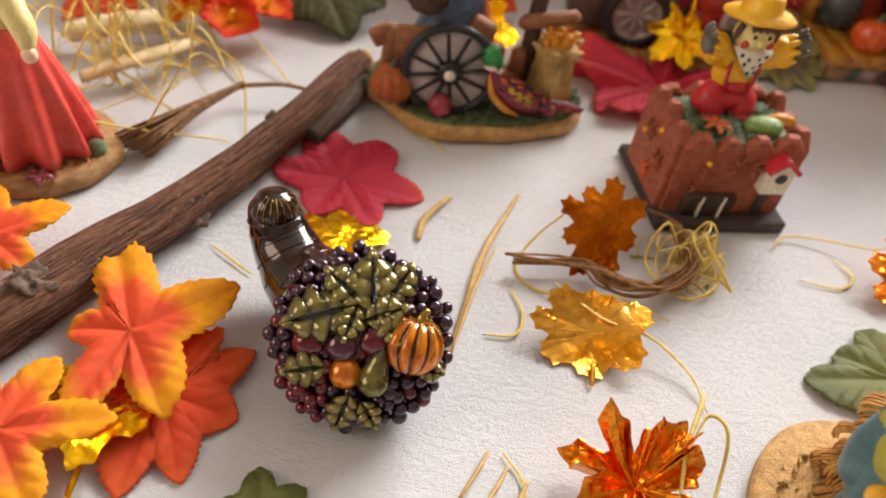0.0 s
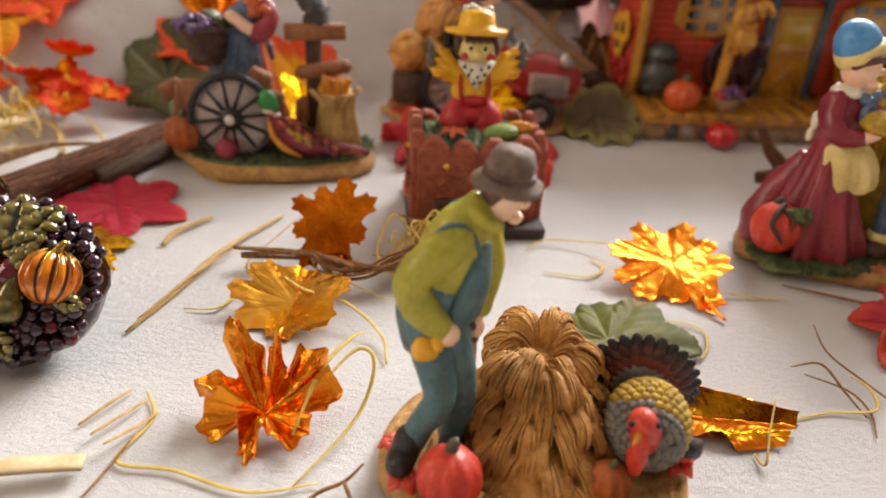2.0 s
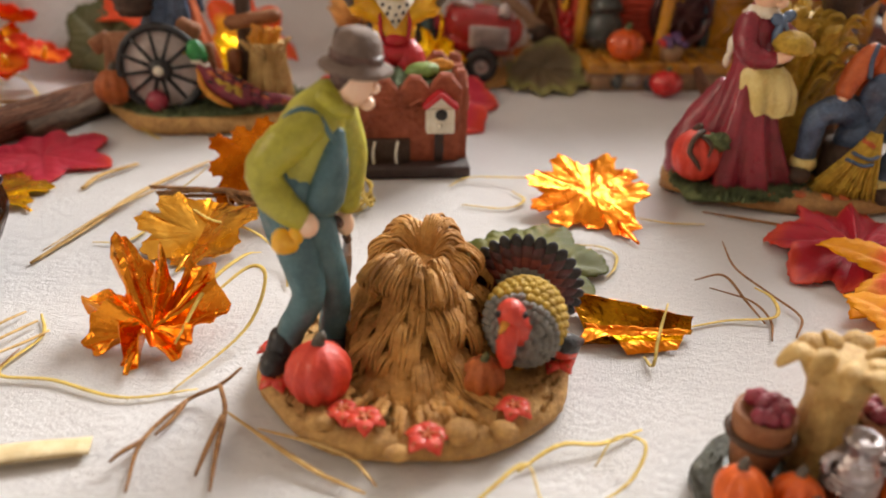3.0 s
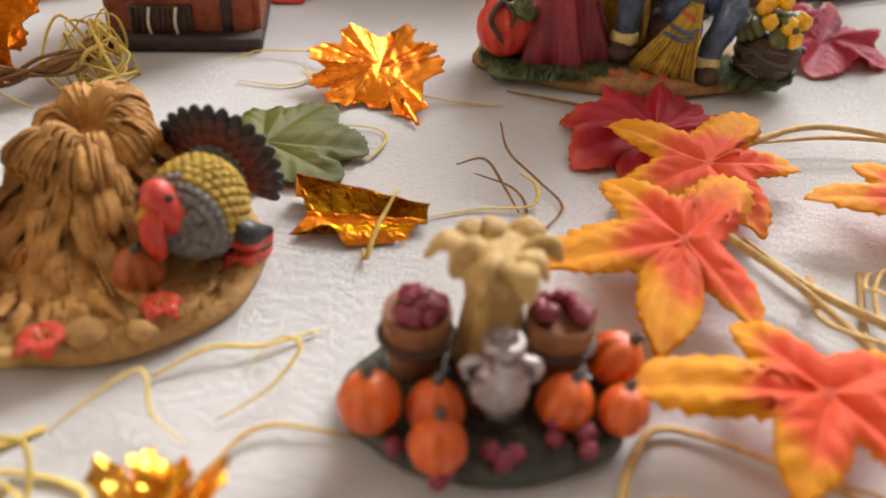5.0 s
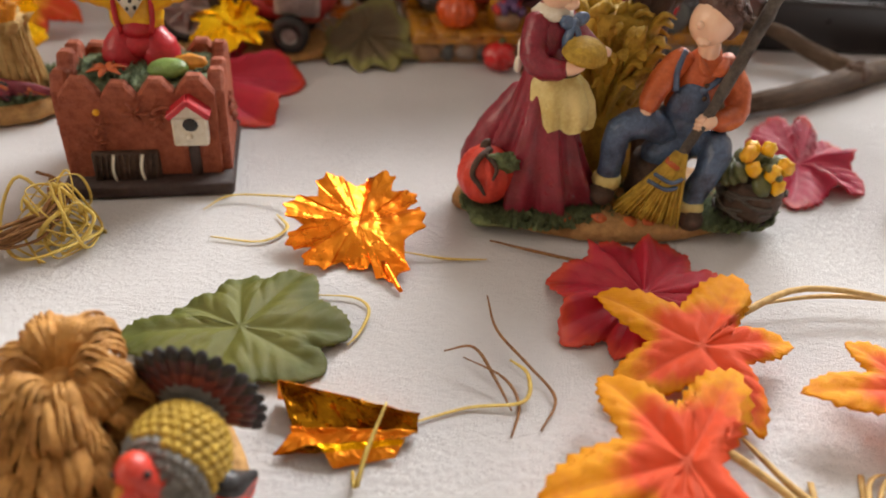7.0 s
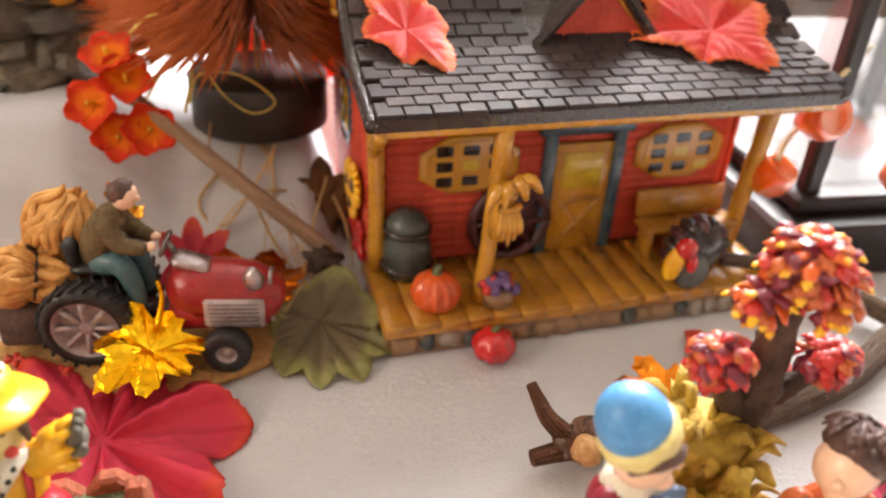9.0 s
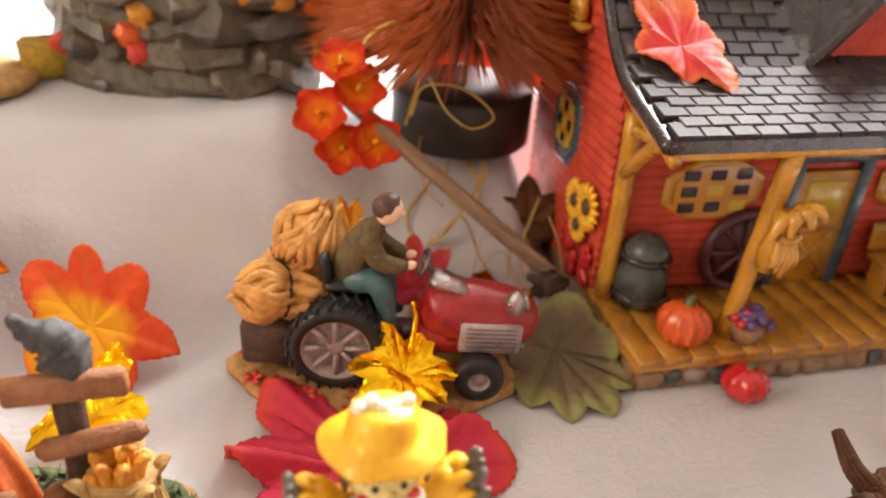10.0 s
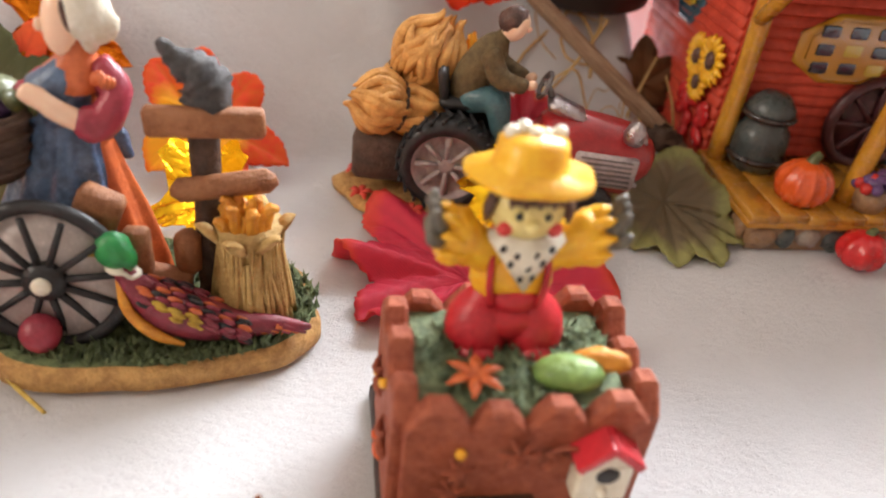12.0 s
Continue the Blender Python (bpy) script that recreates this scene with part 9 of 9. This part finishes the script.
    while s < 84:
        slope = math.atan2(roof_z(s + 4) - roof_z(s), 4)
        x = -5.0 + (4.5 if row % 2 else 0)
        while x < 166:
            if not (52 < x < 106 and s > 36):
                part("shingle", rnd.choice(meshes), [], roof, at=pose((x + 4.4) * MM, (s + 2.6) * MM, (roof_z(s + 2.6) + 1.5) * MM, math.degrees(slope) - 5 + rnd.uniform(-0.5, 0.5), rnd.uniform(-0.5, 0.5), rnd.uniform(-1.2, 1.2)))
            x += 9.05
        s += 5.1 * math.cos(slope)
        row += 1
    # dormer
    dm = part("dormer", Geo().add([(64, 38, 106), (104, 38, 106), (84, 38, 128), (64, 90, 106), (104, 90, 106), (84, 90, 128)], [(0, 1, 2), (5, 4, 3), (0, 2, 5, 3), (1, 4, 5, 2), (0, 3, 4, 1)]), [GLAZE["brick"]], ob, "small red dormer gable", shade=False)
    for a, b in (((60, 35, 104), (84, 35, 131)), ((108, 35, 104), (84, 35, 131))):
        part("dormer_roof", Geo().tube([a, b], [2.2, 2.2], 0, 8, 2).tube([(a[0], 90, a[2]), (b[0], 90, b[2])], 2, 0, 6, 2).add([a, b, (b[0], 92, b[2]), (a[0], 92, a[2]), (a[0], a[1], a[2] - 2), (b[0], b[1], b[2] - 2), (b[0], 92, b[2] - 2), (a[0], 92, a[2] - 2)], [(0, 1, 2, 3), (7, 6, 5, 4), (0, 4, 5, 1), (1, 5, 6, 2), (2, 6, 7, 3), (3, 7, 4, 0)]), [GLAZE["dark"]], dm, "dark dormer roof edge", shade=False)
        part("dormer_trim", Geo().tube([(a[0] * 0.85 + 84 * 0.15, 36.5, a[2] + 3), (84, 36.5, 127)], 1.3, 0, 6, 2), [GLAZE["mustard"]], dm)
    # posts and braces
    for a, b, r in (((37, 9, 15), (39, 4, 88), 3.6), ((159, 30, 15), (160, 24, 90), 3.8), ((3, 39, 15), (2, 38, 88), 3.6)):
        part("porch_post", Geo().tube([a, [(p + q) / 2 + 0.6 for p, q in zip(a, b)], b], [r, r * 0.92, r], 0, 8, 4, nz=0.12, fr=0.2), [GLAZE["mustard"]], ob, "mustard wooden porch post")
    part("brace", Geo().tube([(2, 38, 66), (0, 18, 84), (0, 6, 87)], 2.6, 0, 8, 3), [GLAZE["mustard"]], ob)
    part("brace", Geo().tube([(2, 38, 82), (0, 4, 89)], 2.4, 0, 8, 3), [GLAZE["mustard"]], ob)

    def lattice(name, c, w, h, turn):
        win = part(name, Geo().lathe((0, 0, 0), [(0, -1.6), (1.06, -1.6), (1.10, 0.2), (0.92, 1.4), (0.9, 0.6), (0, 0.6)], 0, 8, turn=(0, 0, 22.5)), [GLAZE["mustard" if name == "window" else "teal"]], ob, "eight-sided lattice window")
        win.matrix_basis = Matrix.Translation(Vector(c) * MM) @ rot(*turn).to_4x4() @ Matrix.Diagonal((w / 2, h / 2, 1, 1))
        wide = 0.88 if name == "window" else 0.64
        part("lattice", Geo().lathe((0, 0, 0.9), [(0, -0.5), (wide, -0.5), (wide, 0.5), (0, 0.5)], 0, 8, turn=(0, 0, 22.5)), [GLAZE["mustard"]], win)
        for i in range(3):
            for j in range(3):
                px, py = (i - 1) * 0.60 * wide, (j - 1) * 0.60 * wide
                if abs(px) + abs(py) < 1.2:
                    part("pane", Geo().box((px, py, 1.2), (0.36 * wide, 0.38 * wide, 1.2), 0, bev=0.1), [GLAZE["lit" if (i, j) in ((1, 1), (2, 0)) or (name != "window" and (i + j) % 2 == 0) else "pane"]], win)

    lattice("window", (40, 40.4, 57), 40, 24, (90, 0, 0))
    lattice("window", (132, 40.4, 56), 40, 24, (90, 0, 0))
    lattice("side_window", (0.4, 89, 66), 27, 35, (90, 0, -90))
    # door
    dr = part("door", Geo().box((88, 40.6, 38), (26, 3, 50), bev=0.1), [GLAZE["mustard"]], ob, "mustard plank door with blue frame")
    part("frame_side", Geo().box((73, 39.6, 41), (5, 4.4, 56), bev=0.2), [GLAZE["teal"]], dr, "slate-blue door frame")
    part("frame_side", Geo().box((103, 39.6, 41), (5, 4.4, 56), bev=0.2), [GLAZE["teal"]], dr, "slate-blue door frame")
    part("lintel", Geo().box((88, 39.4, 70), (41, 5, 6), bev=0.2), [GLAZE["teal"]], dr, "dark blue door lintel")
    part("pane", Geo().box((88, 39.2, 51), (17, 1.4, 16), bev=0.2), [GLAZE["lit"]], dr, "yellow door pane")
    for a, b in (((79, 39, 16), (97, 39, 38)), ((97, 39, 16), (79, 39, 38)), ((79, 39, 38), (97, 39, 38))):
        part("cross_brace", Geo().tube([a, b], 1.2, 0, 6, 2), [GLAZE["deck"]], dr)
    # bench, wheel, can and harvest on the porch
    bn = part("bench", Geo().box((136, 30, 27), (44, 12, 3), bev=0.3), [GLAZE["deck"]], ob, "brown porch bench")
    part("bench_back", Geo().box((136, 37.5, 34), (42, 2.4, 12), 0, (-6, 0, 0), 0.3), [GLAZE["deck"]], bn)
    for x in (117, 155):
        part("bench_leg", Geo().box((x, 29, 20), (3, 10, 13), bev=0.3), [GLAZE["deck"]], bn)
    wh = part("wagon_wheel", Geo().tube([(58 + 16 * math.cos(a), 38.2, 31 + 16 * math.sin(a)) for a in np.linspace(0, 2 * math.pi, 29)], 2.2, 0, 8, 1), [M["maroon"]], ob, "dark maroon wagon wheel")
    part("wheel_disc", Geo().lathe((58, 39.4, 31), [(0, -0.8), (15.6, -0.8), (15.6, 0.8), (0, 0.8)], 0, 26, turn=(90, 0, 0)), [M["maroon"]], wh)
    for k in range(8):
        a = k * math.pi / 4
        part("spoke", Geo().tube([(58, 37.6, 31), (58 + 15 * math.cos(a), 37.6, 31 + 15 * math.sin(a))], 1.2, 0, 6, 2), [M["maroon"]], wh)
    can = part("milk_can", Geo().lathe((14, 33, 14.5), [(7, 0), (9.2, 3), (9.6, 11), (9.0, 15), (7.0, 18), (7.4, 20), (8.4, 21), (8.2, 24), (5, 28), (0, 29)], 0, 26), [GLAZE["slate"]], ob, "dark grey-green milk can")
    part("band", Geo().tube([(14 + 9.7 * math.cos(a), 33 + 9.7 * math.sin(a), 20) for a in np.linspace(0, 2 * math.pi, 25)], 1.2, 0, 6, 1), [GLAZE["dark"]], can)
    part("band", Geo().tube([(14 + 8.5 * math.cos(a), 33 + 8.5 * math.sin(a), 35.4) for a in np.linspace(0, 2 * math.pi, 25)], 1.2, 0, 6, 1), [GLAZE["dark"]], can)
    part("pumpkin", Geo().pumpkin((19, 8, 22), 9.6, 0, 1, 0.85, 12, (0, 0, 0), 0.3), [GLAZE["orange"], M["greenstem"]], ob, "glazed orange pumpkin")
    bk = part("fruit_basket", Geo().lathe((42.5, 5, 14.6), [(4.6, 0), (6.0, 4), (6.4, 9)], 0, 20, 10, 0.06), [GLAZE["stone"]], ob, "small brown basket of grapes")
    for k in range(26):
        a, q = rnd.uniform(0, 6.28), math.sqrt(rnd.random())
        part("grape", Geo().ell((42.5 + 6.6 * q * math.cos(a), 4 + 6.2 * q * math.sin(a), 24 + 5 * (1 - q)), 2.0, 0, u=9, v=6), mats("plum" if k % 6 else "scarlet"), bk)
    tk = Geo()
    tk.ell((127, 9, 27), (13, 9, 13.5), 0).ell((122, 1, 22), (7.5, 5, 8), 1).ell((116, -1, 34), (4.4, 3.8, 4.4), 2).ell((112.5, 0, 27), (4.2, 3.4, 7.5), 3, (0, 12, 0)).ell((119, -2.4, 27.5), (2.4, 2, 4), 2)
    for k in range(9):
        a = radians(-10 + k * 25)
        tk.ell((127 + 10.5 * math.cos(a), 9, 27 + 11 * math.sin(a)), (3.0, 6, 4), 0 if k % 2 else 4, (0, 90 - math.degrees(a), 0))
    part("turkey_figure", tk, [GLAZE["dark"], M["slate"], GLAZE["red"], M["yellow"], M["maroon"]], ob, "glazed dark turkey figure")
    hb = part("hay_tie", Geo().lathe((40, 1, 60), [(2.4, -14), (4.2, -6), (3.0, 0), (4.6, 6), (3, 8)], 0, 20, 9, 0.14, turn=(0, 8, 0)), [GLAZE["mustard"]], ob, "corn bundle tied to the post")
    for k in range(7):
        w = radians(-150 + k * 40)
        part("ear", Geo().tube([(40.5, -1, 64), (40.5 + 6 * math.cos(w), -3 + 2.5 * math.sin(w), 71 - abs(k - 3)), (40.5 + 11 * math.cos(w), -4 + 4 * math.sin(w), 67 - 2 * abs(k - 3))], [1.6, 2.6, 0.9], 0, 8, 4, nz=0.15, fr=0.6), [GLAZE["mustard"]], hb)
    for k in range(5):
        part("husk", Geo().tube([(38 + 1.2 * k, -2.5, 60), (37 + 1.8 * k, -4.2, 53), (36.5 + 2.0 * k, -4.0, 46 + 2 * abs(k - 2))], [1.2, 1.6, 0.5], 0, 7, 4), [GLAZE["mustard"]], hb)
    part("bow", Geo().tube([(36, -3.6, 61), (40, -4.6, 60), (44, -3.6, 61)], 1.4, 0, 7, 3), [GLAZE["mustard"]], hb)
    # sunflowers on the side
    for c, r in (((-2, 52, 46), 8), ((-2, 63, 44), 7.4), ((-2, 58, 36), 6.4)):
        sf = part("sunflower", Geo().ell(c, (1.4, r * 0.6, r * 0.6)), mats("yellow"), ob, "yellow sunflower relief")
        for k in range(15):
            a = k * 2 * math.pi / 15 + r
            u = Vector((0, math.cos(a), math.sin(a)))
            part("petal", Geo().tube([Vector(c) + u * r * 0.4 + Vector((-0.6, 0, 0)), Vector(c) + u * r * 0.85 + Vector((-1.4, 0, 0)), Vector(c) + u * r * 1.18 + Vector((-0.6, 0, 0))], [r * 0.12, r * 0.19, r * 0.04], 0, 7, 3), mats("yellow"), sf)
        part("seed_head", Geo().ell((c[0] - 1.4, c[1], c[2]), (1.8, r * 0.36, r * 0.46), 0, nz=0.2), mats("hair"), sf)
    for k in range(12):
        part("autumn_leaf", Geo().ell((-1.6, 48 + 24 * rnd.random(), 12 + 22 * rnd.random()), (1.6, 4.2, 3.0), 0, (rnd.uniform(0, 180), 0, 0), nz=0.3), [GLAZE["red"]], ob)
    part("side_shelf", Geo().box((-3, 84, 106), (6, 14, 3), bev=0.3).box((-4, 84, 112), (5, 10, 9), bev=0.3), [GLAZE["mustard"]], ob)


house()
single("tomato_pumpkin", Geo().pumpkin((0, 0, 6.6), 8.4, 0, 1, 0.8, 8, (0, 0, 0), 0.12), [GLAZE["red"], M["greenstem"]], "small glossy red pumpkin on the cloth before the porch", "pumpkin", (0.2525, 0.3265, 0.0))
HX, HY = math.cos(radians(6)), math.sin(radians(6))


def on_roof(x, y, up_=5.0):
    return (0.2145 + (x * HX - y * HY) * MM, 0.331 + (x * HY + y * HX) * MM, (roof_z(y) + up_) * MM)


leaf("maple_leaf", "glossy coral-red leaf lying on the shingle roof", on_roof(13, 38, 6), [on_roof(-2, 39, 5), on_roof(2, 53, 5), on_roof(19, 55, 6), on_roof(27, 41, 7), on_roof(25, 20, 4), on_roof(11, 26, 4)], "coralleaf", 0.74, 0.14, 0.09, seed=41, rest=False)
leaf("maple_leaf", "large glossy coral-red leaf on the shingle roof", on_roof(130, 34, 6), [on_roof(96, 36, 5), on_roof(104, 54, 6), on_roof(138, 56, 6), on_roof(156, 46, 6), on_roof(146, 12, 4), on_roof(120, 20, 5)], "coralleaf", 0.74, 0.14, 0.09, seed=42, rest=False)

# ---- the red-skirted figurine by the big stick ----


def red_skirt_figurine():
    ob = thing("red_skirt_figurine", "resin figurine with a pleated red skirt on an oval base", "figurine", (-0.117, 0.211, 0.0))
    part("base", oval(29, 25, 7, 0.95, 0.06, 21), mats("earth"), ob, "tan earth base")
    g = Geo()
    g.lathe((2, -1, 9), [(19, 0), (18.4, 4), (17, 10), (15.4, 16), (13.5, 22), (11.5, 28), (9.5, 34), (7, 42)], 0, 96, 11, 0.15, sy=0.9)
    g.ell((0, 0, 56), (9, 7.5, 13), 1).tube([(6, -4, 62), (11, -8, 54), (12, -10, 49)], [4, 3.8, 2.4], 1, 12, 4).ell((12.5, -11, 47), (2.4, 2.2, 2.8), 2)
    g.ell((0, -1, 76), (7, 7, 8), 2).ell((0, 1, 79), (7.6, 7.6, 7.4), 3)
    part("woman_figure", g, mats("salmon", "cream", "skin", "hair"), ob, "woman figure in a red pleated skirt")
    for c in ((-6, -19, 8), (-16, -14, 8), (10, -20, 8)):
        g = Geo()
        for k in range(5):
            a = k * 1.257 + c[0]
            g.tube([c, (c[0] + math.cos(a) * 3, c[1] + math.sin(a) * 3, c[2] + 1.2), (c[0] + math.cos(a) * 5, c[1] + math.sin(a) * 5, c[2])], [0.6, 1.2, 0.3], 0, 6, 3, 0.5)
        part("fallen_leaf", g, mats("mulberry"), ob, "moulded dark red leaf")
    part("gourd", Geo().ell((22.5, -3, 8.6), (3.4, 3.4, 3.2), 0, u=18, v=12, ribs=7, rib=0.1), mats("grass"), ob, "small dull green gourd")
    tagged(part("leaf_litter", Geo().tufts((0, -3), 26, 21, 6.6, 260, 2.8, 0, 6), mats("rust"), ob, "tan and rust leaf litter"), kind="stuff")


red_skirt_figurine()

# ---- on the step: stone wall, bristle tree, second figurine ----


STEP_LEFT = 0.064


def stone_wall():
    ob = thing("stone_wall_ornament", "curved resin wall of stacked grey-brown stones", "stone wall", (0.054, 0.478, STEP_LEFT))
    rnd = random.Random(12)
    shapes = []
    for k in range(5):
        g = Geo().box((0, 0, 0), (25 + 2.2 * k, 19, 13.5), 0, (0, 0, 0), 0.24, 2.6, 0.09 + 0.02 * k)
        lop = rnd.uniform(-0.16, 0.16)
        g.v = [(x * (1 - 0.02 * z * (1 if k % 2 else -1)), y * (1 - 0.012 * z), z * (1 + 0.022 * x * (1 if k % 3 else -1)) + lop * x) for x, y, z in g.v]
        shapes.append(g.mesh("stone", [ROCK], False))
    z = 5.0
    for row in range(6):
        n = 6
        for k in range(n):
            a = radians(200 + 140 * (k + 0.5 * (row % 2)) / n)
            r = 52 - 0.6 * row
            part("stone", rnd.choice(shapes), [], ob, at=pose((r * math.cos(a)) * MM, (r * 0.62 * math.sin(a) + 8) * MM, (z + rnd.uniform(-0.6, 0.6)) * MM, rnd.uniform(-14, 14), rnd.uniform(-17, 17), math.degrees(a) + 90 + rnd.uniform(-20, 20)) @ Matrix.Diagonal((rnd.uniform(0.72, 1.3), rnd.uniform(0.9, 1.25), rnd.uniform(0.86, 1.2), 1)))
        z += 11.6
    part("core", Geo().lathe((0, 8, 0), [(46, 0), (45, 68), (0, 68)], 0, 40, sy=0.58), mats("darkwood"), ob)
    for k in range(10):
        a = radians(205 + 130 * rnd.random())
        g = Geo().ell((61 * math.cos(a), 40.5 * math.sin(a) + 8, 14 + 44 * rnd.random()), (5.6, 2.4, 4.6), 0, (0, 30, 20), 18, 12, 0.55, 0.6)
        part("moulded_leaf", g, mats(rnd.choice(("pumpred", "pump", "corn"))), ob, "small orange leaf on the stones")


stone_wall()


def bristle_tree():
    ob = thing("bristle_tree", "amber brown bottle-brush tree on a black round base", "tree ornament", (0.168, 0.4565, 0.0455))
    part("base_disc", Geo().lathe((0, 0, 0), [(29.5, 0), (30.5, 1), (30.8, 22), (29.8, 23.6), (0, 23.8)], 0, 48), [plain("black_lacquer", S(52, 45, 42), 0.42)], ob, "black round wooden base")
    part("wire_stem", Geo().tube([(0, 0, 18), (0.5, 0, 60), (0, 0, 135)], [1.3, 1.2, 0.8], 0, 8, 4), mats("twig"), ob, "twisted wire stem")
    rnd = random.Random(2)
    g = Geo()
    for k in range(9500):
        t = rnd.random() ** 1.3
        z = 51 + 92 * t
        r = (72 * (1 - t) + 3) * rnd.uniform(0.72, 1.0)
        a = rnd.uniform(0, 2 * math.pi)
        ca, sa = math.cos(a), math.sin(a)
        w = 0.12
        z1 = z - 4 + rnd.uniform(-13, 7)
        g.add([(-sa * w, ca * w, z), (sa * w, -ca * w, z), (ca * r, sa * r, z1), (ca * r * 0.5, sa * r * 0.5, z - 2.2)], [(0, 1, 2), (0, 3, 1), (1, 3, 2), (0, 2, 3)])
    tagged(part("bristles", g, [plain("amber_bristle", S(196, 98, 46), 0.3)], ob, "dense amber brown bristles"), kind="stuff")


bristle_tree()


def step_figurine():
    ob = thing("pumpkin_stand_figurine", "resin figurine with pumpkins and strewn leaves on the step", "figurine", (-0.050, 0.452, 0.0645))
    part("base", oval(44, 32, 6, 0.95, 0.06, 31), mats("sand"), ob, "yellow-green strewn base")
    for k, (x, y) in enumerate(((26, -16), (20, -20), (30, -8), (16, -12), (24, -10))):
        part("strewn_leaf", Geo().ell((x, y, 8), (5, 2.2, 1.4), 0, (10, 12, 40 * k), nz=0.3), mats("pumpred" if k % 2 else "corn"), ob, "strewn red or yellow leaf")
    part("pumpkin", Geo().pumpkin((-6, -18, 14), 9, 0, 1, 0.85, 10), mats("pumpred", "slate"), ob, "red-orange pumpkin")
    part("pumpkin", Geo().pumpkin((-24, -17, 13), 8, 0, 1, 0.85, 10), mats("pump", "stem"), ob, "orange pumpkin")
    part("post", Geo().tube([(18, 2, 6), (18, 2, 40), (19, 2, 70)], [4, 3.6, 3.4], 0, 10, 4, nz=0.2), mats("darkwood"), ob, "dark wooden post")
    part("trough", Geo().box((-10, 4, 20), (40, 18, 26), bev=0.15, nz=0.5), mats("plank"), ob, "brown wooden crate")
    single("hay_bale", Geo().box((0, 0, 8), (22, 16, 16), 0, (0, 0, 25), 0.15, 0.8, 0.4), mats("ochre"), "small yellow hay bale block on the step", "hay bale", (-0.006, 0.470, 0.0645))


step_figurine()


def lantern():
    ob = thing("lantern", "black lantern with dark glass sides on the cloth", "lantern", (0.462, 0.440, 0.0))
    blk = plain("black_lantern_paint", S(38, 32, 32), 0.32)
    part("base", Geo().box((0, 0, 13), (150, 150, 26), bev=0.08), [blk], ob, "black wooden lantern base", shade=False)
    part("plinth", Geo().box((0, 0, 30), (124, 124, 8), bev=0.2), [blk], ob, shade=False)
    glass = Nodes("smoked_glass")
    gm = glass.done((0.1, 0.1, 0.1), 0.1)
    clear = glass.node("ShaderNodeBsdfTransparent", Color=(0.78, 0.77, 0.77, 1.0))
    gloss = glass.node("ShaderNodeBsdfGlossy", Roughness=0.03)
    both = glass.node("ShaderNodeMixShader", Fac=0.12)
    glass.put(both.inputs[1], clear.outputs[0])
    glass.put(both.inputs[2], gloss.outputs[0])
    glass.put(glass.t.nodes["Material Output"].inputs[0], both.outputs[0])
    for sx in (-1, 1):
        for sy in (-1, 1):
            part("corner_post", Geo().box((sx * 52, sy * 52, 106), (9, 9, 160), bev=0.2), [blk], ob, shade=False)
    for x, y, w, d in ((0, -52, 95, 2), (0, 52, 95, 2), (-52, 0, 2, 95), (52, 0, 2, 95)):
        p = part("glass_pane", Geo().box((x, y, 106), (w, d, 156), bev=0.1), [gm], ob, "dark tinted glass pane", shade=False)
        p.visible_shadow = False
    part("roof", Geo().box((0, 0, 190), (130, 130, 10), bev=0.2).box((0, 0, 205), (90, 90, 22), bev=0.3, taper=0.4), [blk], ob, shade=False)


lantern()
bell = Nodes("orange_translucent_plastic")
bell.b.inputs["Transmission Weight"].default_value = 0.35
BELL = bell.done(S(250, 104, 16), 0.2)
for c, r, tr in (((0.379, 0.372, 0.050), 9, (20, 20, 0)), ((0.396, 0.374, 0.074), 10, (70, 30, 0)), ((0.438, 0.366, 0.050), 10, (60, -20, 0))):
    fl = thing("lantern_flower", "orange translucent lantern flower on a pale stem", "flower", c, group="orange lantern flowers")
    part("bell", Geo().lathe((0, 0, 0), [(r * 0.62, r * 0.5), (r * 0.86, r * 0.62), (r * 1.0, r * 0.1), (r * 0.96, -r * 0.4), (r * 0.7, -r * 0.9), (r * 0.2, -r * 1.15), (0, -r * 1.2)], 0, 40, 5, 0.12, turn=tr), [BELL], fl, "orange bell husk")
    part("stem", Geo().tube([(0, 0, r * 0.7), (8, 8, r * 1.4), (26, 18, r * 1.6 + 8)], [1.4, 1.2, 1.2], 0, 7, 4), mats("pale"), fl)
for k, (x, y, r) in enumerate(((0.382, 0.206, 8.0), (0.396, 0.194, 7.5))):
    single("berry_pick", Geo().ell((0, 0, r), (r, r, r), 0, u=20, v=14), mats("mulberry" if k == 0 else "pump"), "glossy round decorative berry on the cloth", "berry", (x, y, 0.0), group="loose berries")
leaf("maple_leaf", "large red fabric leaf standing behind the bristle tree", (0.206, 0.486, 0.080), [(0.186, 0.492, 0.112), (0.206, 0.496, 0.128), (0.224, 0.490, 0.110), (0.222, 0.482, 0.054), (0.188, 0.482, 0.050)], "redorange", 0.6, 0.12, 0.03, seed=51, rest=False)
leaf("maple_leaf", "orange fabric leaf standing behind the bristle tree", (0.172, 0.500, 0.082), [(0.142, 0.505, 0.104), (0.168, 0.510, 0.136), (0.196, 0.505, 0.106), (0.192, 0.496, 0.056), (0.150, 0.496, 0.056)], "orange", 0.5, 0.12, 0.03, seed=52, rest=False)
